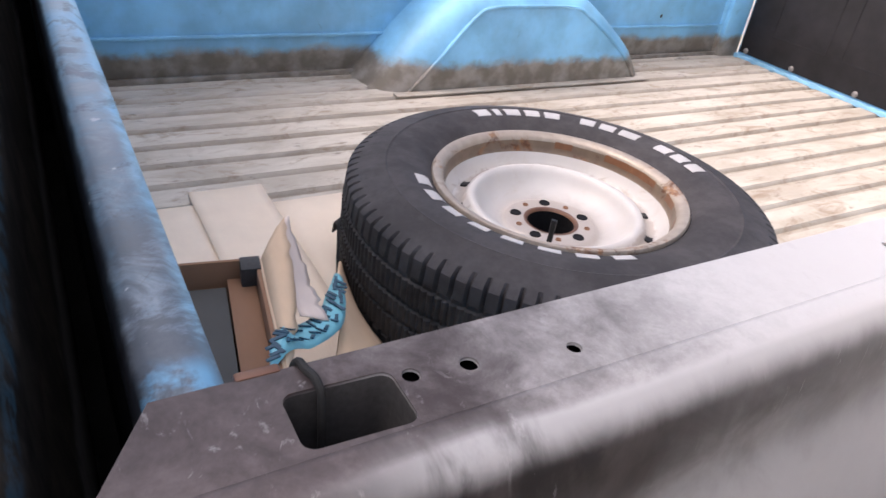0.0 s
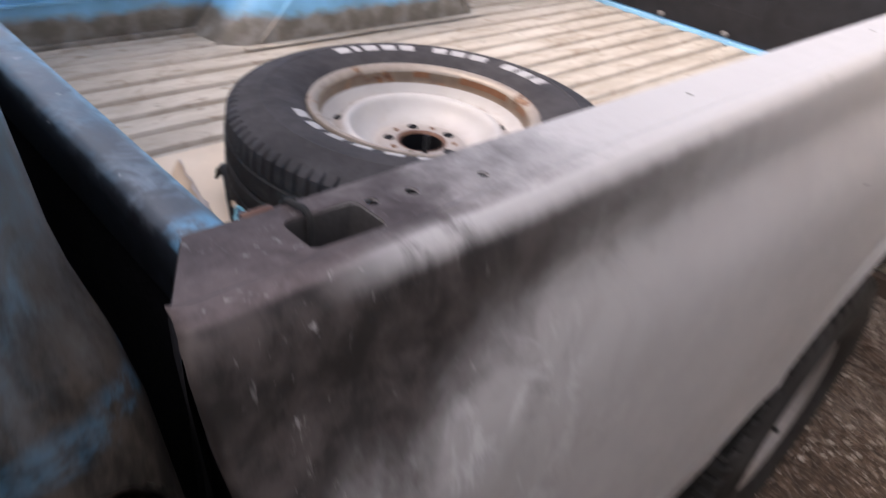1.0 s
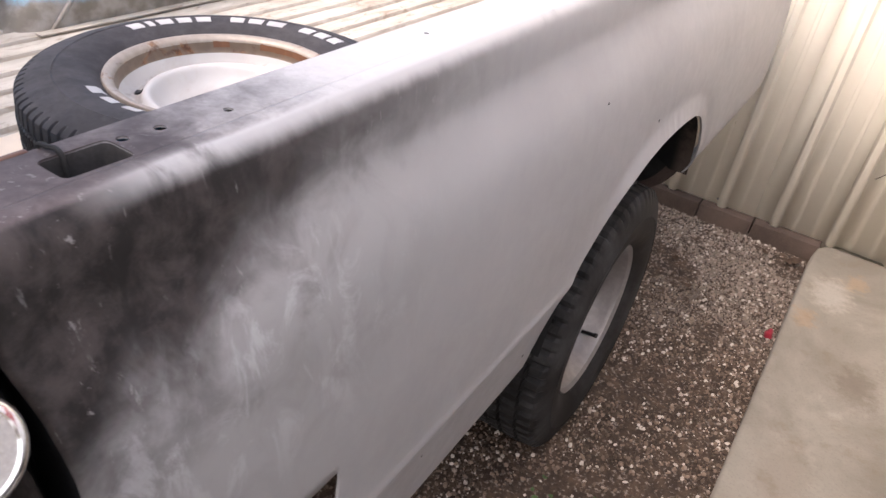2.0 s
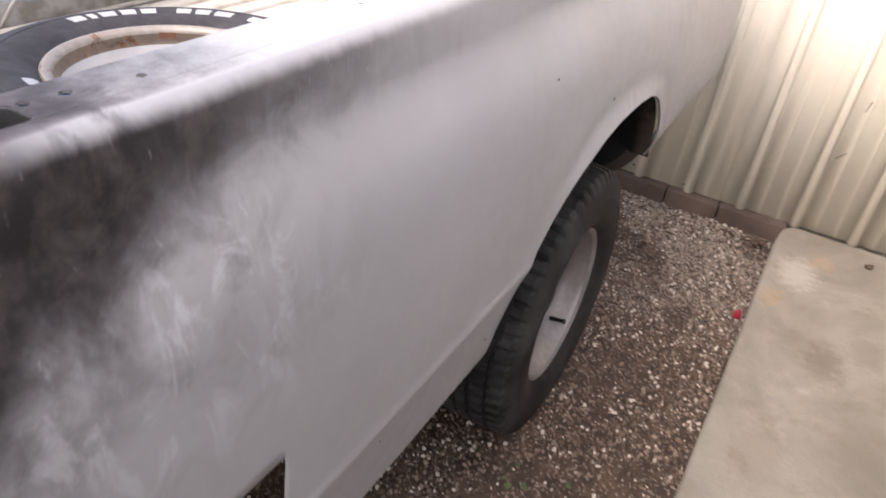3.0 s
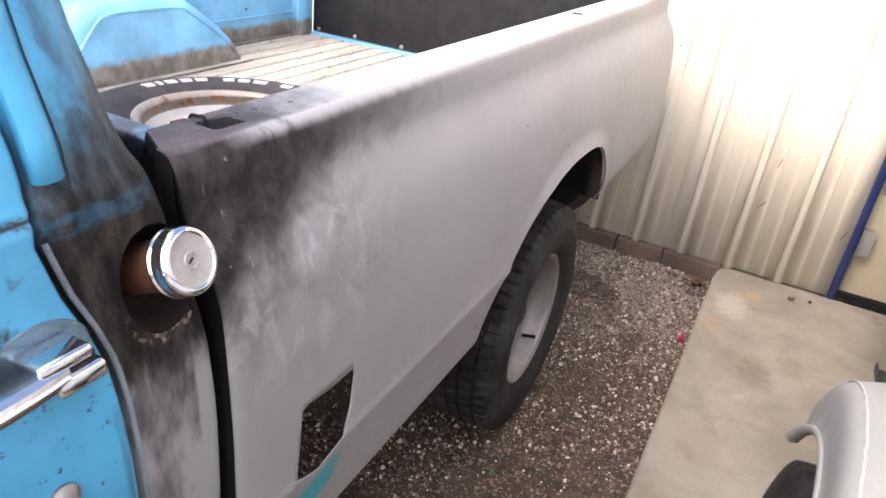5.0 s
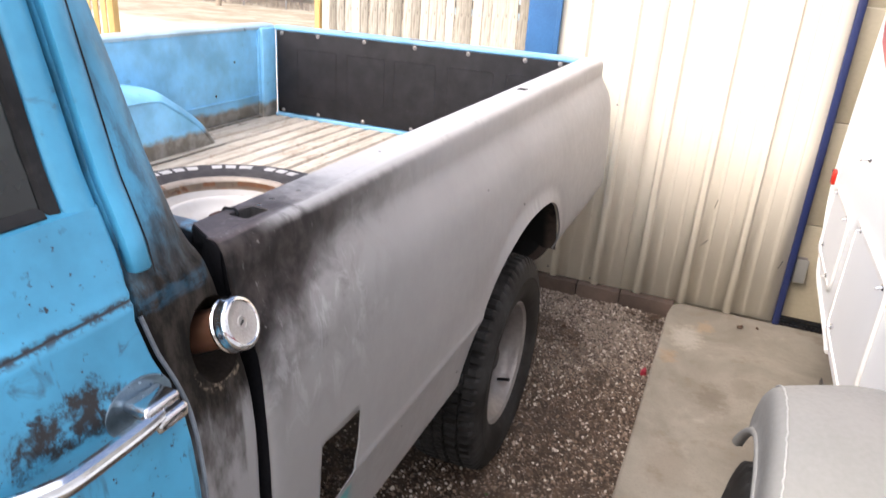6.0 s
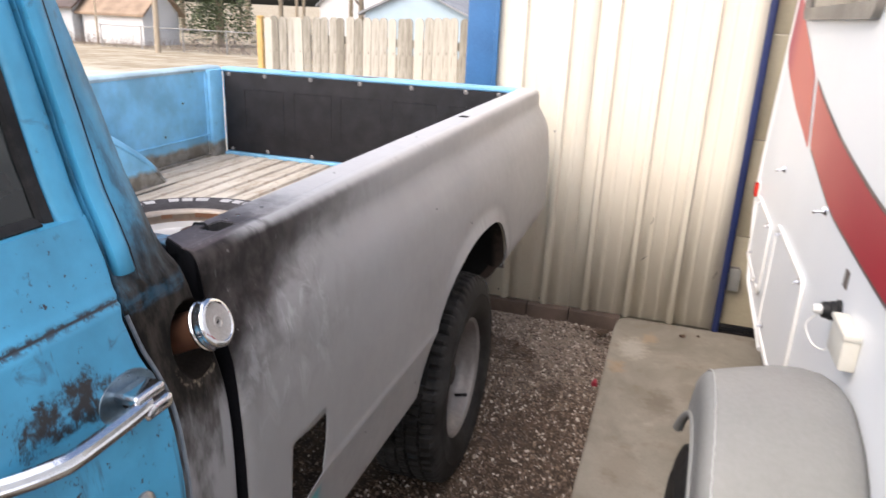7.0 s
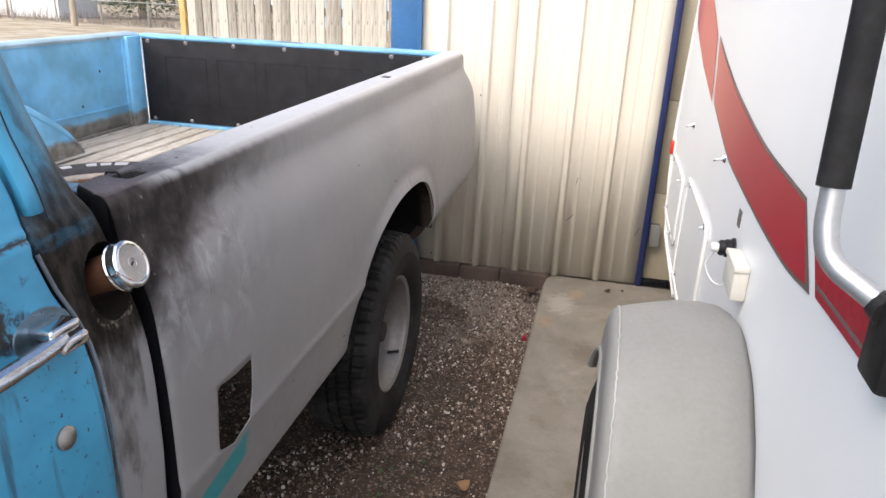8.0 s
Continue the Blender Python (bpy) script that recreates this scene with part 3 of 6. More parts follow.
NEW_WOOD = wood_material("yellow_new_wood", (0.42, 0.27, 0.095), (0.58, 0.40, 0.16))
BARK = wood_material("bark", (0.21, 0.17, 0.12), (0.42, 0.35, 0.265))
NEEDLES = leaf_material("evergreen_needles", (0.035, 0.055, 0.024), (0.115, 0.14, 0.062))
TWIGS = leaf_material("bare_twigs", (0.16, 0.12, 0.098), (0.34, 0.27, 0.225))
HOUSE_WHITE = plain("white_clapboard", (0.74, 0.74, 0.75), 0.6, 0, 0.1, 3)
HOUSE_BLUE = plain("pale_blue_clapboard", (0.40, 0.51, 0.60), 0.6, 0, 0.1, 3)
ROOF_TAN = plain("tan_shingles", (0.33, 0.24, 0.17), 0.85, 0, 0.3, 6)
ROOF_GREY = plain("grey_shingles", (0.27, 0.28, 0.30), 0.85, 0, 0.2, 6)
WIRE = plain("galvanised_wire", (0.34, 0.34, 0.34), 0.5, 0.6)
LITTER_RED = plain("red_litter", (0.30, 0.012, 0.03), 0.5)
SEALANT = plain("grey_sealant", (0.46, 0.46, 0.45), 0.6, 0, 0.2, 30)
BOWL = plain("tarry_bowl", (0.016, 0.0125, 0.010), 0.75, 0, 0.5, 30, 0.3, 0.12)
LEAF_DARK = plain("dead_leaf", (0.06, 0.035, 0.02), 0.8)
LEAF_GREEN = leaf_material("weed_leaf", (0.03, 0.065, 0.015), (0.07, 0.12, 0.035))


# ---- building blocks ----
def finish(bm, smooth=40):
    me = bpy.data.meshes.new("mesh")
    bmesh.ops.recalc_face_normals(bm, faces=bm.faces[:])
    bm.to_mesh(me)
    bm.free()
    if smooth:
        me.shade_smooth()
        me.set_sharp_from_angle(angle=radians(smooth))
    return me


def part(name, bm, material, parent=None, label="", smooth=40):
    """One mesh object under a thing or under a part."""
    me = bm if isinstance(bm, bpy.types.Mesh) else finish(bm, smooth)
    me.name = name
    if not me.materials:
        me.materials.append(material)
    ob = new(name, me)
    if parent:
        ob.parent = parent
        ob.matrix_parent_inverse = parent.matrix_basis.inverted()
    return tagged(ob, label)


def thing(name, label, category, at=(0, 0, 0), group="", kind=""):
    ob = new(name)
    ob.empty_display_size = 0.1
    ob.matrix_basis = Matrix.Translation(at)
    return tagged(ob, label, category, group, kind)


def bm_box(lo, hi, bevel=0.0, m=None, segments=2):
    bm = bmesh.new()
    size = [b - a for a, b in zip(lo, hi)]
    mid = [(a + b) / 2 for a, b in zip(lo, hi)]
    bmesh.ops.create_cube(bm, size=1, matrix=Matrix.Translation(mid) @ Matrix.Diagonal((*size, 1)))
    if bevel:
        bmesh.ops.bevel(bm, geom=bm.edges[:] + bm.verts[:], offset=bevel, segments=segments, profile=0.5, affect="EDGES")
    if m:
        bm.transform(m)
    return bm


def join(*bms):
    out = bmesh.new()
    for b in bms:
        me = bpy.data.meshes.new("t")
        b.to_mesh(me)
        b.free()
        out.from_mesh(me)
        bpy.data.meshes.remove(me)
    return out


def bm_grid(points, close_u=False, close_v=False):
    """A sheet through rows of points."""
    bm = bmesh.new()
    vs = [[bm.verts.new(p) for p in row] for row in points]
    nu, nv = len(vs), len(vs[0])
    for i in range(nu if close_u else nu - 1):
        for j in range(nv if close_v else nv - 1):
            bm.faces.new((vs[i][j], vs[(i + 1) % nu][j], vs[(i + 1) % nu][(j + 1) % nv], vs[i][(j + 1) % nv]))
    return bm


def bm_revolve(profile, steps=64, m=None, closed=False, wave=None):
    """Turns (radius, height) points round z. wave(i, j, r, h): another radius and height."""
    rows = []
    for i in range(steps):
        a = 2 * math.pi * i / steps
        row = []
        for j, (r, h) in enumerate(profile):
            if wave:
                r, h = wave(i, j, r, h)
            row.append((r * math.cos(a), r * math.sin(a), h))
        rows.append(row)
    bm = bm_grid(rows, close_u=True, close_v=closed)
    bmesh.ops.remove_doubles(bm, verts=bm.verts[:], dist=1e-6)
    if m:
        bm.transform(m)
    return bm


def bm_tube(path, radius, sides=12, caps=True):
    path = [Vector(p) for p in path]
    rows, side = [], None
    for i, p in enumerate(path):
        d = (path[min(i + 1, len(path) - 1)] - path[max(i - 1, 0)]).normalized()
        if side is None:
            side = d.orthogonal().normalized()
        side = (side - d * side.dot(d)).normalized()
        up = d.cross(side)
        r = radius[i] if isinstance(radius, (list, tuple)) else radius
        rows.append([p + r * (math.cos(a) * side + math.sin(a) * up) for a in (2 * math.pi * k / sides for k in range(sides))])
    bm = bm_grid(rows, close_v=True)
    if caps:
        bm.verts.ensure_lookup_table()
        bm.faces.new(bm.verts[:sides])
        bm.faces.new(bm.verts[-sides:])
    return bm


def curve_points(points, steps=8):
    """A smooth line through points (Catmull-Rom)."""
    p = [Vector(q) for q in points]
    p = [2 * p[0] - p[1]] + p + [2 * p[-1] - p[-2]]
    out = []
    for i in range(1, len(p) - 2):
        for k in range(steps):
            t = k / steps
            out.append(0.5 * (2 * p[i] + (p[i + 1] - p[i - 1]) * t + (2 * p[i - 1] - 5 * p[i] + 4 * p[i + 1] - p[i + 2]) * t * t + (3 * p[i] - p[i - 1] - 3 * p[i + 1] + p[i + 2]) * t ** 3))
    return out + [p[-2]]


def bm_plate(outline, holes, depth, axis="z", level=0.0):
    """A flat plate with holes through it: loops of 2D points, thickened by depth."""
    bm = bmesh.new()

    def place(u, v):
        return {"z": (u, v, level), "x": (level, u, v), "y": (u, level, v)}[axis]

    edges = []
    for loop in [outline, *holes]:
        vs = [bm.verts.new(place(*p)) for p in loop]
        edges += [bm.edges.new((vs[i], vs[(i + 1) % len(vs)])) for i in range(len(vs))]
    bmesh.ops.triangle_fill(bm, use_beauty=True, edges=edges)
    if depth:
        r = bmesh.ops.extrude_face_region(bm, geom=bm.faces[:])
        move = {"z": (0, 0, depth), "x": (depth, 0, 0), "y": (0, depth, 0)}[axis]
        bmesh.ops.translate(bm, vec=move, verts=[v for v in r["geom"] if isinstance(v, bmesh.types.BMVert)])
    return bm


def ring2d(cx, cy, r, n=16):
    return [(cx + r * math.cos(2 * math.pi * k / n), cy + r * math.sin(2 * math.pi * k / n)) for k in range(n)]


def rounded2d(x0, y0, x1, y1, r, n=5):
    out = []
    for cx, cy, a in ((x1 - r, y1 - r, 0), (x0 + r, y1 - r, 90), (x0 + r, y0 + r, 180), (x1 - r, y0 + r, 270)):
        out += [(cx + r * math.cos(radians(a + 90 * k / n)), cy + r * math.sin(radians(a + 90 * k / n))) for k in range(n + 1)]
    return out


def lerp(table, v):
    return float(np.interp(v, [a for a, _ in table], [b for _, b in table]))


# ---- ground, slab, building ----
def ground_height(x, y):
    near = -0.02 - 0.055 * min(1, max(0, (y - 1.3) / 1.3))
    if y > 3.2:
        near = -0.075 - 0.031 * min(27, y - 3.2)
    return near


def build_ground():
    xs = [-400, -120, -50, -20, -10, -6] + [-4 + 0.08 * k for k in range(57)] + [0.6, 1.2, 3, 6, 15, 40, 120, 400]
    ys = [-400, -100, -30, -10, -4, -2] + [-1 + 0.08 * k for k in range(55)] + [3.6, 4.2, 5, 6, 8, 10, 13, 17, 24, 34, 50, 90, 200, 600]
    rows = []
    for x in xs:
        row = []
        for y in ys:
            z = ground_height(x, y)
            if -4 < x < 0.6 and -1 < y < 3.4:
                z += 0.012 * noise.noise((x * 4, y * 4, 0)) + 0.006 * noise.noise((x * 13, y * 13, 3))
            row.append((x, y, z))
        rows.append(row)
    ground = part("ground", bm_grid(rows), SOIL)
    tagged(ground, "brown soil with grit turning to dry grass", "ground", kind="structure")


def build_gravel():
    rng = random.Random(4)
    verts, faces = [], []
    shape = bmesh.new()
    bmesh.ops.create_icosphere(shape, subdivisions=1, radius=1)
    base = [v.co.copy() for v in shape.verts]
    tris = [[v.index for v in f.verts] for f in shape.faces]
    shape.free()
    for k in range(58000):
        y = rng.uniform(0.0, 2.83)
        x = rng.uniform(-0.75, 0.475)
        if rng.random() > min(1.0, 0.30 + 0.46 * max(0, y - 0.45)) or (noise.noise((x * 3.2, y * 3.2, 7)) < 0.04 - 0.22 * (y / 2.8) and rng.random() < 0.85):
            continue
        r = rng.choice((0.0023, 0.0028, 0.0034, 0.0042, 0.0064)) * rng.uniform(0.8, 1.25)
        turn = Euler((rng.uniform(0, 6), rng.uniform(0, 6), rng.uniform(0, 6))).to_matrix()
        z = ground_height(x, y) + 0.012 * noise.noise((x * 4, y * 4, 0)) + 0.006 * noise.noise((x * 13, y * 13, 3))
        sx, sy, sz = r * rng.uniform(0.8, 1.5), r, r * rng.uniform(0.5, 0.9)
        start = len(verts)
        for b in base:
            w = turn @ Vector((b.x * sx, b.y * sy, b.z * sz)) * rng.uniform(0.85, 1.12)
            verts.append((x + w.x, y + w.y, z + 0.3 * r + w.z))
        faces += [[start + i for i in t] for t in tris]
    me = bpy.data.meshes.new("gravel")
    me.from_pydata(verts, [], faces)
    ob = part("gravel", me, STONE)
    tagged(ob, "loose brown and white pea gravel on soil", "gravel", kind="stuff")


def build_slab():
    bm = bmesh.new()
    loop = [(0.452, -6.0), (0.452, 0.9), (0.462, 1.6), (0.474, 2.70), (0.486, 2.80), (0.52, 2.852), (5.5, 2.852), (5.5, -6.0)]
    bm = bm_plate(loop, [], -0.16, "z", 0.0)
    slab = part("pavement", bm, CONCRETE, smooth=30)
    bev = slab.modifiers.new("bevel", "BEVEL")
    bev.width, bev.segments, bev.limit_method, bev.angle_limit = 0.008, 2, "ANGLE", radians(50)
    tagged(slab, "stained tan concrete slab beside the gravel", "concrete slab", kind="structure")


WALL_Y = 2.86


def build_building():
    wall = thing("wall_north", "cream ribbed metal siding wall of a workshop", "wall", (0, WALL_Y, 0), kind="structure")
    # ribbed sheets, 0.914 wide, a major rib every 0.2286 and two minor ribs between
    pitch, start, height = 0.2286, -0.391, 3.1

    def profile(x0, x1):
        pts = [(x0, 0.0)]
        k = math.ceil((x0 - start) / pitch - 1e-6)
        while start + k * pitch < x1 - 0.02:
            c = start + k * pitch
            if c - 0.022 > x0:
                pts += [(c - 0.023, 0), (c - 0.012, -0.025), (c + 0.010, -0.025), (c + 0.021, 0)]
            for m in (0.076, 0.152):
                if c + m + 0.012 < x1:
                    pts += [(c + m - 0.011, 0), (c + m - 0.006, -0.0024), (c + m + 0.005, -0.0024), (c + m + 0.010, 0)]
            k += 1
        return pts + [(x1, 0.0)]

    edges = [-0.30, 0.205, 0.975]
    for a, b in zip(edges, edges[1:]):
        line = profile(a, b)
        lift = 0.004 if a > 0 else 0.0
        bm = bm_grid([[(x, WALL_Y + d + lift, z) for x, d in line] for z in (0.004, 0.9, 1.8, height)])
        sheet = part("siding_panel", bm, SIDING, wall, smooth=25)
        solid = sheet.modifiers.new("thickness", "SOLIDIFY")
        solid.thickness = 0.002
    part("inner_wall", bm_box((-0.42, WALL_Y + 0.03, -0.05), (0.985, WALL_Y + 0.16, height)), DOOR_BEIGE, wall)
    # blue corner and jamb trims
    part("corner_trim", join(bm_box((-0.452, WALL_Y - 0.024, -0.06), (-0.292, WALL_Y - 0.002, height), 0.004), bm_box((-0.460, WALL_Y - 0.02, -0.06), (-0.448, WALL_Y + 0.14, height), 0.003),
                             bm_box((-0.312, WALL_Y - 0.033, -0.06), (-0.290, WALL_Y - 0.024, height), 0.003)), BLUE_TRIM, wall, "blue folded metal corner trim")
    part("jamb_trim", join(bm_box((0.968, WALL_Y - 0.026, 0.002), (0.996, WALL_Y + 0.02, 2.55), 0.004), bm_box((0.984, WALL_Y - 0.01, 0.002), (1.002, WALL_Y + 0.14, 2.55), 0.003)), NAVY, wall, "blue metal door jamb trim")
    rng = random.Random(2)
    for x in (-0.245, -0.005, 0.235, 0.47, 0.713):
        for z in (0.985, 0.035):
            bm = bm_revolve([(0.0, 0.004), (0.003, 0.0035), (0.0035, 0.001), (0.0055, 0.0)], 10, pose(x + 0.045, WALL_Y - 0.002, z + rng.uniform(-0.01, 0.01), 90, 0, 0))
            part("screw", bm, RIM_GREY, wall)
    for x, z, tilt in ((0.575, 0.35, 40), (0.592, 0.56, 12), (0.94, 0.31, 20)):
        part("scratch", bm_box((-0.0013, -0.0006, -0.022), (0.0013, 0.0006, 0.022), 0, pose(x, WALL_Y - 0.0045, z, 0, tilt, 0)), LEAF_DARK, wall, "dark scrape in the paint")
    # brown footing showing under the sheets
    joints = [-0.46, -0.02, 0.215, 0.495]
    for a, b in zip(joints, joints[1:]):
        part("footing_block", bm_box((a + 0.002, WALL_Y - 0.055, -0.2), (b - 0.002, WALL_Y + 0.03, 0.003), 0.008), CURB, wall, "rust-brown stained concrete footing")
    # overhead door beyond the jamb
    door = thing("door_1", "beige sectional overhead door behind the camper", "overhead door", (2.2, WALL_Y + 0.1, 0), kind="structure")
    for k in range(5):
        part("door_panel", bm_box((1.003, WALL_Y + 0.085, 0.012 + k * 0.5), (3.6, WALL_Y + 0.125, 0.508 + k * 0.5), 0.005), DOOR_BEIGE, door)
    part("bottom_seal", bm_box((1.003, WALL_Y + 0.07, 0.001), (3.6, WALL_Y + 0.13, 0.012)), SEAL, door, "black rubber door seal")
    side = thing("wall_east", "cream metal siding past the overhead door", "wall", (4.5, WALL_Y, 0), kind="structure")
    part("siding_panel", bm_box((3.6, WALL_Y, 0.0), (5.5, WALL_Y + 0.16, height)), SIDING, side)
    part("lintel_panel", bm_box((0.985, WALL_Y, 2.56), (3.6, WALL_Y + 0.16, height)), SIDING, side)
    west = thing("wall_west", "cream metal side wall of the workshop", "wall", (-0.45, 6, 0), kind="structure")
    part("siding_panel", bm_box((-0.44, WALL_Y + 0.16, -0.3), (-0.28, 9.0, height)), SIDING, west)
    part("roof_sheet", bm_box((-0.6, WALL_Y - 0.12, height), (5.7, 9.2, height + 0.06)), RIM_GREY, west, "grey metal roof sheet")
    box = thing("outlet_box", "small grey metal electrical box on the door jamb", "electrical box", (1.03, WALL_Y, 0.3))
    part("body", bm_box((1.012, WALL_Y + 0.03, 0.23), (1.06, WALL_Y + 0.082, 0.345), 0.004), RIM_GREY, box)
    part("cover", bm_box((1.008, WALL_Y + 0.022, 0.226), (1.064, WALL_Y + 0.031, 0.349), 0.003), RV_GREY, box)


# ---- pickup truck ----
RAIL_Z, FLOOR_Z, BED_L = 1.22, 0.745, 2.53
truck = thing("pickup_truck", "old blue pickup truck with a grey-primed bed side", "pickup truck", (-0.95, 1.28, 0))

SIDE_PROFILE = [(-0.034, 1.2198), (-0.020, 1.2185), (-0.010, 1.213), (-0.004, 1.203), (-0.0015, 1.188), (-0.0005, 1.168), (0.0005, 1.150), (0.0055, 1.132), (0.018, 1.105), (0.0305, 1.073),
                (0.040, 1.03), (0.046, 0.97), (0.051, 0.90), (0.053, 0.84), (0.0535, 0.77), (0.0538, 0.722), (0.0555, 0.708), (0.0560, 0.700), (0.0545, 0.691), (0.0505, 0.674), (0.043, 0.625), (0.035, 0.565), (0.030, 0.530), (0.024, 0.516), (0.014, 0.513)]
BULGE = [(0.0, 0.90), (0.02, 0.95), (0.06, 0.98), (0.14, 1.0), (0.25, 1.0), (1.68, 1.2), (2.3, 1.42), (2.49, 1.45), (2.53, 1.40)]
FRONT = [(0.50, -0.022), (0.90, -0.020), (0.98, -0.019), (1.05, -0.018), (1.10, -0.021), (1.13, -0.0255), (1.17, -0.031), (1.20, -0.0345), (1.213, -0.034), (1.2185, -0.031), (1.22, -0.0285)]
ARCH = (1.325, 0.50, 0.518, 0.369)
CUT = [(0.230, 0.823), (0.168, 0.824), (0.104, 0.832), (0.092, 0.706), (0.126, 0.692), (0.146, 0.684), (0.160, 0.692), (0.206, 0.704), (0.224, 0.752)]


def rear_quarter(x, y, z):
    """Sheet behind the wheel opening: no sill crease, lower edge rising towards the tail. Returns x for a height, for y past the wheel."""
    f = min(1, max(0, (y - 1.64) / 0.08))
    low = 0.600 + 0.03 * max(0, y - 1.74)
    under = min(1, max(0, (0.72 - z) / (0.72 - low)))
    return x + f * ((0.0538 * lerp(BULGE, y) - 0.024 * under ** 3) - x)


def side_x(y, z):
    pts = [(q.y, q.x) for q in reversed(SIDE_LINE)]
    x = lerp(pts, z)
    x = x * lerp(BULGE, y) if x > 0 else x - 0.03 * max(0, 1 - y / 0.02) ** 2 * 0.3
    return rear_quarter(x, y, z) if y > 1.64 and z < 0.72 else x


SIDE_LINE = [Vector((a, b, 0)) for a, b in SIDE_PROFILE]
SIDE_LINE = curve_points(SIDE_LINE, 5)


def in_poly(u, v, poly):
    inside = False
    for (a, b), (c, d) in zip(poly, poly[1:] + poly[:1]):
        if (b > v) != (d > v) and u < (c - a) * (v - b) / (d - b) + a:
            inside = not inside
    return inside


def nearest_on(u, v, poly, closed=True):
    best = None
    for (a, b), (c, d) in zip(poly, poly[1:] + (poly[:1] if closed else [])):
        w = (c - a) ** 2 + (d - b) ** 2
        t = min(1, max(0, ((u - a) * (c - a) + (v - b) * (d - b)) / w)) if w else 0
        p = (a + t * (c - a), b + t * (d - b))
        dist = math.hypot(p[0] - u, p[1] - v)
        if best is None or dist < best[0]:
            best = (dist, p)
    return best[1]


def arch_line():
    yc, zc, a, b = ARCH
    out = []
    for k in range(61):
        t = math.pi * k / 60
        c, s = math.cos(t), math.sin(t)
        if c > 0:
            out.append((yc - a * c ** 0.92, zc - 0.03 + (b + 0.03) * s ** 0.92))
        else:
            out.append((yc + 0.422 * (-c) ** 0.74, zc - 0.03 + (b + 0.03) * max(0, s) ** 0.74))
    return out


def flare(y):
    return min(1, max(0, (y - 0.86) / 0.25))


def lip_out(y):
    return 0.009 - 0.006 * min(1, max(0, (y - 1.45) / 0.2))


def build_bed_side():
    ys = [0.006 * k for k in range(42)] + list(np.linspace(0.252, BED_L, 180))
    zs = [p.y for p in SIDE_LINE]
    grid = {}
    bm = bmesh.new()
    for i, y in enumerate(ys):
        for j, z in enumerate(zs):
            x = SIDE_LINE[j].x
            x = x * lerp(BULGE, y) if x > 0 else x
            grid[i, j] = bm.verts.new((x - 0.004 * max(0, 1 - y / 0.012) ** 2, y + lerp(FRONT, z) * max(0, 1 - y / 0.09), z))
    arch = arch_line()
    line = np.array(arch)
    for v in grid.values():
        if v.co.y > 1.64 and v.co.z < 0.72:
            f = min(1, (v.co.y - 1.64) / 0.08)
            low = 0.600 + 0.03 * max(0, v.co.y - 1.74)
            v.co.z += f * (0.72 - (0.72 - v.co.z) * (0.72 - low) / (0.72 - 0.513) - v.co.z)
            v.co.x = rear_quarter(v.co.x, v.co.y, v.co.z)
        if 0.7 < v.co.y < 1.95 and v.co.z < 0.98:
            d = np.hypot(line[:, 0] - v.co.y, line[:, 1] - v.co.z).min()
            v.co.x += flare(v.co.y) * lip_out(v.co.y) * math.exp(-(d / 0.022) ** 2) - flare(v.co.y) * 0.003 * math.exp(-((d - 0.05) / 0.02) ** 2)
    cells = []
    for i in range(len(ys) - 1):
        for j in range(len(zs) - 1):
            u, v = (ys[i] + ys[i + 1]) / 2, (grid[i, j].co.z + grid[i + 1, j + 1].co.z) / 2
            if in_poly(u, v, arch) or in_poly(u, v, CUT):
                continue
            cells.append((i, j))
    used = {}
    for i, j in cells:
        bm.faces.new([grid[i, j], grid[i + 1, j], grid[i + 1, j + 1], grid[i, j + 1]])
        for k in ((i, j), (i + 1, j), (i + 1, j + 1), (i, j + 1)):
            used[k] = used.get(k, 0) + 1
    for (i, j), count in used.items():
        if count < 4 and 0 < i < len(ys) - 1 and 0 < j < len(zs) - 1 or (j == len(zs) - 1 and count == 1 and 0 < i < len(ys) - 1):
            v = grid[i, j]
            loop = CUT if v.co.y < 0.4 else arch
            p = nearest_on(v.co.y, v.co.z, loop)
            if j < len(zs) - 1:
                v.co.z = p[1]
            v.co.y = p[0]
            v.co.x = side_x(p[0], v.co.z) + (lip_out(v.co.y) * flare(v.co.y) if v.co.y > 0.4 else 0)
    bmesh.ops.delete(bm, geom=[v for v in bm.verts if not v.link_faces], context="VERTS")
    # turned-in lips of the wheel opening, the front edge, the rear edge and the sill
    lip = [e for e in bm.edges if e.is_boundary and e.verts[0].co.z < 1.219 and not (0.003 < e.verts[0].co.y < 0.4 and e.verts[0].co.z > 0.6) and max(v.co.y for v in e.verts) > 0.003]
    r = bmesh.ops.extrude_edge_only(bm, edges=lip)
    for v in r["geom"]:
        if isinstance(v, bmesh.types.BMVert):
            v.co.x -= 0.005 if 1.3 < v.co.y < 1.78 else 0.022
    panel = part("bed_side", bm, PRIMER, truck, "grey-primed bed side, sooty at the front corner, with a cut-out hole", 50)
    solid = panel.modifiers.new("sheet", "SOLIDIFY")
    solid.thickness, solid.offset = 0.0016, 0.0
    # front face coloured black in place of the shade behind the cab
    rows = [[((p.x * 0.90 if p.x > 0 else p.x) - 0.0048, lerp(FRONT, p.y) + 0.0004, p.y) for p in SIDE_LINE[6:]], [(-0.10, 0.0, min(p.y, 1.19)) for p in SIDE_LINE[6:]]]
    part("front_return", bm_grid(rows), SHADE_BLACK, panel, "front end of the bed side, painted black for the gap's shade")
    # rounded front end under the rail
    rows = []
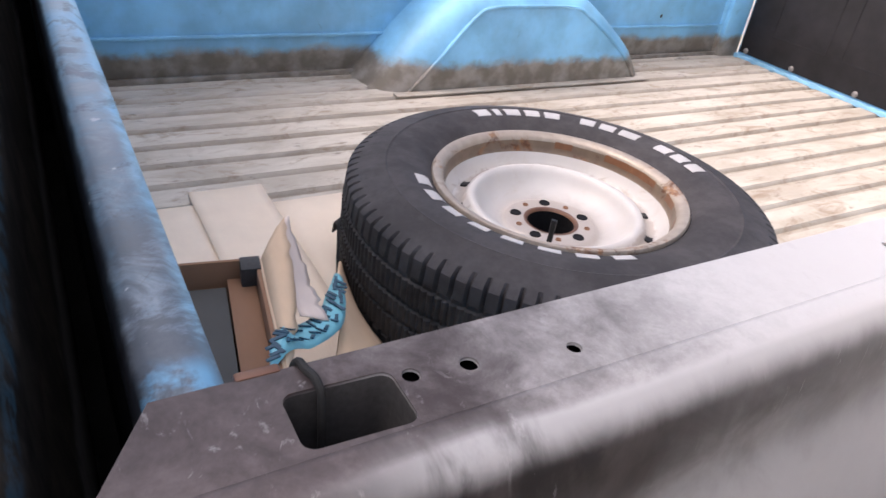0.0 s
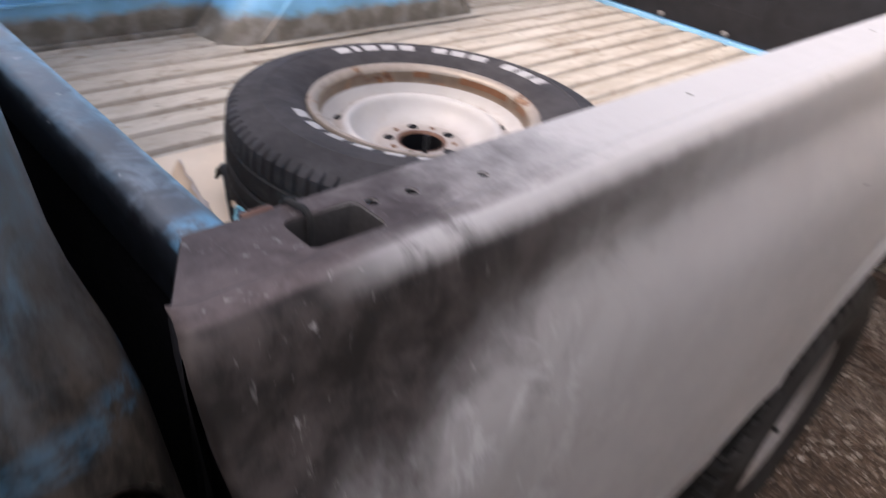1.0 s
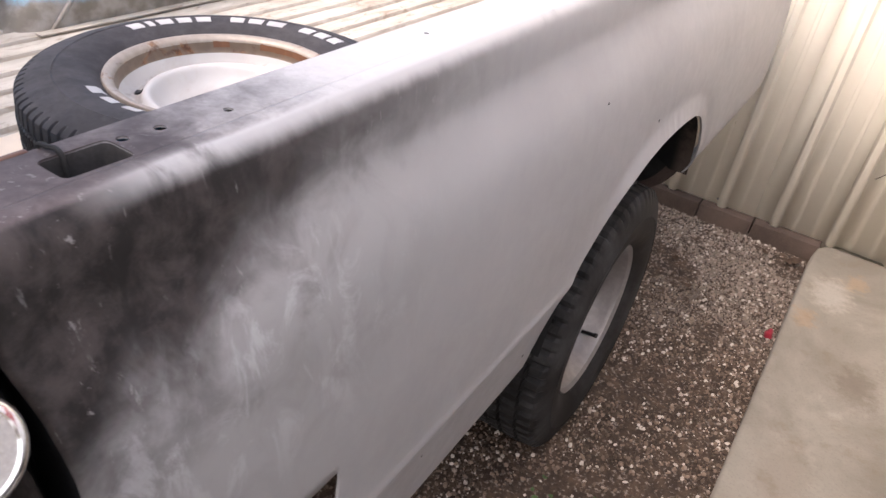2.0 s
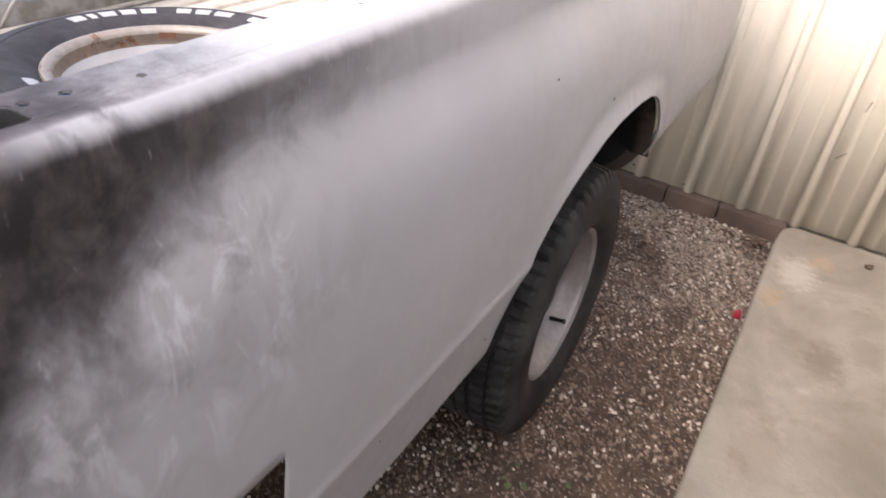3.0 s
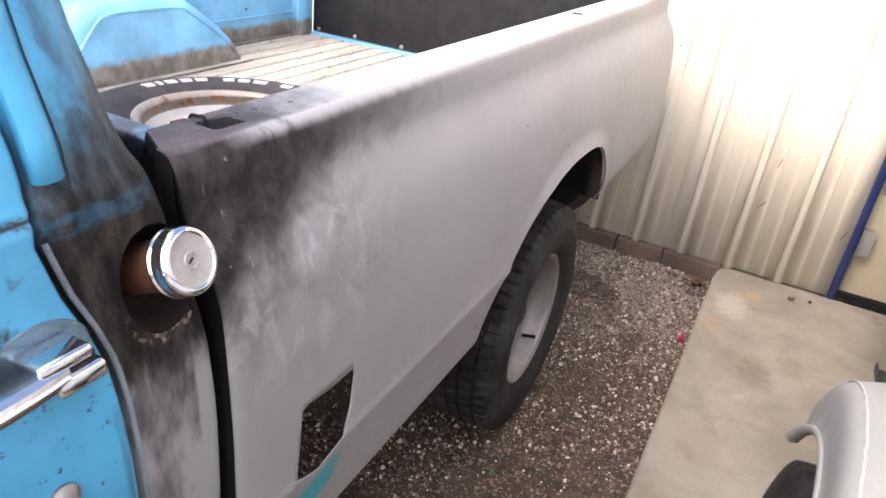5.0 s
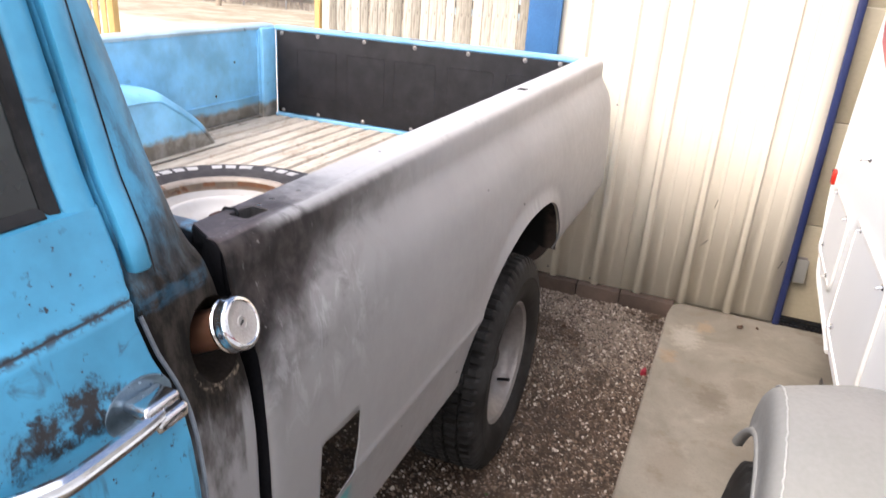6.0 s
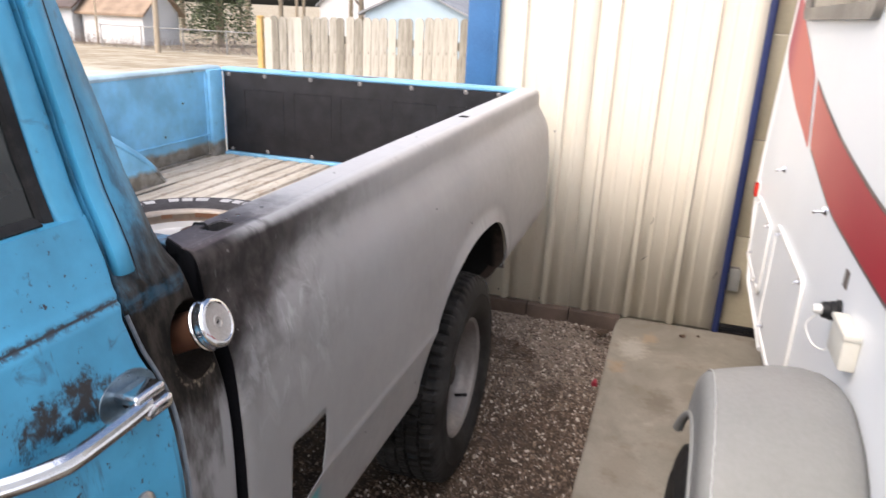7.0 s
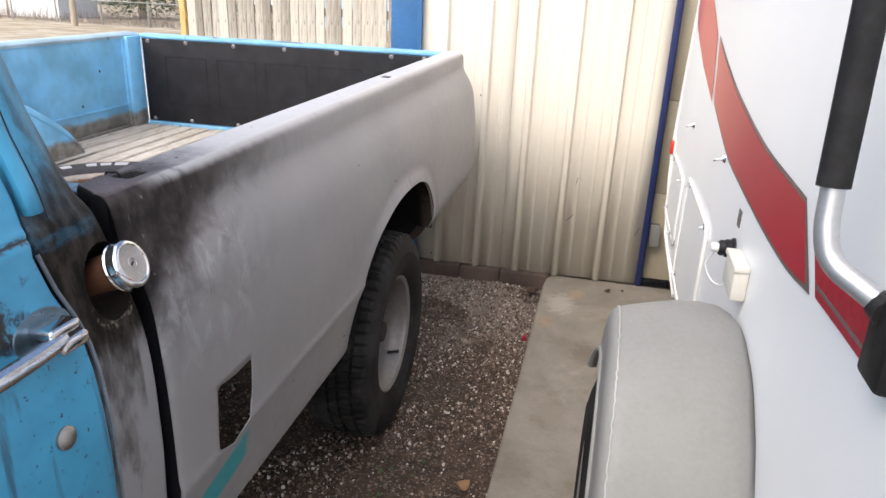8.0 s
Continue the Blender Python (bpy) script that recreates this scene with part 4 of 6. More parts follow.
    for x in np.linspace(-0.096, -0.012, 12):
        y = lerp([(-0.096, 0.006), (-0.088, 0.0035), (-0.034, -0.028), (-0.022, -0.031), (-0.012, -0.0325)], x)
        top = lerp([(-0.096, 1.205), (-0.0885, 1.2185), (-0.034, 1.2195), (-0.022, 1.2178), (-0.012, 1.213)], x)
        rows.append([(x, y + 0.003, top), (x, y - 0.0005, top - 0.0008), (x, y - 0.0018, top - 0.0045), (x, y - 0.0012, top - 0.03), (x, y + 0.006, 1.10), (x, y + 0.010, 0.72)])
    part("front_end", bm_grid(rows), SHADE_BLACK, panel, "rounded end under the rail, painted near black", 60)
    # flat top rail with stake pockets and bolt holes
    pocket = rounded2d(-0.071, 0.055, -0.037, 0.107, 0.006)
    pocket = [(x + 0.002 * (y - 0.08) / 0.05, y) for x, y in pocket]
    holes = [pocket, ring2d(-0.063, 0.115, 0.0046), ring2d(-0.060, 0.145, 0.0048), ring2d(-0.051, 0.203, 0.0042), ring2d(-0.060, 0.497, 0.0035), rounded2d(-0.072, 1.43, -0.040, 1.478, 0.005), ring2d(-0.06, 1.0, 0.0035)]
    bm = bm_plate([(-0.088, 0.004), (-0.034, -0.0275), (-0.034, BED_L), (-0.088, BED_L)], holes, -0.0022, "z", RAIL_Z + 0.0005)
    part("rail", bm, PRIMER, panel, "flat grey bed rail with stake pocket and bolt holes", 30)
    # pocket walls and the plates below are darkened for the shade inside
    for loop in (holes[0], holes[5]):
        rows = [[(x, y, RAIL_Z - 0.0015 - d) for x, y in loop] for d in (0, 0.02, 0.105)]
        part("stake_pocket", bm_grid(rows, close_v=True), POCKET, panel, "dark grey stake pocket walls")
    part("rail_backing", bm_box((-0.084, 0.1085, 1.204), (-0.036, 1.425, 1.208)), SHADE_BLACK, panel, "added black plate that keeps the rail holes dark")
    part("pocket_floor", bm_box((-0.076, 0.046, 1.10), (-0.030, 0.112, 1.108)), SHADE_BLACK, panel, "dark bottom of the stake pocket")
    yc, zc = ARCH[0], ARCH[1]
    notch = [(yc + (y - yc) * 1.012, zc + (z - zc) * 1.012) for y, z in arch if z > FLOOR_Z - 0.02]
    inner = bm_plate([(BED_L, FLOOR_Z - 0.02), (BED_L, RAIL_Z - 0.004), (0.045, RAIL_Z - 0.004), (0.045, FLOOR_Z - 0.02)] + notch, [], -0.006, "x", -0.080)
    part("inner_wall", inner, BLUE_BED, panel, "blue inner side of the bed")
    part("strap", bm_tube(curve_points([(-0.094, 0.0655, 1.12), (-0.0925, 0.067, 1.20), (-0.089, 0.0685, 1.2215), (-0.080, 0.0705, 1.2235), (-0.0712, 0.0725, 1.2225), (-0.0675, 0.0735, 1.205), (-0.066, 0.074, 1.11)], 6), 0.0021, 8), RUBBER_DARK, panel, "black cord looped through the stake pocket")
    for y, z, s in ((0.90, 1.05, 0.004), (0.765, 0.60, 0.005), (1.21, 0.93, 0.004), (0.42, 0.66, 0.003)):
        part("chip", bm_revolve([(0, 0.0006), (s, 0.0003), (s, 0)], 9, pose(side_x(y, z) + 0.0004, y, z, 0, 90, 0)), SEAL, panel, "dark paint chip")


def well_shape(x_wall, x_face, parent):
    """A wheel house: an arch that slopes up from the wall and ends in a rounded inner face."""
    d = x_face - x_wall
    low = FLOOR_Z - 0.004
    big = [(0.80, low), (0.90, 0.86), (1.03, 0.985), (1.12, 1.03), (1.30, 1.035), (1.48, 1.03), (1.58, 0.99), (1.76, 0.86), (1.86, low)]
    small = [(0.925, low), (1.02, 0.84), (1.115, 0.95), (1.17, 0.978), (1.30, 0.982), (1.45, 0.978), (1.515, 0.955), (1.70, 0.83), (1.775, low)]
    rows = []
    for f, g in ((0.0, 0.0), (0.35, 0.03), (0.65, 0.12), (0.82, 0.30), (0.92, 0.60), (0.975, 0.86), (1.0, 1.0)):
        line = curve_points([((1 - g) * a[0] + g * b[0], (1 - g) * a[1] + g * b[1], 0) for a, b in zip(big, small)], 5)
        rows.append([(x_wall + f * d, p.x, p.y) for p in line])
    count = len(rows[-1])
    foot = [(x_face, 0.925 + (1.775 - 0.925) * k / (count - 1), low) for k in range(count)]
    bm = bm_grid(rows + [foot])
    well = part("wheel_house", bm, BLUE_BED, parent, "blue wheel house with worn grey lower edge", 60)
    bead = [(x + 0.003 * math.copysign(1, d), y, z) for x, y, z in rows[-2]]
    part("bead", bm_tube(bead, 0.006, 8), BLUE_BED, well)
    flange = bm_box((min(x_face, x_face + 0.03 * math.copysign(1, d)), 0.86, FLOOR_Z), (max(x_face, x_face + 0.03 * math.copysign(1, d)), 1.83, FLOOR_Z + 0.006), 0.002)
    part("flange", flange, FLOOR_PAINT, well)
    return well


def build_bed():
    # corrugated floor
    pts, x, pitch = [], -1.80, 0.092
    while x < -0.1:
        pts += [(x, FLOOR_Z), (x + 0.064, FLOOR_Z), (x + 0.071, FLOOR_Z - 0.010), (x + 0.084, FLOOR_Z - 0.010)]
        x += pitch
    pts = [(px, pz) for px, pz in pts if px < -0.09]
    ys = list(np.linspace(0.01, 2.53, 40))
    rows = []
    for y in ys:
        rows.append([(px, y, pz + 0.0022 * noise.noise((px * 5, y * 3, 1))) for px, pz in pts])
    floor = part("bed_floor", bm_grid(rows), FLOOR_PAINT, truck, "corrugated bed floor, worn beige paint with dirt and rust", 25)
    solid = floor.modifiers.new("sheet", "SOLIDIFY")
    solid.thickness = 0.003
    # header panel at the cab end
    top = [(0.042, 1.10), (0.041, 1.196), (0.038, 1.208), (0.030, 1.213), (0.010, 1.2135), (0.002, 1.209), (-0.001, 1.198), (-0.001, 1.17)]
    bm = bm_grid([[(x, y, z) for y, z in top] for x in np.linspace(-1.80, -0.0885, 30)])
    header = part("header_panel", bm, HEADER, truck, "blue bed header with sooty worn top", 50)
    part("header_face", bm_box((-1.78, 0.030, FLOOR_Z - 0.012), (-0.09, 0.040, 1.195), 0.003), BLUE_BED, header)
    # shade of the cab gap is painted on the header's front
    part("header_back", bm_box((-1.80, 0.001, 0.55), (-0.080, 0.012, 1.204), 0.002), SHADE_BLACK, header, "front of the bed header, painted black for the gap's shade")
    part("weld", bm_box((-0.0925, 0.0400, 1.2150), (-0.0865, 0.0610, 1.2214), 0.0015), RUST_NECK, header, "rusted weld at the rail corner")
    # far side
    far = part("far_side", bm_box((-1.785, 0.0, FLOOR_Z - 0.02), (-1.762, BED_L, 1.208), 0.004), BLUE_BED, truck, "faded blue inner wall of the far bed side")
    part("bead", bm_box((-1.7615, 0.03, 0.858), (-1.752, 2.40, 0.868), 0.003), BLUE_BED, far)
    part("skirting", bm_box((-1.7615, 0.03, FLOOR_Z - 0.004), (-1.745, 2.40, FLOOR_Z + 0.014), 0.004), BLUE_BED, far)
    bm = bm_grid([[(x, y, z) for x, z in ((-1.758, 1.197), (-1.756, 1.210), (-1.764, 1.219), (-1.84, 1.220), (-1.862, 1.212), (-1.868, 1.19), (-1.90, 1.06), (-1.93, 0.9), (-1.92, 0.7), (-1.88, 0.52))] for y in np.linspace(0, BED_L, 12)])
    part("rail", bm, FAR_RAIL, far, "dusty pale blue far bed rail", 50)
    part("corner_post", join(bm_box((-1.79, 2.40, FLOOR_Z - 0.01), (-1.735, 2.515, 1.205), 0.008), bm_box((-1.775, 2.385, FLOOR_Z - 0.01), (-1.752, 2.41, 1.19), 0.004)), BLUE_BED, far, "blue rear corner post")
    for y, z in ((0.55, 0.98), (2.05, 0.90), (2.2, 1.05)):
        part("chip", bm_revolve([(0, 0.001), (0.005, 0.0006), (0.0065, 0)], 9, pose(-1.7615, y, z, 0, 90, 0)), LEAF_DARK, far, "rusty paint chip")
    well_shape(-1.765, -1.565, truck)
    well_shape(-0.095, -0.29, truck)
    # dark liner between the wheel opening and the wheel house
    line = [(y, z) for y, z in arch_line() if z > (0.55 if y < 1.3 else 0.59)]
    yc, zc = 1.325, 0.5
    rows = [[(x, yc + (y - yc) * g, zc + (z - zc) * g) for y, z in line] for x, g in ((0.056, 1.002), (-0.02, 1.006), (-0.098, 1.02), (-0.12, 0.985), (-0.283, 0.95), (-0.285, 0.6))]
    part("arch_liner", bm_grid(rows), brown_edge_undercoat(), truck, "black liner inside the rear wheel opening", 60)
    # rear edge of the wheel house, curling forward below the body
    curl = curve_points([(0.050, 1.745, 0.69), (0.041, 1.750, 0.632), (0.027, 1.747, 0.592), (0.012, 1.732, 0.567), (-0.005, 1.702, 0.554), (-0.032, 1.650, 0.550)], 6)
    rows = [[p + Vector((-0.034, -0.006, 0.008)), p + Vector((-0.08, -0.01, 0.018)), p + Vector((-0.14, -0.012, 0.03)), p + Vector((-0.26, -0.01, 0.06))] for p in curl]
    part("arch_inner", bm_grid(rows), UNDER, truck, "black inside of the wheel house", 60)
    rows = [[p, p + Vector((-0.012, -0.002, 0.003)), p + Vector((-0.0345, -0.006, 0.008))] for p in curl]
    part("arch_curl", bm_grid(rows), UNDER_BROWN, truck, "brown rear edge of the wheel house", 60)
    # tailgate
    gate = part("tailgate", join(bm_box((-1.735, 2.512, FLOOR_Z - 0.005), (-0.105, 2.565, 1.205), 0.006),
                                 bm_box((-1.735, 2.500, 1.196), (-0.105, 2.572, 1.216), 0.006),
                                 bm_box((-1.735, 2.495, FLOOR_Z - 0.006), (-0.105, 2.515, FLOOR_Z + 0.013), 0.004)), BLUE_TOP, truck, "blue tailgate with chipped paint along its top")
    liner = part("liner", bm_box((-1.724, 2.505, 0.764), (-0.135, 2.514, 1.192), 0.003), MAT_BLACK, gate, "black rubber liner bolted inside the tailgate")
    for x0, x1 in ((-1.60, -1.36), (-1.30, -1.08), (-1.03, -0.80), (-0.74, -0.50), (-0.44, -0.22)):
        rim = [rounded2d(x0, 0.86, x1, 1.11, 0.008), rounded2d(x0 + 0.006, 0.866, x1 - 0.006, 1.104, 0.006)]
        part("liner_panel", bm_plate(rim[0], [rim[1]], -0.0018, "y", 2.5055), MAT_BLACK, liner, smooth=0)
    for x in (-1.690, -1.470, -1.198, -0.918, -0.638, -0.356, -0.19):
        for z in (1.181, 0.776):
            m = pose(x, 2.5055, z, 90, 0, 0)
            part("bolt", join(bm_revolve([(0, 0.004), (0.005, 0.0045), (0.007, 0.003), (0.0115, 0.001), (0.0115, -0.001)], 14, m)), RIM_GREY, liner, "bright washer-head bolt")
    for x, s in ((-0.90, 0.05), (-0.84, 0.02), (-1.3, 0.012)):
        part("rust_patch", bm_box((x - s, 2.503, 1.2155), (x + s, 2.53, 1.2172), 0.0006), RUST, gate, "rust patch on the tailgate edge")
    # backing added to keep the wheel opening dark inside
    part("wheel_backing", bm_box((-0.34, 0.74, 0.44), (-0.32, 1.95, 0.735)), UNDER, truck, "added black backing behind the wheel opening")
    # black blocks added so no daylight shows through gap and corner
    part("gap_shield", bm_box((-2.05, -0.12, 0.60), (-0.02, 0.05, 0.62)), UNDER, truck, "added black panel that keeps the gap behind the cab dark")
    part("far_gap_block", bm_box((-1.93, -0.034, 0.50), (-1.79, 0.002, 1.19), 0.004), SHADE_BLACK, truck, "added black block closing the gap at the far bed side")
    part("corner_plug", bm_box((-0.093, 0.013, 0.70), (-0.040, 0.0445, 1.214), 0.002), SHADE_BLACK, truck, "added black block filling the inside corner under the rail")
    part("near_post", bm_box((-0.108, 2.47, FLOOR_Z - 0.01), (-0.088, 2.53, 1.215), 0.003), BLUE_BED, truck)
    # chassis rail and axle seen under the sill
    part("frame_rail", bm_box((-0.62, -1.2, 0.42), (-0.56, 2.45, 0.56), 0.006), BLACK, truck, "black chassis rail")
    part("axle", bm_tube([(-0.14, 1.28, 0.345), (-1.75, 1.28, 0.345)], 0.04, 14), BLACK, truck, "black rear axle tube")
    part("bracket", bm_box((-0.09, 0.80, 0.46), (-0.05, 0.83, 0.60), 0.004), RIM_GREY, truck, "grey sheet bracket under the sill")


def tyre_profile(r_out, r_in, width):
    """Cross-section of a tyre, from the inner bead over the tread to the other bead."""
    h, w = r_out - r_in, width / 2
    half = [(r_in, 0.70 * w), (r_in + 0.006, 0.80 * w), (r_in + 0.18 * h, 0.93 * w), (r_in + 0.40 * h, 1.0 * w), (r_in + 0.55 * h, 0.995 * w), (r_in + 0.57 * h, 1.008 * w), (r_in + 0.60 * h, 0.985 * w),
            (r_in + 0.75 * h, 0.945 * w), (r_in + 0.86 * h, 0.89 * w), (r_in + 0.93 * h, 0.845 * w), (r_in + 0.965 * h, 0.80 * w), (r_out - 0.004, 0.72 * w), (r_out - 0.002, 0.56 * w), (r_out - 0.010, 0.54 * w), (r_out - 0.010, 0.49 * w),
            (r_out, 0.47 * w), (r_out, 0.20 * w), (r_out - 0.010, 0.18 * w), (r_out - 0.010, 0.12 * w), (r_out + 0.001, 0.10 * w)]
    return half + [(r, -z) for r, z in reversed(half)]


def build_tyre(r_out, r_in, width, m, parent, material, lugs=64, depth=0.008, bold=False, fine=False):
    prof = tyre_profile(r_out, r_in, width)
    if fine:
        # road tyre: closely ribbed rounded shoulders and shallow ribs round the tread
        prof = [(r_out - 0.004 if r < r_out - 0.008 and abs(z) < 0.55 * width / 2 else r, z) for r, z in prof]
    n = len(prof)
    rng = random.Random(lugs)
    jitter = [rng.uniform(0.75, 1.2) for _ in range(lugs)]

    def wave(i, j, r, h):
        side = j if j < n / 2 else n - 1 - j
        if fine:
            cut = i % 6 == 0 if side < 15 else i % 3 == 0
            if side >= 8 and cut:
                r -= depth * jitter[i // 6 % lugs] * (0.5 if side == 8 else 1.5 if side < 13 else 0.6)
            return r, h
        shift = 0 if side < 13 else 2 if side < 17 else 1
        if side >= 8 and (i + shift * (1 if j < n / 2 else 3)) % 4 == 0:
            r -= depth * (0.5 if side == 8 else 1.2 if side < 13 and bold else 1.0)
        return r, h
    return part("tyre", bm_revolve(prof, lugs * (6 if fine else 4), m, wave=wave), material, parent, "", 24)


def build_rear_wheel():
    m = pose(-0.058, 1.28, 0.345, 0, 90, 0)
    wheel = part("rear_wheel", bm_revolve([(0.045, -0.06), (0.045, -0.035), (0.09, -0.040), (0.13, -0.028), (0.155, -0.040), (0.168, -0.055), (0.172, -0.045), (0.180, 0.03), (0.187, 0.066), (0.195, 0.076), (0.197, 0.090), (0.207, 0.098), (0.2125, 0.095), (0.2125, 0.084)], 64, m), RIM_GREY, truck, "grey steel rear wheel with knobby tyre", 40)
    build_tyre(0.366, 0.204, 0.24, m, wheel, RUBBER_DUST, 62, 0.0095, True)
    part("hub", bm_revolve([(0, 0.06), (0.035, 0.058), (0.042, 0.04), (0.045, -0.02)], 24, m), BLACK, wheel)
    stem = m @ Matrix.Translation((0.143, 0.107, 0.052))
    part("valve", bm_tube([stem @ Vector((0, 0, -0.01)), stem @ Vector((-0.012, -0.008, 0.022)), stem @ Vector((-0.016, -0.011, 0.034))], [0.0055, 0.0055, 0.007], 10), BLACK, wheel, "black rubber valve stem")
    for k in range(5):
        a = 2 * math.pi * k / 5
        part("lug_nut", bm_revolve([(0, 0.016), (0.007, 0.015), (0.010, 0.008), (0.011, -0.014)], 6, m @ Matrix.Translation((0.07 * math.cos(a), 0.07 * math.sin(a), 0))), RIM_GREY, wheel)


# cab: outline of its side by height
CAB_X = [(0.42, 0.010), (0.6, 0.031), (0.8, 0.040), (0.95, 0.039), (1.02, 0.034), (1.08, 0.025), (1.15, 0.012), (1.205, 0.003), (1.218, -0.003), (1.226, -0.010), (1.31, -0.040), (1.335, -0.050), (1.6, -0.112), (1.9, -0.19)]
CAB_BACK = [(0.42, -0.034), (0.9, -0.029), (1.05, -0.033), (1.12, -0.042), (1.18, -0.045), (1.21, -0.050), (1.25, -0.060), (1.32, -0.064), (1.43, -0.073), (1.6, -0.092), (1.9, -0.14)]
DOOR_EDGE = [(0.42, -0.160), (0.78, -0.155), (0.9, -0.153), (1.0, -0.156), (1.06, -0.160), (1.10, -0.170), (1.14, -0.184), (1.19, -0.194), (1.25, -0.182), (1.6, -0.190), (1.9, -0.20)]


def build_cab():
    zs = sorted(set(list(np.linspace(0.42, 1.88, 74)) + list(np.linspace(1.0, 1.24, 44))))
    rows = []
    for z in zs:
        sx, yb, y0 = lerp(CAB_X, z), lerp(CAB_BACK, z), lerp(DOOR_EDGE, z) + 0.003
        r = lerp([(0.42, 0.02), (1.0, 0.022), (1.12, 0.034), (1.25, 0.06), (1.9, 0.10)], z)
        row = [(sx - 0.012, y0, z), (sx - 0.003, y0 + 0.0005, z)]
        n = 16
        row += [(sx, y0 + 0.003 + (yb - r - y0 - 0.003) * k / n, z) for k in range(n + 1)]
        row += [(sx - r + r * math.cos(a), yb - r + r * math.sin(a), z) for a in (math.pi / 2 * k / 10 for k in range(1, 11))]
        row += [(x, yb, z) for x in (sx - 0.2, -0.45, -0.7, -1.0, -1.3, -1.52, -1.85)]
        rows.append(row)
    bm = bm_grid(rows)
    # unseen rear window opening, added to let light through to the bed
    bmesh.ops.delete(bm, geom=[f for f in bm.faces if -1.52 < f.calc_center_median().x < -0.45 and 1.38 < f.calc_center_median().z < 1.80], context="FACES")
    # opening for the filler bowl
    fy, fz, fr = FILLER
    ring = [(fy + 0.76 * fr * math.cos(a), fz + fr * math.sin(a)) for a in (2 * math.pi * k / 40 for k in range(40))]
    gone = [f for f in bm.faces if f.calc_center_median().x > -0.04 and in_poly(f.calc_center_median().y, f.calc_center_median().z, ring)]
    edge = {v for f in gone for v in f.verts if any(g not in gone for g in v.link_faces)}
    bmesh.ops.delete(bm, geom=gone, context="FACES")
    for v in edge:
        v.co.y, v.co.z = nearest_on(v.co.y, v.co.z, ring)
    cab = part("cab", bm, BLUE_CAB, truck, "blue cab corner, sooty round the fuel filler", 40)
    pane = part("rear_window", bm_grid([[(x, lerp(CAB_BACK, z) - 0.008, z) for x in (-1.54, -0.43)] for z in (1.36, 1.60, 1.82)]), CLEAR, cab, "clear glass of the unseen rear window, added to pass light")
    pane.visible_shadow = False
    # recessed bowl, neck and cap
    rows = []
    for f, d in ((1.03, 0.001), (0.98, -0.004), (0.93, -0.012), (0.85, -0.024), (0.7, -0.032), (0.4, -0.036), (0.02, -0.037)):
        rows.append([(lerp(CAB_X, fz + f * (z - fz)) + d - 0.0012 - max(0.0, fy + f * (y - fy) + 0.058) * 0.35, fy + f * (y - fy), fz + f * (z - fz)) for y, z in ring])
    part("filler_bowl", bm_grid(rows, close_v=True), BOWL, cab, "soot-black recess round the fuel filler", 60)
    n = Vector((0.90, 0.08, 0.40)).normalized()
    cap_at = Vector((0.0470, -0.0755, 1.140))
    m = Matrix.Translation(cap_at) @ n.to_track_quat("Z", "Y").to_matrix().to_4x4() @ Matrix.Scale(0.94, 4)
    part("filler_neck", bm_revolve([(0.0285, -0.085), (0.0285, -0.034), (0.0295, -0.030), (0.0295, -0.022), (0.031, -0.018)], 40, m), RUST_NECK, cab, "rusty fuel filler neck")
    cap = part("fuel_cap", bm_revolve([(0.029, -0.021), (0.0350, -0.0205), (0.0378, -0.018), (0.0384, -0.0155), (0.0370, -0.0130), (0.0385, -0.0105), (0.0388, -0.008), (0.037, -0.004), (0.0372, -0.001), (0.0365, 0.003), (0.0335, 0.006), (0.030, 0.0065), (0.0285, 0.005)], 64, m), CHROME, cab, "chrome locking fuel cap")
    part("cap_face", bm_revolve([(0.0287, 0.0048), (0.027, 0.0038), (0.010, 0.0042), (0.0092, 0.0052), (0.0078, 0.0052), (0.0072, 0.003), (0, 0.003)], 48, m), CAP_FACE, cap, "dull metal cap face")
    part("key_slot", bm_box((-0.0042, -0.0012, 0.0026), (0.0042, 0.0012, 0.0042), 0.0005, m @ pose(0, 0, 0, 0, 0, 25)), BLACK, cap)
    # black gap and seal behind the door edge
    rows = []
    for z in zs:
        sx, y0 = lerp(CAB_X, z) - 0.011, lerp(DOOR_EDGE, z)
        rows.append([(sx - 0.02, y0 - 0.03, z), (sx, y0 - 0.012, z), (sx, y0 + 0.012, z), (sx - 0.02, y0 + 0.02, z)])
    part("door_seal", bm_grid(rows), SEAL, cab, "black rubber door seal", 40)
    # worn flange, its edge highlight put into the paler colour
    flange = [(lerp(CAB_X, z) + 0.0002 - 0.0022 * max(0, (z - 1.04) / 0.15), lerp(DOOR_EDGE, z) + 0.0062, z) for z in np.linspace(0.44, 1.19, 44)]
    part("door_flange", bm_tube(flange, 0.0028, 8), FLANGE, cab, "worn edge of the door opening, its highlight painted pale")
    # raised drip strip that ends above the belt line
    rows = []
    for z in np.linspace(1.236, 1.88, 20):
        sx, y0 = lerp(CAB_X, z), lerp(DOOR_EDGE, z)
        rows.append([(sx - 0.004, y0 + 0.004, z), (sx + 0.008, y0 + 0.006, z), (sx + 0.011, y0 + 0.013, z), (sx + 0.010, y0 + 0.026, z), (sx + 0.004, y0 + 0.034, z), (sx - 0.006, y0 + 0.037, z)])
    strip = part("drip_strip", bm_grid(rows), BLUE_PLAIN, cab, "blue drip moulding with a chipped lower end", 40)
    solid = strip.modifiers.new("sheet", "SOLIDIFY")
    solid.thickness = 0.003
    rows = []
    for z in np.linspace(1.225, 1.88, 20):
        sx, y0 = lerp(CAB_X, z), lerp(DOOR_EDGE, z) + 0.037
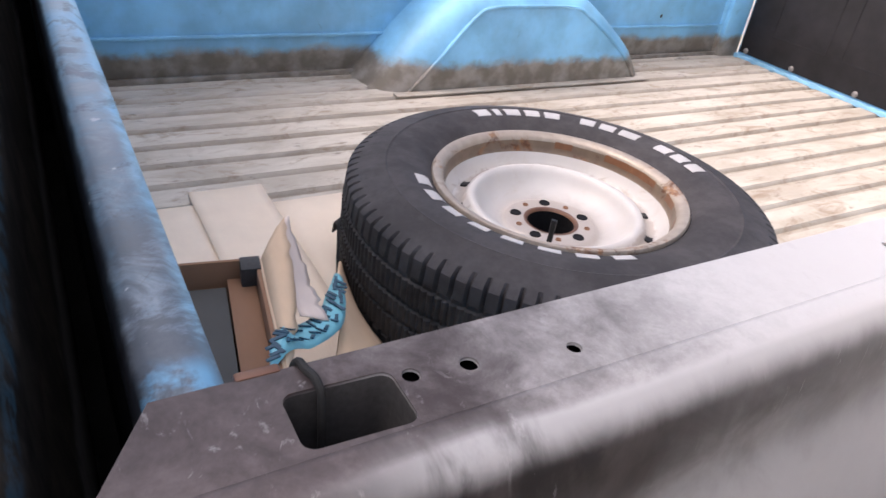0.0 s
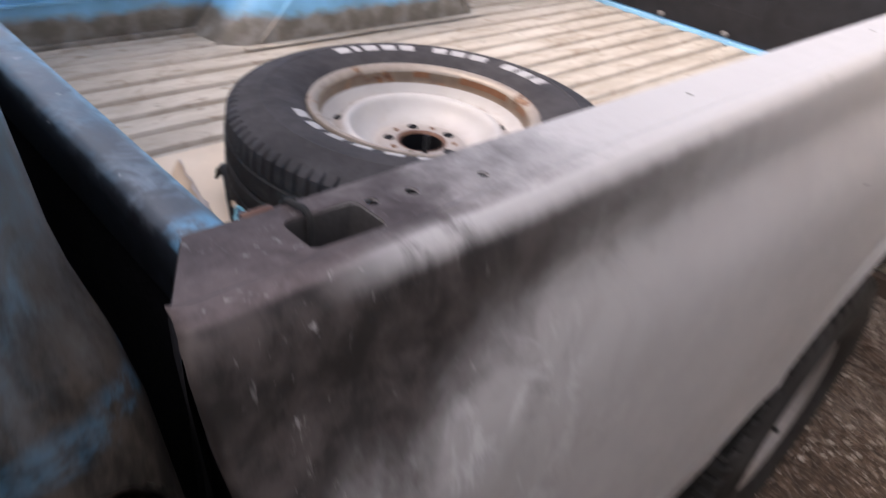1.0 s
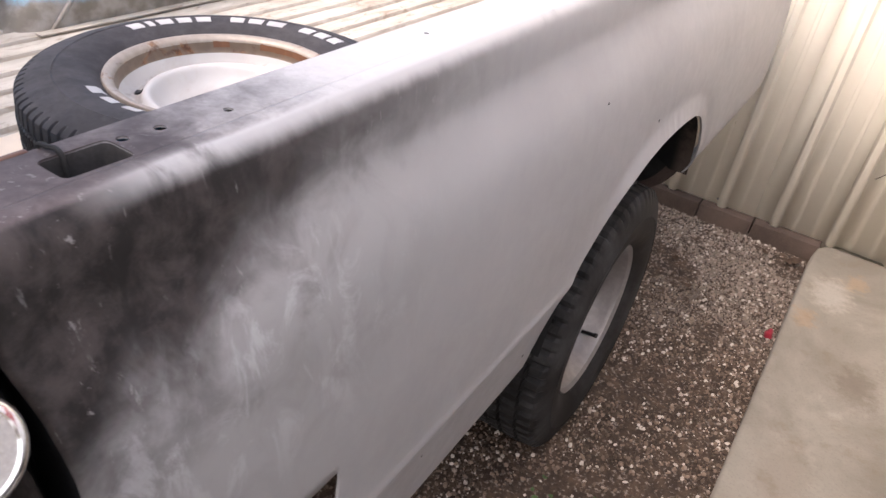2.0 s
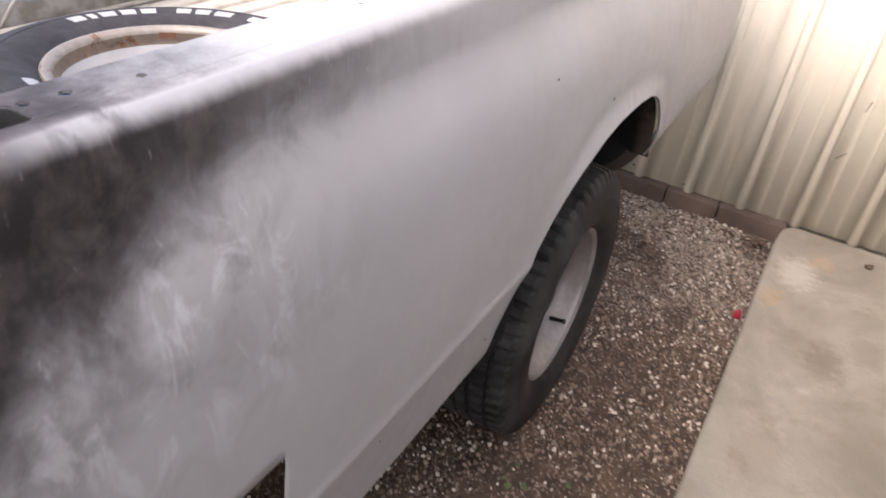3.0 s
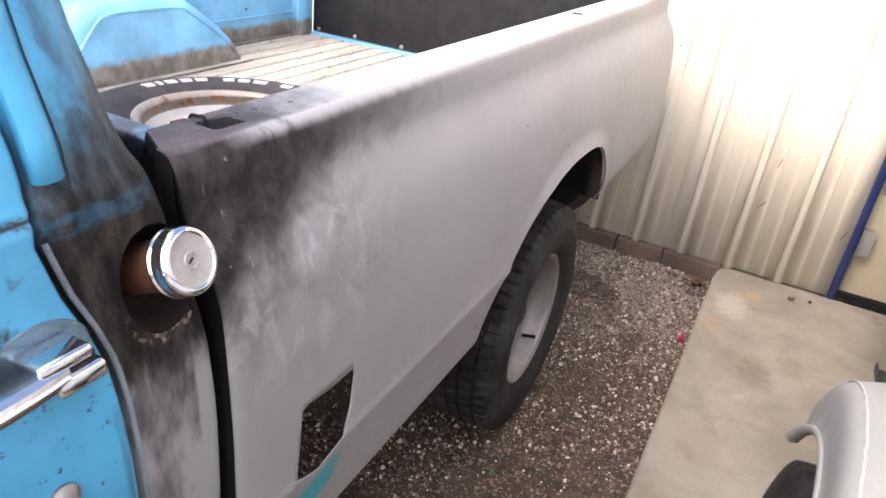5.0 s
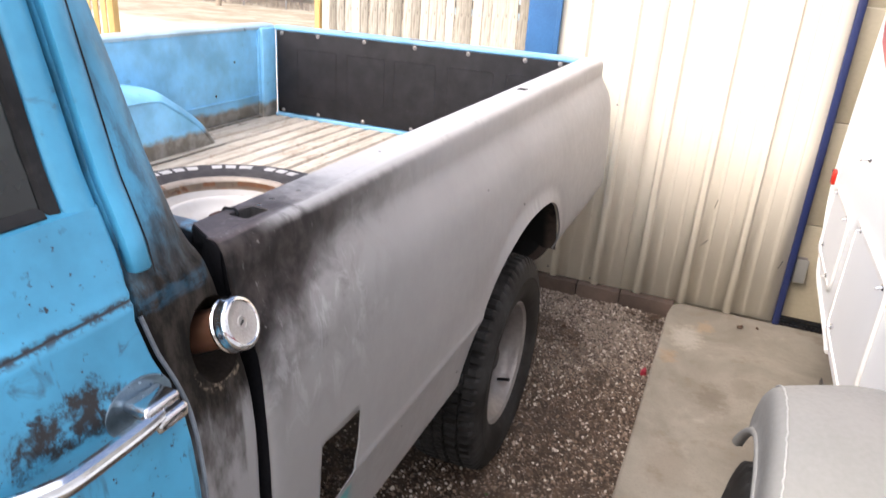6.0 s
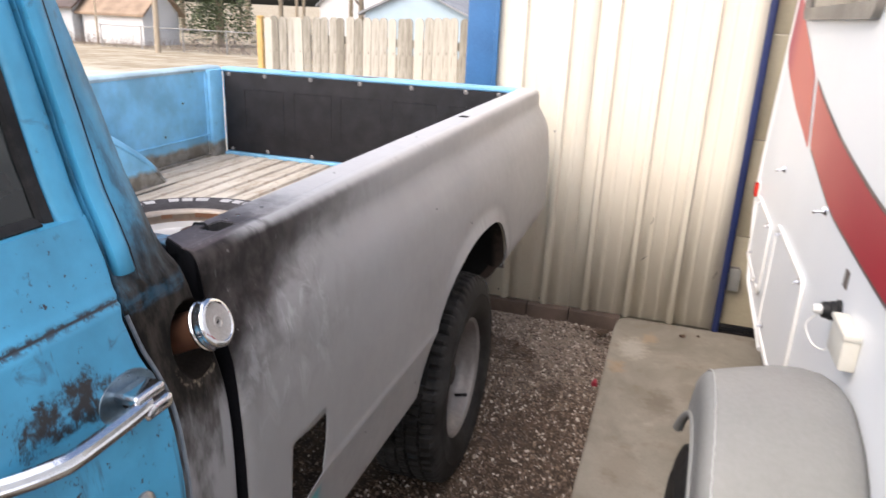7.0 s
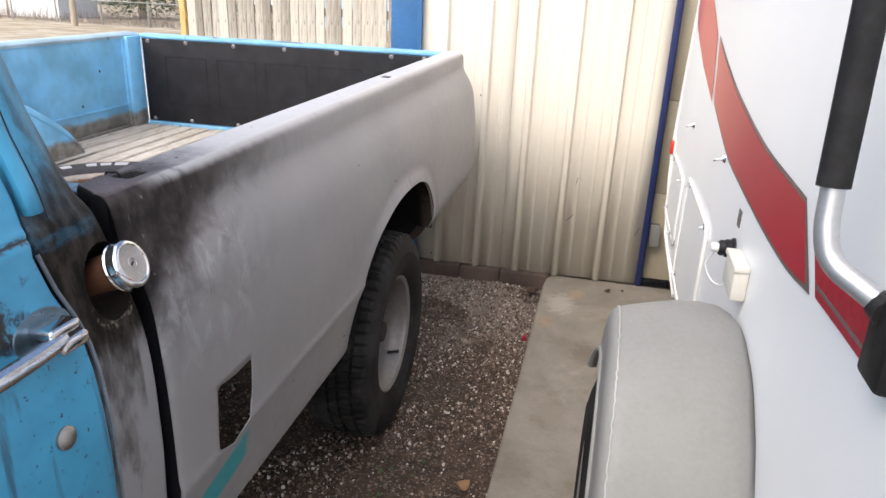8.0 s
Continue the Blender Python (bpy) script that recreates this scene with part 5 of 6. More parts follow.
        rows.append([(sx + 0.0012, y0, z), (sx + 0.0012, y0 + 0.0022, z)])
    part("seam", bm_grid(rows), SEAL, cab, "dark seam")
    part("roof", join(bm_box((-1.72, -1.5, 1.86), (-0.17, -0.12, 1.95), 0.04)), BLUE_PLAIN, cab)
    rows = [[(-1.87 + max(0, z - 1.3) * 0.28, y, z) for y in (-1.46, -1.0, -0.5, lerp(CAB_BACK, z))] for z in (0.42, 0.8, 1.2, 1.3, 1.6, 1.88)]
    part("far_wall", bm_grid(rows), BLUE_PLAIN, cab, "blue far side of the cab")
    part("bulkhead", bm_box((-1.86, -1.47, 0.42), (-0.01, -1.43, 1.30), 0.006), BLUE_PLAIN, cab)
    part("cab_floor", bm_box((-1.86, -1.45, 0.40), (-0.02, -0.03, 0.44), 0.004), UNDER, cab)
    build_door(zs)


def build_door(zs):
    rows = []
    # belt crease as a sharp fold, sides rounded into the edge
    for z in [q for q in zs if q <= 1.31] + [1.3105]:
        fold = 0.0035 * max(0, 1 - abs(z - 1.213) / 0.006)
        sx, y1 = lerp(CAB_X, z) + 0.004 - fold, lerp(DOOR_EDGE, z) - 0.0035
        rows.append([(sx - 0.012, -1.35, z)] + [(sx + 0.006 * math.sin((y1 - y) * 1.5), y, z) for y in np.linspace(-1.35, y1 - 0.006, 30)] + [(sx - 0.0008, y1 - 0.003, z), (sx - 0.003, y1 - 0.0008, z), (sx - 0.012, y1, z)])
    last = rows[-1]
    rows.append([(x - 0.03, y, 1.316) for x, y, _ in last])
    door = part("door", bm_grid(rows), BLUE_DOOR, truck, "blue driver's door with scuffed paint", 32)
    # window frame and glass
    for lo, lift in ((-0.223, 0.002),):
        grid = []
        for z in np.linspace(1.31, 1.87, 16):
            sx, y1 = lerp(CAB_X, z), lerp(DOOR_EDGE, z) - 0.004
            grid.append([(sx - 0.016, lo - 0.004, z), (sx + lift - 0.003, lo, z), (sx + lift, lo + 0.004, z), (sx + lift + 0.004, (lo + y1) / 2, z), (sx + lift, y1 - 0.004, z), (sx + lift - 0.004, y1, z), (sx - 0.012, y1, z)])
        part("window_frame", bm_grid(grid), BLUE_PLAIN, door, "blue door window frame", 40)
    grid = []
    for z in np.linspace(1.312, 1.87, 10):
        sx = lerp(CAB_X, z)
        grid.append([(sx - 0.014, -1.3, z), (sx - 0.013, -0.236, z)])
    part("window_pane", bm_grid(grid), GLASS, door, "dark window glass")
    rows = []
    for z in np.linspace(1.305, 1.87, 12):
        sx = lerp(CAB_X, z)
        rows.append([(sx - 0.014, -0.241, z), (sx - 0.006, -0.238, z), (sx - 0.004, -0.227, z), (sx - 0.014, -0.220, z)])
    part("window_seal", bm_grid(rows), SEAL, door, "perished black window seal", 40)
    rows = [[(lerp(CAB_X, 1.314) - 0.014 + dx, y, 1.312 + dz) for dx, dz in ((0, 0.009), (0.008, 0.007), (0.014, 0.002), (0.013, -0.003))] for y in np.linspace(-1.3, -0.245, 12)]
    part("belt_seal", bm_grid(rows), SEAL, door, "black window belt seal", 40)
    # handle: bright plate, push-button housing and grip bar
    hx = lerp(CAB_X, 1.1) + 0.003
    # bar: a flat-faced section swept along the pull
    line = curve_points([(hx + 0.028, -0.220, 1.097), (hx + 0.031, -0.246, 1.097), (hx + 0.034, -0.295, 1.098), (hx + 0.036, -0.338, 1.1), (hx + 0.031, -0.358, 1.1), (hx + 0.018, -0.385, 1.1), (hx - 0.003, -0.415, 1.1)], 5)
    rows = []
    for i, p in enumerate(line):
        d = (line[min(i + 1, len(line) - 1)] - line[max(i - 1, 0)]).normalized()
        out = Vector((-d.y, d.x, 0))
        out = out if out.x > 0 else -out
        rows.append([p + out * o + Vector((0, 0, h)) for o, h in ((0.006, -0.006), (0.007, -0.001), (0.005, 0.001), (0.007, 0.003), (0.006, 0.008), (0.001, 0.012), (-0.005, 0.011), (-0.007, 0.004), (-0.006, -0.008), (-0.001, -0.011), (0.004, -0.010))])
    bm = bm_grid(rows, close_v=True)
    bm.verts.ensure_lookup_table()
    bm.faces.new(bm.verts[:11])
    bm.faces.new(bm.verts[-11:])
    handle = part("handle", bm, CHROME, door, "chrome pull handle", 35)
    part("button_housing", bm_box((hx - 0.002, -0.232, 1.077), (hx + 0.036, -0.184, 1.097), 0.006, None, 3), CHROME, handle)
    part("push_button", bm_box((hx - 0.002, -0.244, 1.103), (hx + 0.034, -0.194, 1.117), 0.005, None, 3), CHROME, handle)
    part("housing_core", bm_box((hx - 0.002, -0.234, 1.093), (hx + 0.029, -0.190, 1.108), 0.002), BLACK, handle, "dark slot between the chrome bars")
    for y, z, a, b, mat_, text in ((-0.222, 1.102, 0.047, 0.030, ALU_WORN, "dull metal finger plate, tinted blue for its reflections"),):
        rows = [[(lerp(CAB_X, z + b * s * q) + 0.0042 + d + 0.006 * math.sin((-0.15 - y) * 1.5), y + a * s * p, z + b * s * q) for p, q in ring2d(0, 0, 1, 28)] for s, d in ((1.0, -0.0015), (0.985, 0.0008), (0.95, 0.0012), (0.90, 0.0006), (0.5, 0.0002), (0.02, 0.0))]
        part("finger_plate", bm_grid(rows, close_v=True), mat_, handle, text, 50)
    lx = lerp(CAB_X, 0.95) + 0.006
    part("lock", bm_revolve([(0, 0.0085), (0.005, 0.0082), (0.0095, 0.007), (0.0125, 0.005), (0.0135, 0.0035), (0.0155, 0.0025), (0.016, -0.006)], 28, pose(lx, -0.236, 0.962, 0, 82, 0)), LOCK_METAL, door, "round dull metal door lock")


build_ground()
build_slab()
build_building()
build_bed_side()
build_bed()
build_rear_wheel()
build_cab()


# ---- spare wheel and cardboard in the bed ----
def ring_block(r0, r1, a0, a1, z, lift, m, n=5):
    """A raised block bent round the tyre between two radii and two angles."""
    rows = []
    for k in range(n + 1):
        a = radians(a0 + (a1 - a0) * k / n)
        rows.append([(r * math.cos(a), r * math.sin(a), z(r) + d) for r, d in [(r0, -0.002)] + [(r0 + 0.0008 + (r1 - r0 - 0.0016) * q / 6, lift) for q in range(7)] + [(r1, -0.002)]])
    bm = bm_grid(rows)
    for row in (rows[0], rows[-1]):
        vs = [bm.verts.new(p) for p in row]
        bm.faces.new(vs)
    bm.transform(m)
    return bm


def build_spare():
    width, r_out, r_in = 0.226, 0.346, 0.198
    cx, cy, base = SPARE[0], SPARE[1], FLOOR_Z + 0.006
    spare = thing("spare_wheel", "spare wheel with worn black tyre and rusty silver rim lying flat", "spare wheel", (cx, cy, base))
    m = pose(cx, cy, base + width / 2 * 1.008)
    w = width / 2
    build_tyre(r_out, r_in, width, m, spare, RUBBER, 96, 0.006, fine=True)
    prof = [(0.0405, 0.020), (0.0412, 0.0245), (0.0435, 0.0268), (0.047, 0.0275), (0.072, 0.0275), (0.0765, 0.0262), (0.080, 0.0225), (0.084, 0.0205), (0.090, 0.0212), (0.099, 0.0245), (0.108, 0.0300), (0.116, 0.0372), (0.1225, 0.0455), (0.127, 0.0530), (0.1305, 0.0585), (0.1345, 0.0622), (0.139, 0.0635), (0.1435, 0.0618), (0.147, 0.0570), (0.150, 0.0505), (0.1535, 0.0462), (0.158, 0.0440), (0.166, 0.0440), (0.170, 0.0455)]
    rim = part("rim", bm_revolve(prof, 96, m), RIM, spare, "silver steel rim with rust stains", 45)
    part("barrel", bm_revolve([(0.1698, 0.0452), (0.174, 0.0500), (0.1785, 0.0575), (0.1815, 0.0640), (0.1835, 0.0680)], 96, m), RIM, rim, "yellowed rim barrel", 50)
    part("bead_seat", bm_revolve([(0.1834, 0.0678), (0.1858, 0.0715), (0.1868, 0.0770), (0.1876, 0.0850), (0.1884, 0.0890)], 96, m), RIM_BARREL, rim, "rust-brown bead seat", 50)
    part("rim_flange", bm_revolve([(0.1883, 0.0888), (0.1895, 0.0935), (0.1925, 0.0965), (0.197, 0.0990), (0.2015, 0.1010), (0.2062, 0.1002), (0.2085, 0.096), (0.2075, 0.089), (0.200, 0.084)], 96, m), RIM_EDGE, rim, "rust-flaked rim edge", 50)
    # shade inside bore, lug holes and slots is painted as black shapes
    part("drum_shadow", bm_revolve([(0.0, -0.035), (0.0395, -0.035), (0.0400, 0.0240)], 32, m), SHADE_BLACK, rim, "dark hub bore")
    part("bore_edge", bm_revolve([(0.0392, 0.0235), (0.0408, 0.0268), (0.0438, 0.0283), (0.0462, 0.0280)], 48, m), RUST_NECK, rim, "rusted edge of the hub bore")
    for k in range(10):
        a = 2 * math.pi * (k + 0.3) / 10
        size = 1.0 if k % 2 == 0 else 0.5
        lug = m @ Matrix.Translation((0.0605 * math.cos(a), 0.0605 * math.sin(a), 0.0273))
        part("lug_hole", bm_revolve([(0.0098 * size, 0.0002), (0.0090 * size, 0.0018), (0.0080 * size, 0.0016), (0.0074 * size, 0.0007), (0.0, 0.0005)], 16, lug), (SHADE_BLACK if k % 2 == 0 else RUST), rim, "dark lug hole in the hub face")
    for k, (a0, span) in enumerate(((100, 9), (86, 6), (112, 4), (62, 6), (38, 5), (140, 5), (20, 4))):
        rows = [[((r - 0.0007) * math.cos(a), (r - 0.0007) * math.sin(a), h + 0.0012 * noise.noise((q * 0.35, k, h * 60))) for r, h in ((0.1868, 0.0785), (0.1880, 0.0845), (0.1890, 0.0905))] for q, a in enumerate(radians(a0 - span + span * 2 * w / 9) for w in range(10))]
        bm = bm_grid(rows)
        bm.transform(m)
        part("rust_patch", bm, RUST, rim, "flaking rust patch")
    for k in range(12):
        a = math.degrees(2 * math.pi * k / 12) + 8
        part("slot", ring_block(0.1520, 0.1650, a - 2.6, a + 2.6, lambda r: lerp([(0.147, 0.057), (0.150, 0.0505), (0.1535, 0.0462), (0.158, 0.044), (0.168, 0.0445)], r), 0.0030, m, 2), BLACK, rim, "dark vent slot")
    part("valve", bm_tube([m @ Vector((0.103, -0.090, 0.055)), m @ Vector((0.100, -0.086, 0.075)), m @ Vector((0.098, -0.084, 0.098))], [0.004, 0.004, 0.0046], 10), BLACK, rim, "black valve stem")

    def top(r):
        prof = sorted((a, b) for a, b in tyre_profile(r_out, r_in, width)[:10])
        return lerp(prof, r)
    # white printing on the sidewall, as plain bars
    a = 181.0
    for k, s in enumerate((6.2, 2.8, 6.4, 6.2, 6.4, 6.2, 6.4, 8.0, 6.4, 6.2, 6.0)):
        part("white_bar", ring_block(0.249, 0.276, a - s, a, top, 0.0008, m), LETTER, spare, "white sidewall print")
        a -= s + 2.3 + (6.5 if k in (4, 7) else 0)
    a = 348.0
    for k in range(8):
        part("white_bar", ring_block(0.216, 0.240, a - 7.6, a, top, 0.0008, m), LETTER, spare, "white sidewall print")
        a -= 12.6


def sheet(points, thickness, material, name, parent, label=""):
    """A bent card from rows of points."""
    ob = part(name, bm_grid(points), material, parent, label, 50)
    solid = ob.modifiers.new("card", "SOLIDIFY")
    solid.thickness = thickness
    return ob


def build_cardboard():
    flat = thing("cardboard_sheet", "tan flattened cardboard under the spare wheel", "cardboard", (-0.7, 0.35, FLOOR_Z))
    z = FLOOR_Z + 0.003

    def panel(name, x0, x1, y0, y1, mat_, lift):
        rows = [[(x, y, z + lift + 0.004 * noise.noise((x * 6, y * 6, lift * 50))) for y in np.linspace(y0, y1, 9)] for x in np.linspace(x0, x1, 9)]
        return sheet(rows, 0.003, mat_, name, flat)
    panel("panel", -1.115, -0.42, 0.203, 0.347, CARD_PALE, 0.010)
    panel("panel", -1.040, -0.30, 0.345, 0.62, CARD_PALE, 0.0065)
    panel("panel", -1.068, -0.45, 0.045, 0.207, CARD_PALE, 0.006)
    panel("panel", -0.45, -0.12, 0.345, 0.74, CARD, 0.017)
    box = thing("cardboard_box", "torn open brown cardboard box with grey inside", "cardboard box", (-0.42, 0.10, FLOOR_Z))
    # box walls, turned a little to the bed; the opening faces up
    m = pose(-0.567, 0.181, 0, 0, 0, -9.5)
    t, deep, wide, zb, zt = 0.005, 0.40, 0.125, FLOOR_Z + 0.012, 0.952

    def wall(name, lo, hi, mat_, text="", bevel=0.001):
        part(name, bm_box(lo, hi, bevel, m), mat_, box, text)
    wall("base", (0, -wide, zb), (deep, 0, zb + t), CARD_GREY)
    wall("wall", (-t, -wide, zb), (0, 0, zt), CARD_BROWN, "brown box wall")
    wall("wall", (-t, 0, zb), (deep, t, zt), CARD_BROWN, "brown box wall")
    wall("wall", (deep, -wide, zb), (deep + t, t, zt - 0.03), CARD_BROWN)
    wall("insert", (0.016, -wide, zt - 0.03), (deep, -0.036, zt - 0.026), CARD_GREY, "grey card insert just under the rim")
    wall("ledge", (0.002, -0.034, zt - 0.03), (deep, -0.001, zt - 0.024), CARD_BROWN, "brown inner flap")
    wall("corner_tape", (-t - 0.0012, -0.018, zt - 0.025), (0.022, t + 0.0012, zt + 0.0014), POCKET, "dark taped corner")
    wall("wall_edge", (0.0, t, zt - 0.02), (deep, t + 0.003, zt + 0.001), CARD, "ragged tan wall edge")
    # short flap bent outward, torn along its outer side
    inner = curve_points([(-0.566, 0.188, 0.952), (-0.50, 0.177, 0.953), (-0.43, 0.165, 0.952), (-0.365, 0.153, 0.950)], 6)
    outer = curve_points([(-0.640, 0.242, 0.962), (-0.56, 0.224, 0.958), (-0.465, 0.200, 0.948), (-0.36, 0.158, 0.944)], 6)
    rows = []
    for k, (a, b) in enumerate(zip(inner, outer)):
        b = b + Vector((0, 0.006 * noise.noise((k * 0.9, 2, 0)), 0))
        rows.append([a.lerp(b, f) + Vector((0, 0, 0.006 * math.sin(math.pi * f))) for f in (0, 0.33, 0.66, 1)])
    sheet(rows, 0.003, CARD, "flap", box, "bent tan flap")
    left = curve_points([(-0.655, 0.246, 0.950), (-0.585, 0.226, 0.944), (-0.52, 0.212, 0.935), (-0.475, 0.208, 0.925)], 6)
    right = curve_points([(-0.668, 0.258, 0.945), (-0.60, 0.256, 0.915), (-0.545, 0.250, 0.905), (-0.475, 0.244, 0.910)], 6)
    rows = []
    for k, (a, b) in enumerate(zip(left, right)):
        b = b + Vector((0, 0.012 * noise.noise((k * 1.3, 5, 0)), 0))
        rows.append([a.lerp(b, f) + Vector((0, 0, 0.004 * noise.noise((k * 0.7, f * 3, 1)))) for f in (0, 0.25, 0.5, 0.75, 1)])
    sheet(rows, 0.0012, PAPER, "torn_paper", box, "pale torn paper layer")
    # loose side of the box leaning against the tyre
    top = curve_points([(-0.625, 0.318, 0.862), (-0.545, 0.292, 0.872), (-0.46, 0.252, 0.878), (-0.36, 0.20, 0.876)], 6)
    low = curve_points([(-0.745, 0.374, 0.790), (-0.62, 0.356, 0.782), (-0.52, 0.366, 0.776), (-0.38, 0.372, 0.772)], 6)
    rows = [[a.lerp(b, f) + Vector((0, 0, 0.014 * math.sin(math.pi * f))) for f in (0, 0.25, 0.5, 0.75, 1)] for a, b in zip(top, low)]
    sheet(rows, 0.003, CARD, "side_panel", box, "tan side panel leaning on the tyre")
    # printed tape, its writing as plain bars
    left = curve_points([(-0.575, 0.291, 0.902), (-0.535, 0.264, 0.903), (-0.498, 0.237, 0.903), (-0.452, 0.187, 0.930), (-0.425, 0.170, 0.957), (-0.398, 0.148, 0.958)], 6)
    right = curve_points([(-0.562, 0.298, 0.899), (-0.508, 0.280, 0.898), (-0.470, 0.258, 0.897), (-0.418, 0.205, 0.925), (-0.388, 0.168, 0.955), (-0.362, 0.138, 0.956)], 6)
    rows = [[a.lerp(b, f) + Vector((0, 0, 0.004 * math.sin(math.pi * f) + 0.002 * noise.noise((k * 0.5, f, 0)))) for f in (0, 0.25, 0.5, 0.75, 1)] for k, (a, b) in enumerate(zip(left, right))]
    tape = sheet(rows, 0.0008, TAPE, "tape", box, "teal printed packing tape")
    rng = random.Random(5)
    for k in range(2, len(left) - 1):
        a, b = left[k], right[k]
        d = (left[min(k + 1, len(left) - 1)] - left[k - 1]).normalized()
        slant = math.degrees(math.atan2(d.z, math.hypot(d.x, d.y)))
        for f in (0.28, 0.7):
            if rng.random() < 0.85 and (b - a).length > 0.018:
                p = a.lerp(b, f + rng.uniform(-0.06, 0.06)) + Vector((0, 0, 0.004 * math.sin(math.pi * f) + 0.0022))
                ang = math.degrees(math.atan2(d.y, d.x))
                turn = pose(*p, 0, 0, ang) @ pose(0, 0, 0, 0, -slant, 0) @ pose(0, 0, 0, 0, 0, rng.choice((15, 65, -40, 95)))
                part("ink_bar", bm_box((-0.0075, -0.0021, -0.0012), (0.0075, 0.0021, 0.0004), 0.0004, turn), TAPE_INK, tape)
    strap = thing("black_strap", "black webbing strap beside the spare tyre", "strap", (-0.8, 0.39, FLOOR_Z))
    path = curve_points([(-0.862, 0.408, 0.785), (-0.845, 0.405, 0.815), (-0.80, 0.392, 0.825), (-0.75, 0.372, 0.805), (-0.72, 0.362, 0.775)], 6)
    rows = [[p + Vector((0, s * 0.006, s * 0.004)) for s in (-1, 0, 1)] for p in path]
    sheet(rows, 0.004, RUBBER_DARK, "webbing", strap)


# ---- camper trailer ----
def build_camper():
    rv = thing("camper_trailer", "white camper trailer with red swoosh and grey wheel fender", "camper trailer", (1.005, 0, 0))
    rv.matrix_basis = pose(1.005, 0, 0, 0, 0, -0.75)

    def put(name, bm, mat_, parent=None, label="", smooth=40):
        ob = part(name, bm, mat_, None, label, smooth)
        ob.parent = parent or rv
        return ob
    rear = [(2.18, 2.45), (2.40, 1.85), (2.52, 1.50), (2.62, 1.16), (2.665, 0.95), (2.675, 0.84), (2.655, 0.76), (2.58, 0.66), (2.42, 0.51), (2.36, 0.475), (2.2, 0.462), (1.9, 0.447), (1.73, 0.435)]
    outline = [(-1.6, 0.43), (-1.6, 2.45)] + [tuple(p)[:2] for p in curve_points([(a, b, 0) for a, b in rear], 4)]
    arch = [(0.5 + 0.36 * math.cos(t), 0.36 + 0.42 * math.sin(t)) for t in (math.pi * k / 24 for k in range(25))]
    # side wall with the wheel cut-out left open at the bottom
    cut = [(y, z) for y, z in arch if z > 0.435]
    loop = outline + [(cut[0][0], 0.435)] + cut + [(cut[-1][0], 0.43)]
    body = put("body", bm_plate(loop, [], 2.2, "x", 0.0), RV_WHITE, None, "glossy white fibreglass side wall", 30)
    edge = [(-0.002, y, z) for y, z in outline[1:]]
    put("edge_trim", bm_tube(edge, 0.009, 8), RV_TRIM, body, "pale rounded edge moulding")

    def decal(loop, mat_, lift, name):
        return put(name, bm_plate(loop, [], -0.0008, "x", -lift), mat_, body, "", 0)

    def smooth2(points, steps=6):
        return [(p.x, p.y) for p in curve_points([(a, b, 0) for a, b in points], steps)]
    top = smooth2([(1.70, 1.399), (1.50, 1.352), (1.22, 1.297), (0.98, 1.262), (0.69, 1.231), (0.345, 1.220)])
    low = smooth2([(0.219, 1.100), (0.38, 1.083), (0.60, 1.082), (0.90, 1.093), (1.127, 1.107), (1.35, 1.147), (1.572, 1.193)])
    decal(top + low, GREY_DECAL, 0.0012, "dark_border")
    top2 = [(y, z - 0.009) for y, z in top[1:]]
    low2 = [(y, z + 0.009) for y, z in low[1:-1]]
    decal([(1.69, 1.392)] + top2 + low2 + [(1.582, 1.205)], STRIPE, 0.0024, "red_stripe")
    decal([(1.630, 1.192), (1.80, 1.228), (2.022, 1.273), (2.30, 1.350), (2.46, 1.402), (2.56, 1.50), (2.56, 1.66), (2.42, 1.69), (2.352, 1.648), (2.18, 1.56), (2.00, 1.495), (1.765, 1.405)], STRIPE, 0.0022, "red_stripe")
    decal([(0.185, 1.110), (0.05, 1.116), (-0.5, 1.135), (-1.5, 1.16), (-1.5, 1.26), (-0.5, 1.222), (-0.045, 1.196), (0.123, 1.187), (0.20, 1.178), (0.24, 1.170)], RED, 0.0022, "red_stripe")
    decal([(0.185, 1.124), (0.03, 1.130), (-0.5, 1.149), (-1.5, 1.174), (-1.5, 1.180), (-0.5, 1.155), (0.03, 1.136), (0.188, 1.130)], GREY_DECAL, 0.0034, "pin_line")
    # hatches
    for y0, y1, z0, z1 in ((1.215, 1.855, 0.468, 0.885), (2.00, 2.53, 0.535, 0.832)):
        outer, inner = rounded2d(y0, z0, y1, z1, 0.045), rounded2d(y0 + 0.022, z0 + 0.022, y1 - 0.022, z1 - 0.022, 0.03)
        hatch = put("hatch", bm_plate(inner, [], -0.006, "x", -0.0005), RV_WHITE, None, "white baggage hatch door", 30)
        f = put("frame", bm_plate(outer, [inner], -0.011, "x", -0.0005), RV_TRIM, hatch, "", 30)
        bev = f.modifiers.new("bevel", "BEVEL")
        bev.width, bev.segments, bev.limit_method = 0.004, 2, "ANGLE"
        for y, z in ((y0 + 0.035, z1 - 0.012), (y1 - 0.12, z1 - 0.012), (y1 - 0.12, z0 + 0.06), (y0 + 0.12, z0 + 0.03)):
            put("latch", join(bm_box((-0.016, y - 0.012, z - 0.008), (-0.008, y + 0.012, z + 0.008), 0.003), bm_tube([(-0.012, y, z), (-0.028, y - 0.003, z - 0.006)], 0.004, 8)), CHROME, hatch, "small chrome latch")
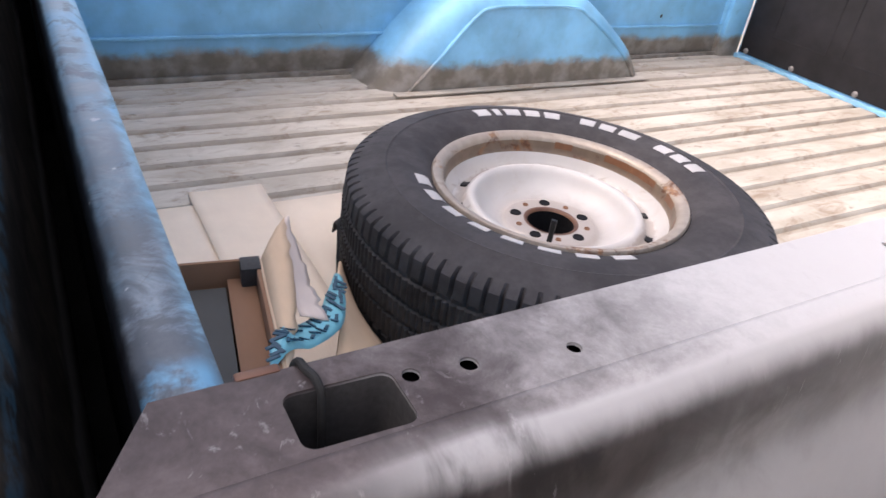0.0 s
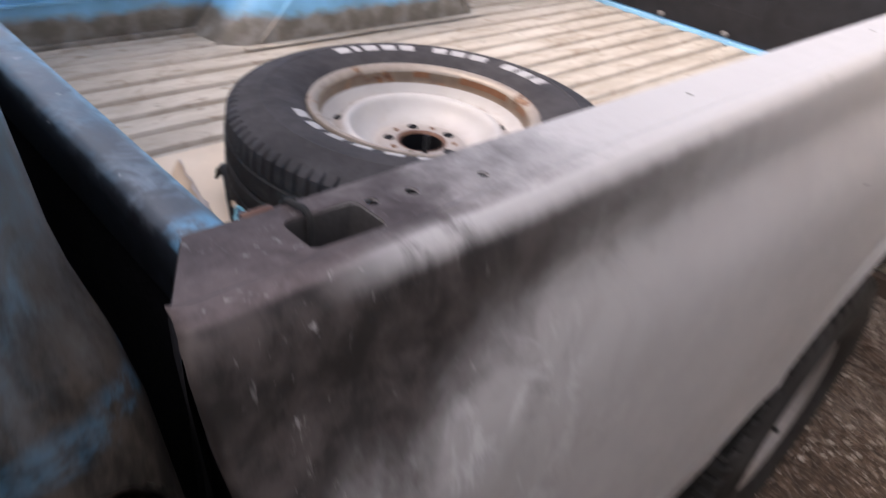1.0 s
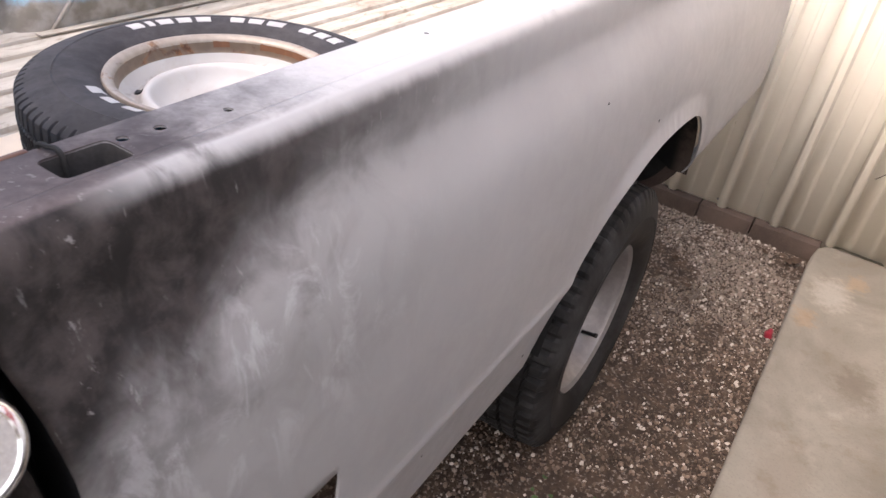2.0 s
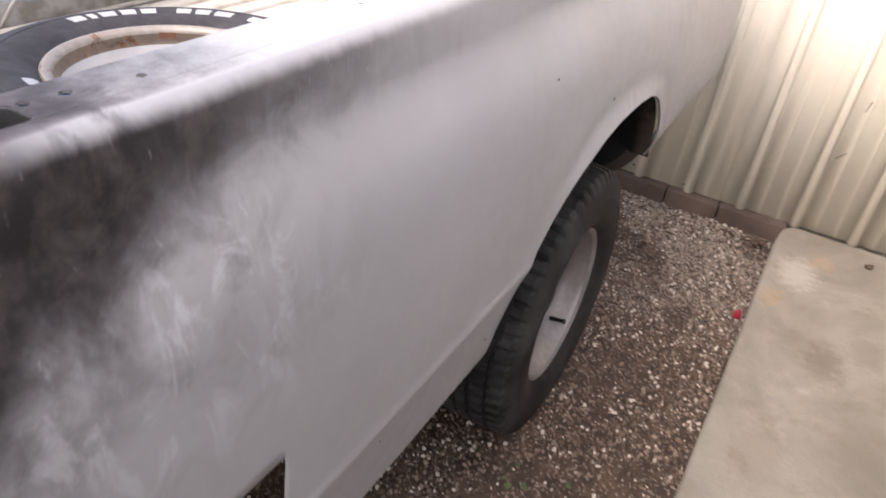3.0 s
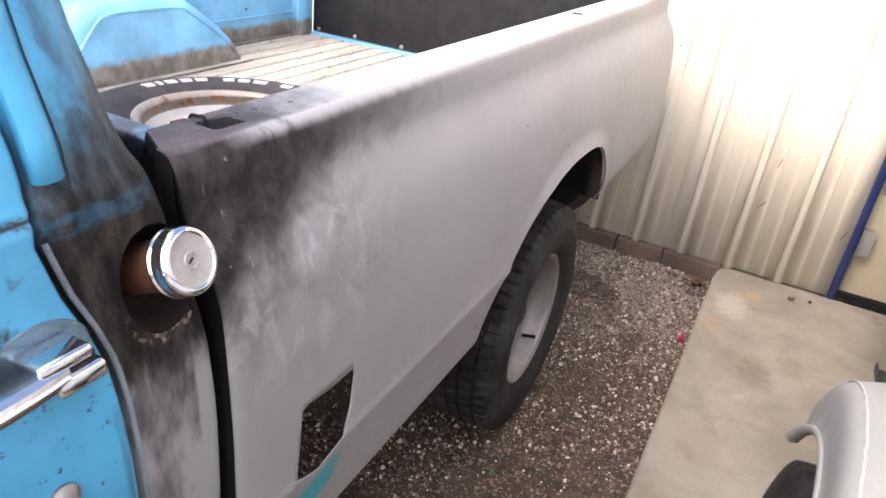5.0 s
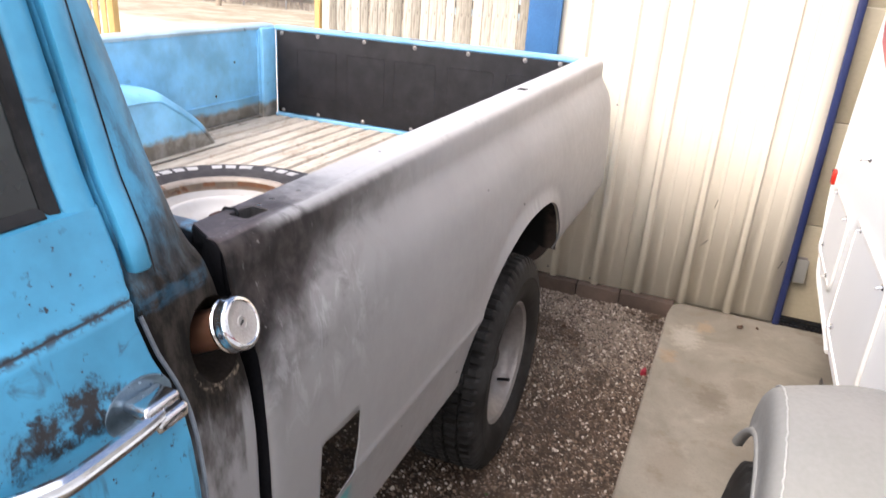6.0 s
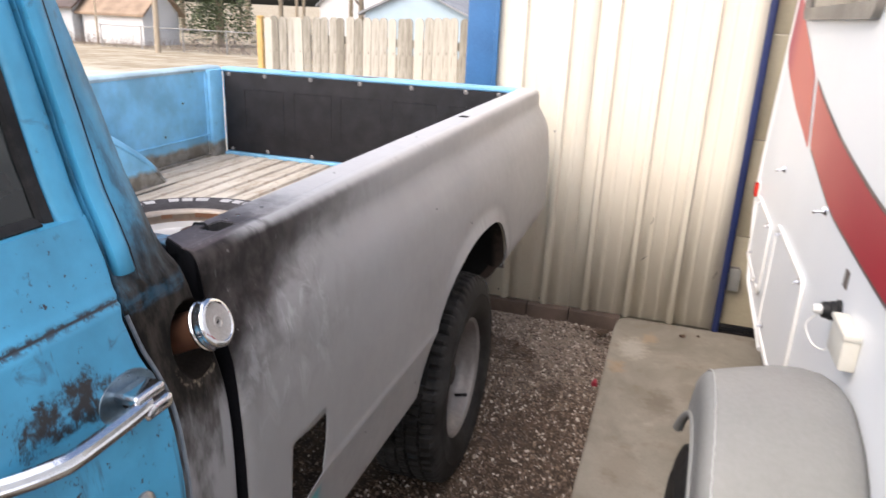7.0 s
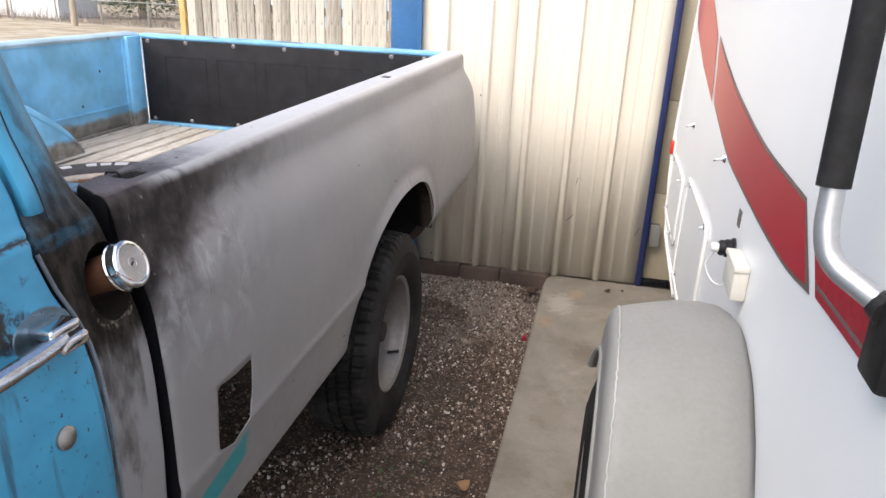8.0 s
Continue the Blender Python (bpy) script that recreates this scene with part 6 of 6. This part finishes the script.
    for y, z in ((2.0, 1.05), (1.18, 1.10)):
        put("hook", join(bm_revolve([(0, 0.012), (0.007, 0.011), (0.012, 0.004), (0.015, 0.0)], 14, pose(0, y, z, 0, -90, 0)), bm_tube([(-0.006, y - 0.012, z), (-0.024, y - 0.004, z - 0.004), (-0.026, y + 0.012, z - 0.012)], 0.004, 8)), CHROME, None, "small chrome awning hook")
    lamp = put("marker_lamp", bm_box((-0.022, 2.60, 0.80), (0.0, 2.655, 0.862), 0.007), RED_LENS, None, "red marker lamp")
    put("lamp_base", bm_box((-0.006, 2.59, 0.79), (0.001, 2.663, 0.87), 0.003), RV_TRIM, lamp)
    # service cover with plugged-in black connector
    cover = put("service_cover", bm_box((-0.032, 0.615, 0.908), (0.0, 0.735, 0.985), 0.005), RV_BEIGE, None, "beige hinged service cover")
    put("cover_lip", bm_box((-0.035, 0.611, 0.974), (-0.001, 0.739, 0.988), 0.004), RV_BEIGE, cover)
    plug = put("connector", bm_revolve([(0, 0.032), (0.016, 0.032), (0.019, 0.028), (0.019, 0.018), (0.022, 0.016), (0.022, 0.004), (0.027, 0.002), (0.027, -0.004)], 24, pose(-0.004, 0.828, 0.955, 0, -90, 0)), BLACK, None, "black round power connector")
    put("plug_tip", bm_revolve([(0, 0.050), (0.009, 0.049), (0.011, 0.044), (0.011, 0.030)], 14, pose(-0.004, 0.828, 0.955, 0, -90, 0)), WHITE, plug, "white plug tip")
    put("tether", bm_tube(curve_points([(-0.040, 0.83, 0.945), (-0.055, 0.85, 0.905), (-0.04, 0.83, 0.87), (-0.02, 0.79, 0.875), (-0.012, 0.775, 0.91)], 6), 0.002, 6), WHITE, plug, "thin white tether cord")
    put("label_plate", bm_box((-0.002, 0.815, 1.012), (0.0, 0.848, 1.052)), GREY_DECAL, None, "small dark label plate")
    # window
    win = put("window", bm_plate(rounded2d(1.05, 1.575, 2.17, 2.1, 0.05), [rounded2d(1.09, 1.615, 2.13, 2.06, 0.03)], -0.02, "x", -0.0005), plain("bronze_window_frame", (0.20, 0.18, 0.155), 0.45), None, "bronze framed side window", 30)
    put("window_pane", bm_plate(rounded2d(1.08, 1.605, 2.14, 2.07, 0.03), [], -0.004, "x", -0.004), GLASS, win, "dark tinted glass", 0)
    # folding grab rail: foam grip on a bent aluminium tube
    x, y = -0.078, -0.02
    tube = curve_points([(x - 0.002, y + 0.045, 1.86), (x, y + 0.025, 1.55), (x, y, 1.335), (x + 0.002, y - 0.012, 1.272), (x + 0.014, y - 0.024, 1.243), (x + 0.04, y - 0.048, 1.226), (x + 0.062, y - 0.074, 1.214)], 8)
    rail = put("grab_rail", bm_tube(tube, 0.0135, 18), ALU, None, "aluminium entry grab rail", 60)
    put("grip", bm_tube([(x - 0.0015, y + 0.040, 1.80), (x - 0.0005, y + 0.030, 1.60), (x, y + 0.010, 1.42), (x, y, 1.327)], 0.0185, 20), FOAM, rail, "black foam grip sleeve", 50)
    put("mount", join(bm_box((-0.03, y - 0.125, 1.135), (-0.001, y - 0.06, 1.235), 0.008), bm_tube([(-0.02, y - 0.09, 1.215), (-0.02, y - 0.06, 1.215)], 0.018, 14)), BLACK, rail, "black hinge mount")
    # wheel and fender
    yc, zc = 0.5, 0.36

    def arc(a, b, n=44):
        return [(yc + a * math.cos(t), zc + b * math.sin(t)) for t in (0.74 + (math.pi - 1.16) * k / n for k in range(n + 1))]
    rows = []
    section = ((0.0, 0.430, 0.497, 0.06), (-0.015, 0.433, 0.514, 0.058), (-0.04, 0.434, 0.528, 0.055), (-0.08, 0.432, 0.536, 0.05), (-0.13, 0.425, 0.537, 0.04), (-0.19, 0.412, 0.533, 0.02), (-0.235, 0.403, 0.528, 0.005),
               (-0.252, 0.400, 0.524, 0.0), (-0.266, 0.394, 0.517, 0.0), (-0.275, 0.382, 0.504, 0.0), (-0.279, 0.364, 0.484, 0.0), (-0.281, 0.346, 0.460, 0.0), (-0.282, 0.330, 0.442, 0.0), (-0.286, 0.321, 0.430, 0.0), (-0.295, 0.316, 0.423, 0.0), (-0.300, 0.311, 0.417, 0.0), (-0.297, 0.306, 0.411, 0.0), (-0.286, 0.304, 0.408, 0.0))
    for x, a, b, fore in section:
        rows.append([(max(x, -0.281) + min(0, x + 0.281) * (0.25 + 0.9 * max(0, 1 - k / 14) ** 1.5) + 0.0015 * noise.noise((k * 0.25, x * 20, 4)), y + fore, z) for k, (y, z) in enumerate(arc(a, b))])
    fender = put("fender", bm_grid(rows), RV_GREY, None, "grey plastic wheel fender", 50)
    solid = fender.modifiers.new("wall", "SOLIDIFY")
    solid.thickness = 0.004
    lip = [(-0.284 - 0.014 * max(0, 1 - k / 19) ** 1.5, y, z) for k, (y, z) in enumerate(arc(0.311, 0.417, 60))]
    put("lip", bm_tube(lip, [0.006 + 0.005 * max(0, 1 - k / 19) for k in range(61)], 10), RV_GREY, fender, "rolled lip of the wheel opening")
    seal = [(-0.258 + 0.004 * noise.noise((k * 0.9, 0, 2)), y, z + 0.001) for k, (y, z) in enumerate(arc(0.397, 0.523, 90))]
    put("sealant", bm_tube(seal, 0.0016, 6), SEALANT, fender, "wavy line of pale sealant")
    m = pose(-0.195, yc, 0.345, 0, -90, 0)
    wheel = put("wheel", bm_revolve([(0.03, 0.02), (0.08, 0.02), (0.10, 0.03), (0.15, 0.01), (0.165, 0.02), (0.172, 0.07), (0.178, 0.092), (0.19, 0.098), (0.192, 0.09)], 48, m), ALU, None, "silver trailer wheel")
    tyre = build_tyre(0.345, 0.185, 0.205, m, None, RUBBER_DUST, 40, 0.007)
    tyre.parent = wheel
    # stabiliser jack standing on the slab under the floor
    jack = put("stabiliser_jack", join(bm_tube([(0.22, 2.16, 0.008), (0.22, 2.16, 0.47)], 0.022, 14), bm_tube([(0.22, 2.16, 0.20), (0.22, 2.16, 0.30)], 0.032, 14)), BLACK, None, "black stabiliser jack on a steel foot")
    put("foot_plate", join(bm_box((0.115, 2.08, 0.001), (0.33, 2.32, 0.007), 0.002), bm_box((0.112, 2.08, 0.001), (0.118, 2.32, 0.035), 0.002)), POCKET, jack, "grey steel foot plate with a turned-up lip")
    # unseen rail added to close the shade under the floor
    put("chassis", bm_box((0.25, -1.5, 0.34), (0.33, 2.3, 0.46), 0.005), BLACK, None, "unseen black chassis rail, added to close the shade")


# ---- fences, houses, trees in the distance ----
def slope(y):
    return ground_height(-5, y)


def build_fence():
    y = 7.0
    rng = random.Random(8)
    fence = thing("picket_fence", "weathered grey dog-ear picket fence", "fence", (-2.7, y, slope(y)))
    meshes = []
    for k in range(4):
        w, h = 0.096 + 0.003 * k, 1.6
        loop = [(-w / 2, 0), (w / 2, 0), (w / 2, h - 0.035), (w / 2 - 0.012, h - 0.018), (w / 2 - 0.030, h), (-w / 2 + 0.030, h), (-w / 2 + 0.012, h - 0.018), (-w / 2, h - 0.035)]
        me = finish(bm_plate(loop, [], 0.018, "y", 0), 0)
        me.materials.append(FENCE_WOOD)
        meshes.append(me)
    x = -4.20
    while x < -0.5:
        top = lerp([(-4.3, 1.385), (-1.0, 1.50)], x) + rng.uniform(-0.012, 0.012)
        ob = part("picket", meshes[rng.randrange(4)], FENCE_WOOD, fence)
        ob.matrix_basis = pose(x, y + rng.uniform(-0.006, 0.006), top - 1.6, 0, rng.uniform(-0.7, 0.7), rng.uniform(-2, 2))
        x += 0.109 + rng.uniform(-0.003, 0.003)
    for z in (0.25, 1.12):
        part("rail", bm_box((-4.3, y + 0.025, z), (-0.4, y + 0.063, z + 0.09), 0.004), FENCE_WOOD, fence)
    part("post", join(bm_box((-4.345, y - 0.02, slope(y)), (-4.275, y + 0.07, 1.36), 0.006), bm_box((-4.342, y - 0.017, 1.36), (-4.278, y + 0.067, 1.40), 0.015)), NEW_WOOD, fence, "yellow new wooden post")
    part("brace", bm_box((-4.30, y - 0.03, 1.0), (-4.26, y + 0.0, 1.1), 0.003), NEW_WOOD, fence)
    gate = thing("wooden_gate", "yellow new slatted wooden gate panel", "gate", (-8.2, 7.3, slope(7.3)))
    for k in range(9):
        x = -9.42 + 0.152 * k
        part("slat", bm_box((x, 7.3, slope(7) + 0.05), (x + 0.092, 7.32, 1.33), 0.003), NEW_WOOD, gate)
    part("top_rail", bm_box((-9.55, 7.27, 1.32), (-8.06, 7.37, 1.365), 0.004), NEW_WOOD, gate)
    for z in (0.1, 1.15):
        part("rail", bm_box((-9.55, 7.32, z), (-8.07, 7.36, z + 0.09), 0.003), NEW_WOOD, gate)
    part("post", bm_box((-8.06, 7.28, slope(7)), (-7.95, 7.39, 1.40), 0.006), NEW_WOOD, gate)


def house(name, label, x0, x1, y0, y1, eave, ridge, wall, roof, along="x", openings=()):
    z0 = slope(y0) - 0.3
    h = thing(name, label, "house", ((x0 + x1) / 2, (y0 + y1) / 2, z0))
    bm = bmesh.new()
    xm, ym = (x0 + x1) / 2, (y0 + y1) / 2
    if along == "x":
        a, b = [(x0, y0, eave), (x0, ym, ridge), (x0, y1, eave)], [(x1, y0, eave), (x1, ym, ridge), (x1, y1, eave)]
    else:
        a, b = [(x0, y0, eave), (xm, y0, ridge), (x1, y0, eave)], [(x0, y1, eave), (xm, y1, ridge), (x1, y1, eave)]
    for end in (a, b):
        lo = [(p[0], p[1], z0) for p in (end[0], end[2])]
        bm.faces.new([bm.verts.new(p) for p in (lo[0], end[0], end[1], end[2], lo[1])])
    for k in (0, 2):
        lo = [(p[0], p[1], z0) for p in (a[k], b[k])]
        bm.faces.new([bm.verts.new(p) for p in (lo[0], a[k], b[k], lo[1])])
    body = part("wall", bm, wall, h, "", 0)
    # siding boards
    rows = int((eave - z0) / 0.25)
    for k in range(rows):
        z = z0 + 0.25 * k
        part("siding_board", bm_box((x0 - 0.02, y0 - 0.02, z + 0.2), (x1 + 0.02, y0, z + 0.235)), wall, body)
    for k in (0, 2):
        out = [Vector(p) - (Vector(a[1]) - Vector(a[k])).normalized() * 0.35 for p in (a[k], b[k])]
        d = (Vector(b[1]) - Vector(a[1])).normalized() * 0.3
        quad = [out[0] - d, Vector(a[1]) - d, Vector(b[1]) + d, out[1] + d]
        rbm = bmesh.new()
        f = rbm.faces.new([rbm.verts.new(p) for p in quad])
        r = bmesh.ops.extrude_face_region(rbm, geom=[f])
        bmesh.ops.translate(rbm, vec=(0, 0, 0.12), verts=[v for v in r["geom"] if isinstance(v, bmesh.types.BMVert)])
        part("roof", rbm, roof, h, "", 0)
    for x, z, w, hh in openings:
        win = part("window", bm_box((x - w / 2 - 0.08, y0 - 0.06, z - 0.08), (x + w / 2 + 0.08, y0 - 0.01, z + hh + 0.08)), HOUSE_WHITE, h)
        part("pane", bm_box((x - w / 2, y0 - 0.07, z), (x + w / 2, y0 - 0.05, z + hh)), GLASS, win)
    return h


def branchy(bm_list, rng, at, way, length, radius, depth):
    end = at + way * length
    bm_list.append(bm_tube([at, at + way * length * 0.5 + Vector((rng.uniform(-1, 1), rng.uniform(-1, 1), 0)) * length * 0.06, end], [radius, radius * 0.8, radius * 0.6], 6, False))
    if depth:
        for k in range(rng.choice((3, 3, 4))):
            turn = Euler((rng.uniform(-0.75, 0.75), rng.uniform(-0.75, 0.75), rng.uniform(0, 6.2))).to_matrix()
            w = (turn @ way + Vector((0, 0, 0.18))).normalized()
            start = at + way * length * rng.uniform(0.55, 1.0)
            branchy(bm_list, rng, start, w, length * rng.uniform(0.5, 0.75), radius * 0.55, depth - 1)


def bare_tree(x, y, height, seed, radius=0.16):
    rng = random.Random(seed)
    t = thing("bare_tree", "leafless winter tree with tan bark", "tree", (x, y, slope(y)), "bare trees behind the yard")
    z = slope(y) - 0.1
    part("trunk", bm_tube([(x, y, z), (x + 0.06, y, z + height * 0.3), (x - 0.03, y, z + height * 0.62), (x + 0.05, y, z + height)], [radius, radius * 0.85, radius * 0.6, radius * 0.35], 10), BARK, t)
    out = []
    for k in range(9):
        a = rng.uniform(0, 6.28)
        branchy(out, rng, Vector((x, y, z + height * rng.uniform(0.3, 0.95))), Vector((math.cos(a), math.sin(a), rng.uniform(0.3, 0.9))).normalized(), height * rng.uniform(0.18, 0.3), radius * 0.35, 3)
    part("crown", join(*out), TWIGS, t)


def evergreen(x, y, height, wide, seed):
    rng = random.Random(seed)
    t = thing("evergreen_tree", "dark green evergreen tree with ragged crown", "tree", (x, y, slope(y)))
    z = slope(y) - 0.1
    part("trunk", bm_tube([(x, y, z), (x + 0.05, y, z + height * 0.5), (x, y, z + height)], [0.22, 0.14, 0.03], 10), BARK, t)
    verts, faces = [], []
    for k in range(15000):
        f = rng.random() ** 0.8
        a = rng.uniform(0, 6.283)
        reach = wide * (1 - f) ** 0.7 * (0.75 + 0.5 * noise.noise((math.cos(a) * 1.5, math.sin(a) * 1.5, f * 6 + seed)))
        r = reach * rng.uniform(0.1, 1.0) ** 0.5
        c = Vector((x + r * math.cos(a), y + r * math.sin(a), z + 0.5 + f * (height - 0.4) - 0.18 * r + rng.uniform(-0.1, 0.1)))
        turn = Euler((rng.uniform(-0.7, 0.7), rng.uniform(-0.7, 0.7), a)).to_matrix()
        s = rng.uniform(0.07, 0.17)
        n = len(verts)
        for u, v in ((-0.2, -0.35), (1.0, -0.12), (1.1, 0.12), (-0.2, 0.35)):
            verts.append(c + turn @ Vector((u * s, v * s, 0.25 * s * (u * u) * -1)))
        faces.append((n, n + 1, n + 2, n + 3))
    me = bpy.data.meshes.new("crown")
    me.from_pydata(verts, [], faces)
    part("crown", me, NEEDLES, t)


def build_distance():
    house("white_garage", "white garage with a tan shingle roof", -29.4, -25.6, 30.0, 32.8, 0.80, 2.0, HOUSE_WHITE, ROOF_TAN, "x")
    house("grey_shed", "pale grey shed with a dark roof", -33.5, -29.7, 29.6, 33.5, 1.0, 2.2, plain("pale_grey_clapboard", (0.55, 0.57, 0.60), 0.6, 0, 0.1, 3), plain("brown_shingles", (0.13, 0.10, 0.09), 0.85, 0, 0.3, 6), "x")
    house("blue_house", "pale blue house with a grey gable roof", -15.9, -10.0, 36.0, 46.0, 1.25, 2.55, HOUSE_BLUE, ROOF_GREY, "y")
    house("far_house", "far white house among bare trees", -27.0, -20.5, 52.0, 60.0, 1.6, 4.4, HOUSE_WHITE, ROOF_GREY, "y")
    evergreen(-23.8, 34.0, 8.5, 2.6, 3)
    evergreen(-10.6, 52.0, 8.5, 2.8, 23)
    evergreen(-37.0, 48.0, 9.0, 4.0, 29)
    evergreen(-16.5, 44.0, 7.5, 2.6, 9)
    bare_tree(-21.1, 25.5, 7.5, 1, 0.13)
    bare_tree(-18.0, 40.0, 8.0, 2, 0.2)
    bare_tree(-28.5, 44.0, 9.0, 5, 0.22)
    bare_tree(-11.0, 52.0, 9.0, 7, 0.22)
    bare_tree(-36.0, 40.0, 9.0, 11, 0.22)
    bare_tree(-23.5, 40.0, 8.0, 13, 0.16)
    for k, x in enumerate((-41.0, -34.5, -32.0, -27.5, -25.5, -21.5, -17.5, -15.0, -13.0, -9.0)):
        bare_tree(x, 46.0 + 3.1 * (k * 7 % 5), 8.0 + 0.6 * (k % 4), 40 + k, 0.13 + 0.02 * (k % 3))
    pole = thing("utility_pole", "thin grey wooden utility pole by the white garage", "pole", (-27.6, 29.0, slope(29)))
    part("shaft", bm_tube([(-27.6, 29.0, slope(29) - 0.1), (-27.58, 29.0, 3.0), (-27.55, 29.0, 6.5)], [0.055, 0.05, 0.045], 10), BARK, pole)
    wire = thing("chain_link_fence", "grey chain-link fence across the yard", "fence", (-17, 27.0, slope(27)))
    z, top = slope(27), slope(27) + 1.05
    for k in range(9):
        x = -25.5 + 2.3 * k
        part("post", bm_tube([(x, 27, z), (x, 27, top + 0.06)], 0.035, 8), WIRE, wire)
    part("rail", bm_tube([(-25.5, 27, top), (-7, 27, top)], 0.022, 8), WIRE, wire)
    lines = []
    for k in range(150):
        x = -25.5 + 0.123 * k
        lines.append(bm_tube([(x, 27, z), (x + 0.3, 27, top)], 0.004, 3, False))
        lines.append(bm_tube([(x + 0.3, 27, z), (x, 27, top)], 0.004, 3, False))
    part("mesh", join(*lines), WIRE, wire)
    rng = random.Random(21)
    out = []
    for k in range(1500):
        x = rng.uniform(-30, -8)
        y = rng.uniform(27.4, 30 if x > -23 else 29)
        tall = 0.35 + 0.75 * max(0, noise.noise((x * 0.6, y * 0.6, 2)) + 0.25)
        a = rng.uniform(0, 6.28)
        out.append(bm_tube([(x, y, slope(y)), (x + 0.22 * math.cos(a), y + 0.2 * math.sin(a), slope(y) + tall * rng.uniform(0.5, 1.1))], [0.009, 0.004], 3, False))
    tagged(part("brush", join(*out), TWIGS), "brown winter brush along the wire fence", "brush", kind="stuff")


# ---- small litter on the ground ----
def leaf_bm(size, bend):
    rows = []
    for k in range(7):
        u = k / 6
        w = size * 0.42 * math.sin(math.pi * u) ** 0.8 + 0.0004
        rows.append([(size * (u - 0.5), q * w, bend * size * ((u - 0.5) ** 2 * 2 + 0.3 * q * q)) for q in (-1, -0.4, 0, 0.4, 1)])
    return bm_grid(rows)


def build_litter():
    def at(x, y, lift=0.004):
        return ground_height(x, y) + lift
    red = thing("red_litter", "crumpled red plastic scrap on the gravel edge", "litter", (0.441, 2.12, at(0.44, 2.12)))
    bm = bm_box((0.430, 2.095, at(0.44, 2.1)), (0.454, 2.135, at(0.44, 2.1) + 0.028), 0.006)
    for v in bm.verts:
        v.co += Vector((noise.noise(v.co * 60), noise.noise(v.co * 60 + Vector((3, 0, 0))), noise.noise(v.co * 60 + Vector((0, 5, 0))))) * 0.008
    part("scrap", bm, LITTER_RED, red)
    for k, (x, y, s, rz) in enumerate(((0.43, 2.72, 0.05, 20), (0.405, 2.69, 0.04, 80), (0.31, 2.70, 0.035, 140), (0.02, 2.36, 0.035, 60), (0.12, 2.2, 0.03, 10), (0.82, 2.70, 0.035, 30), (0.90, 2.73, 0.02, 100))):
        z = 0.003 if x > 0.5 else at(x, y, 0.016)
        leaf = thing("dead_leaf", "curled dark dead leaf", "leaf", (x, y, z), "dead leaves")
        b = leaf_bm(s, 0.5)
        b.transform(pose(x, y, z, 8, -6, rz))
        part("blade", b, LEAF_DARK, leaf)
    tan = thing("tan_leaf", "curled orange-tan leaf on the soil", "leaf", (0.365, 0.95, at(0.365, 0.95)))
    b = leaf_bm(0.05, 0.9)
    b.transform(pose(0.368, 0.955, at(0.365, 0.955, 0.014), 12, 5, 40))
    part("blade", b, plain("tan_leaf_skin", (0.24, 0.14, 0.07), 0.7), tan)
    rng = random.Random(6)
    blades = []
    for k in range(26):
        cx, cy = rng.choice(((0.10, 0.86), (0.19, 1.05), (0.13, 0.98), (0.24, 0.80), (0.05, 0.7)))
        x, y = cx + rng.gauss(0, 0.03), cy + rng.gauss(0, 0.03)
        b = leaf_bm(rng.uniform(0.010, 0.018), 0.6)
        b.transform(pose(x, y, at(x, y, 0.014), rng.uniform(-30, 30), rng.uniform(-30, 30), rng.uniform(0, 360)))
        blades.append(b)
    tagged(part("weeds", join(*blades), LEAF_GREEN), "small green weeds in the soil", "weeds", kind="stuff")


build_spare()
build_cardboard()
build_camper()
build_fence()
build_distance()
build_litter()
build_gravel()
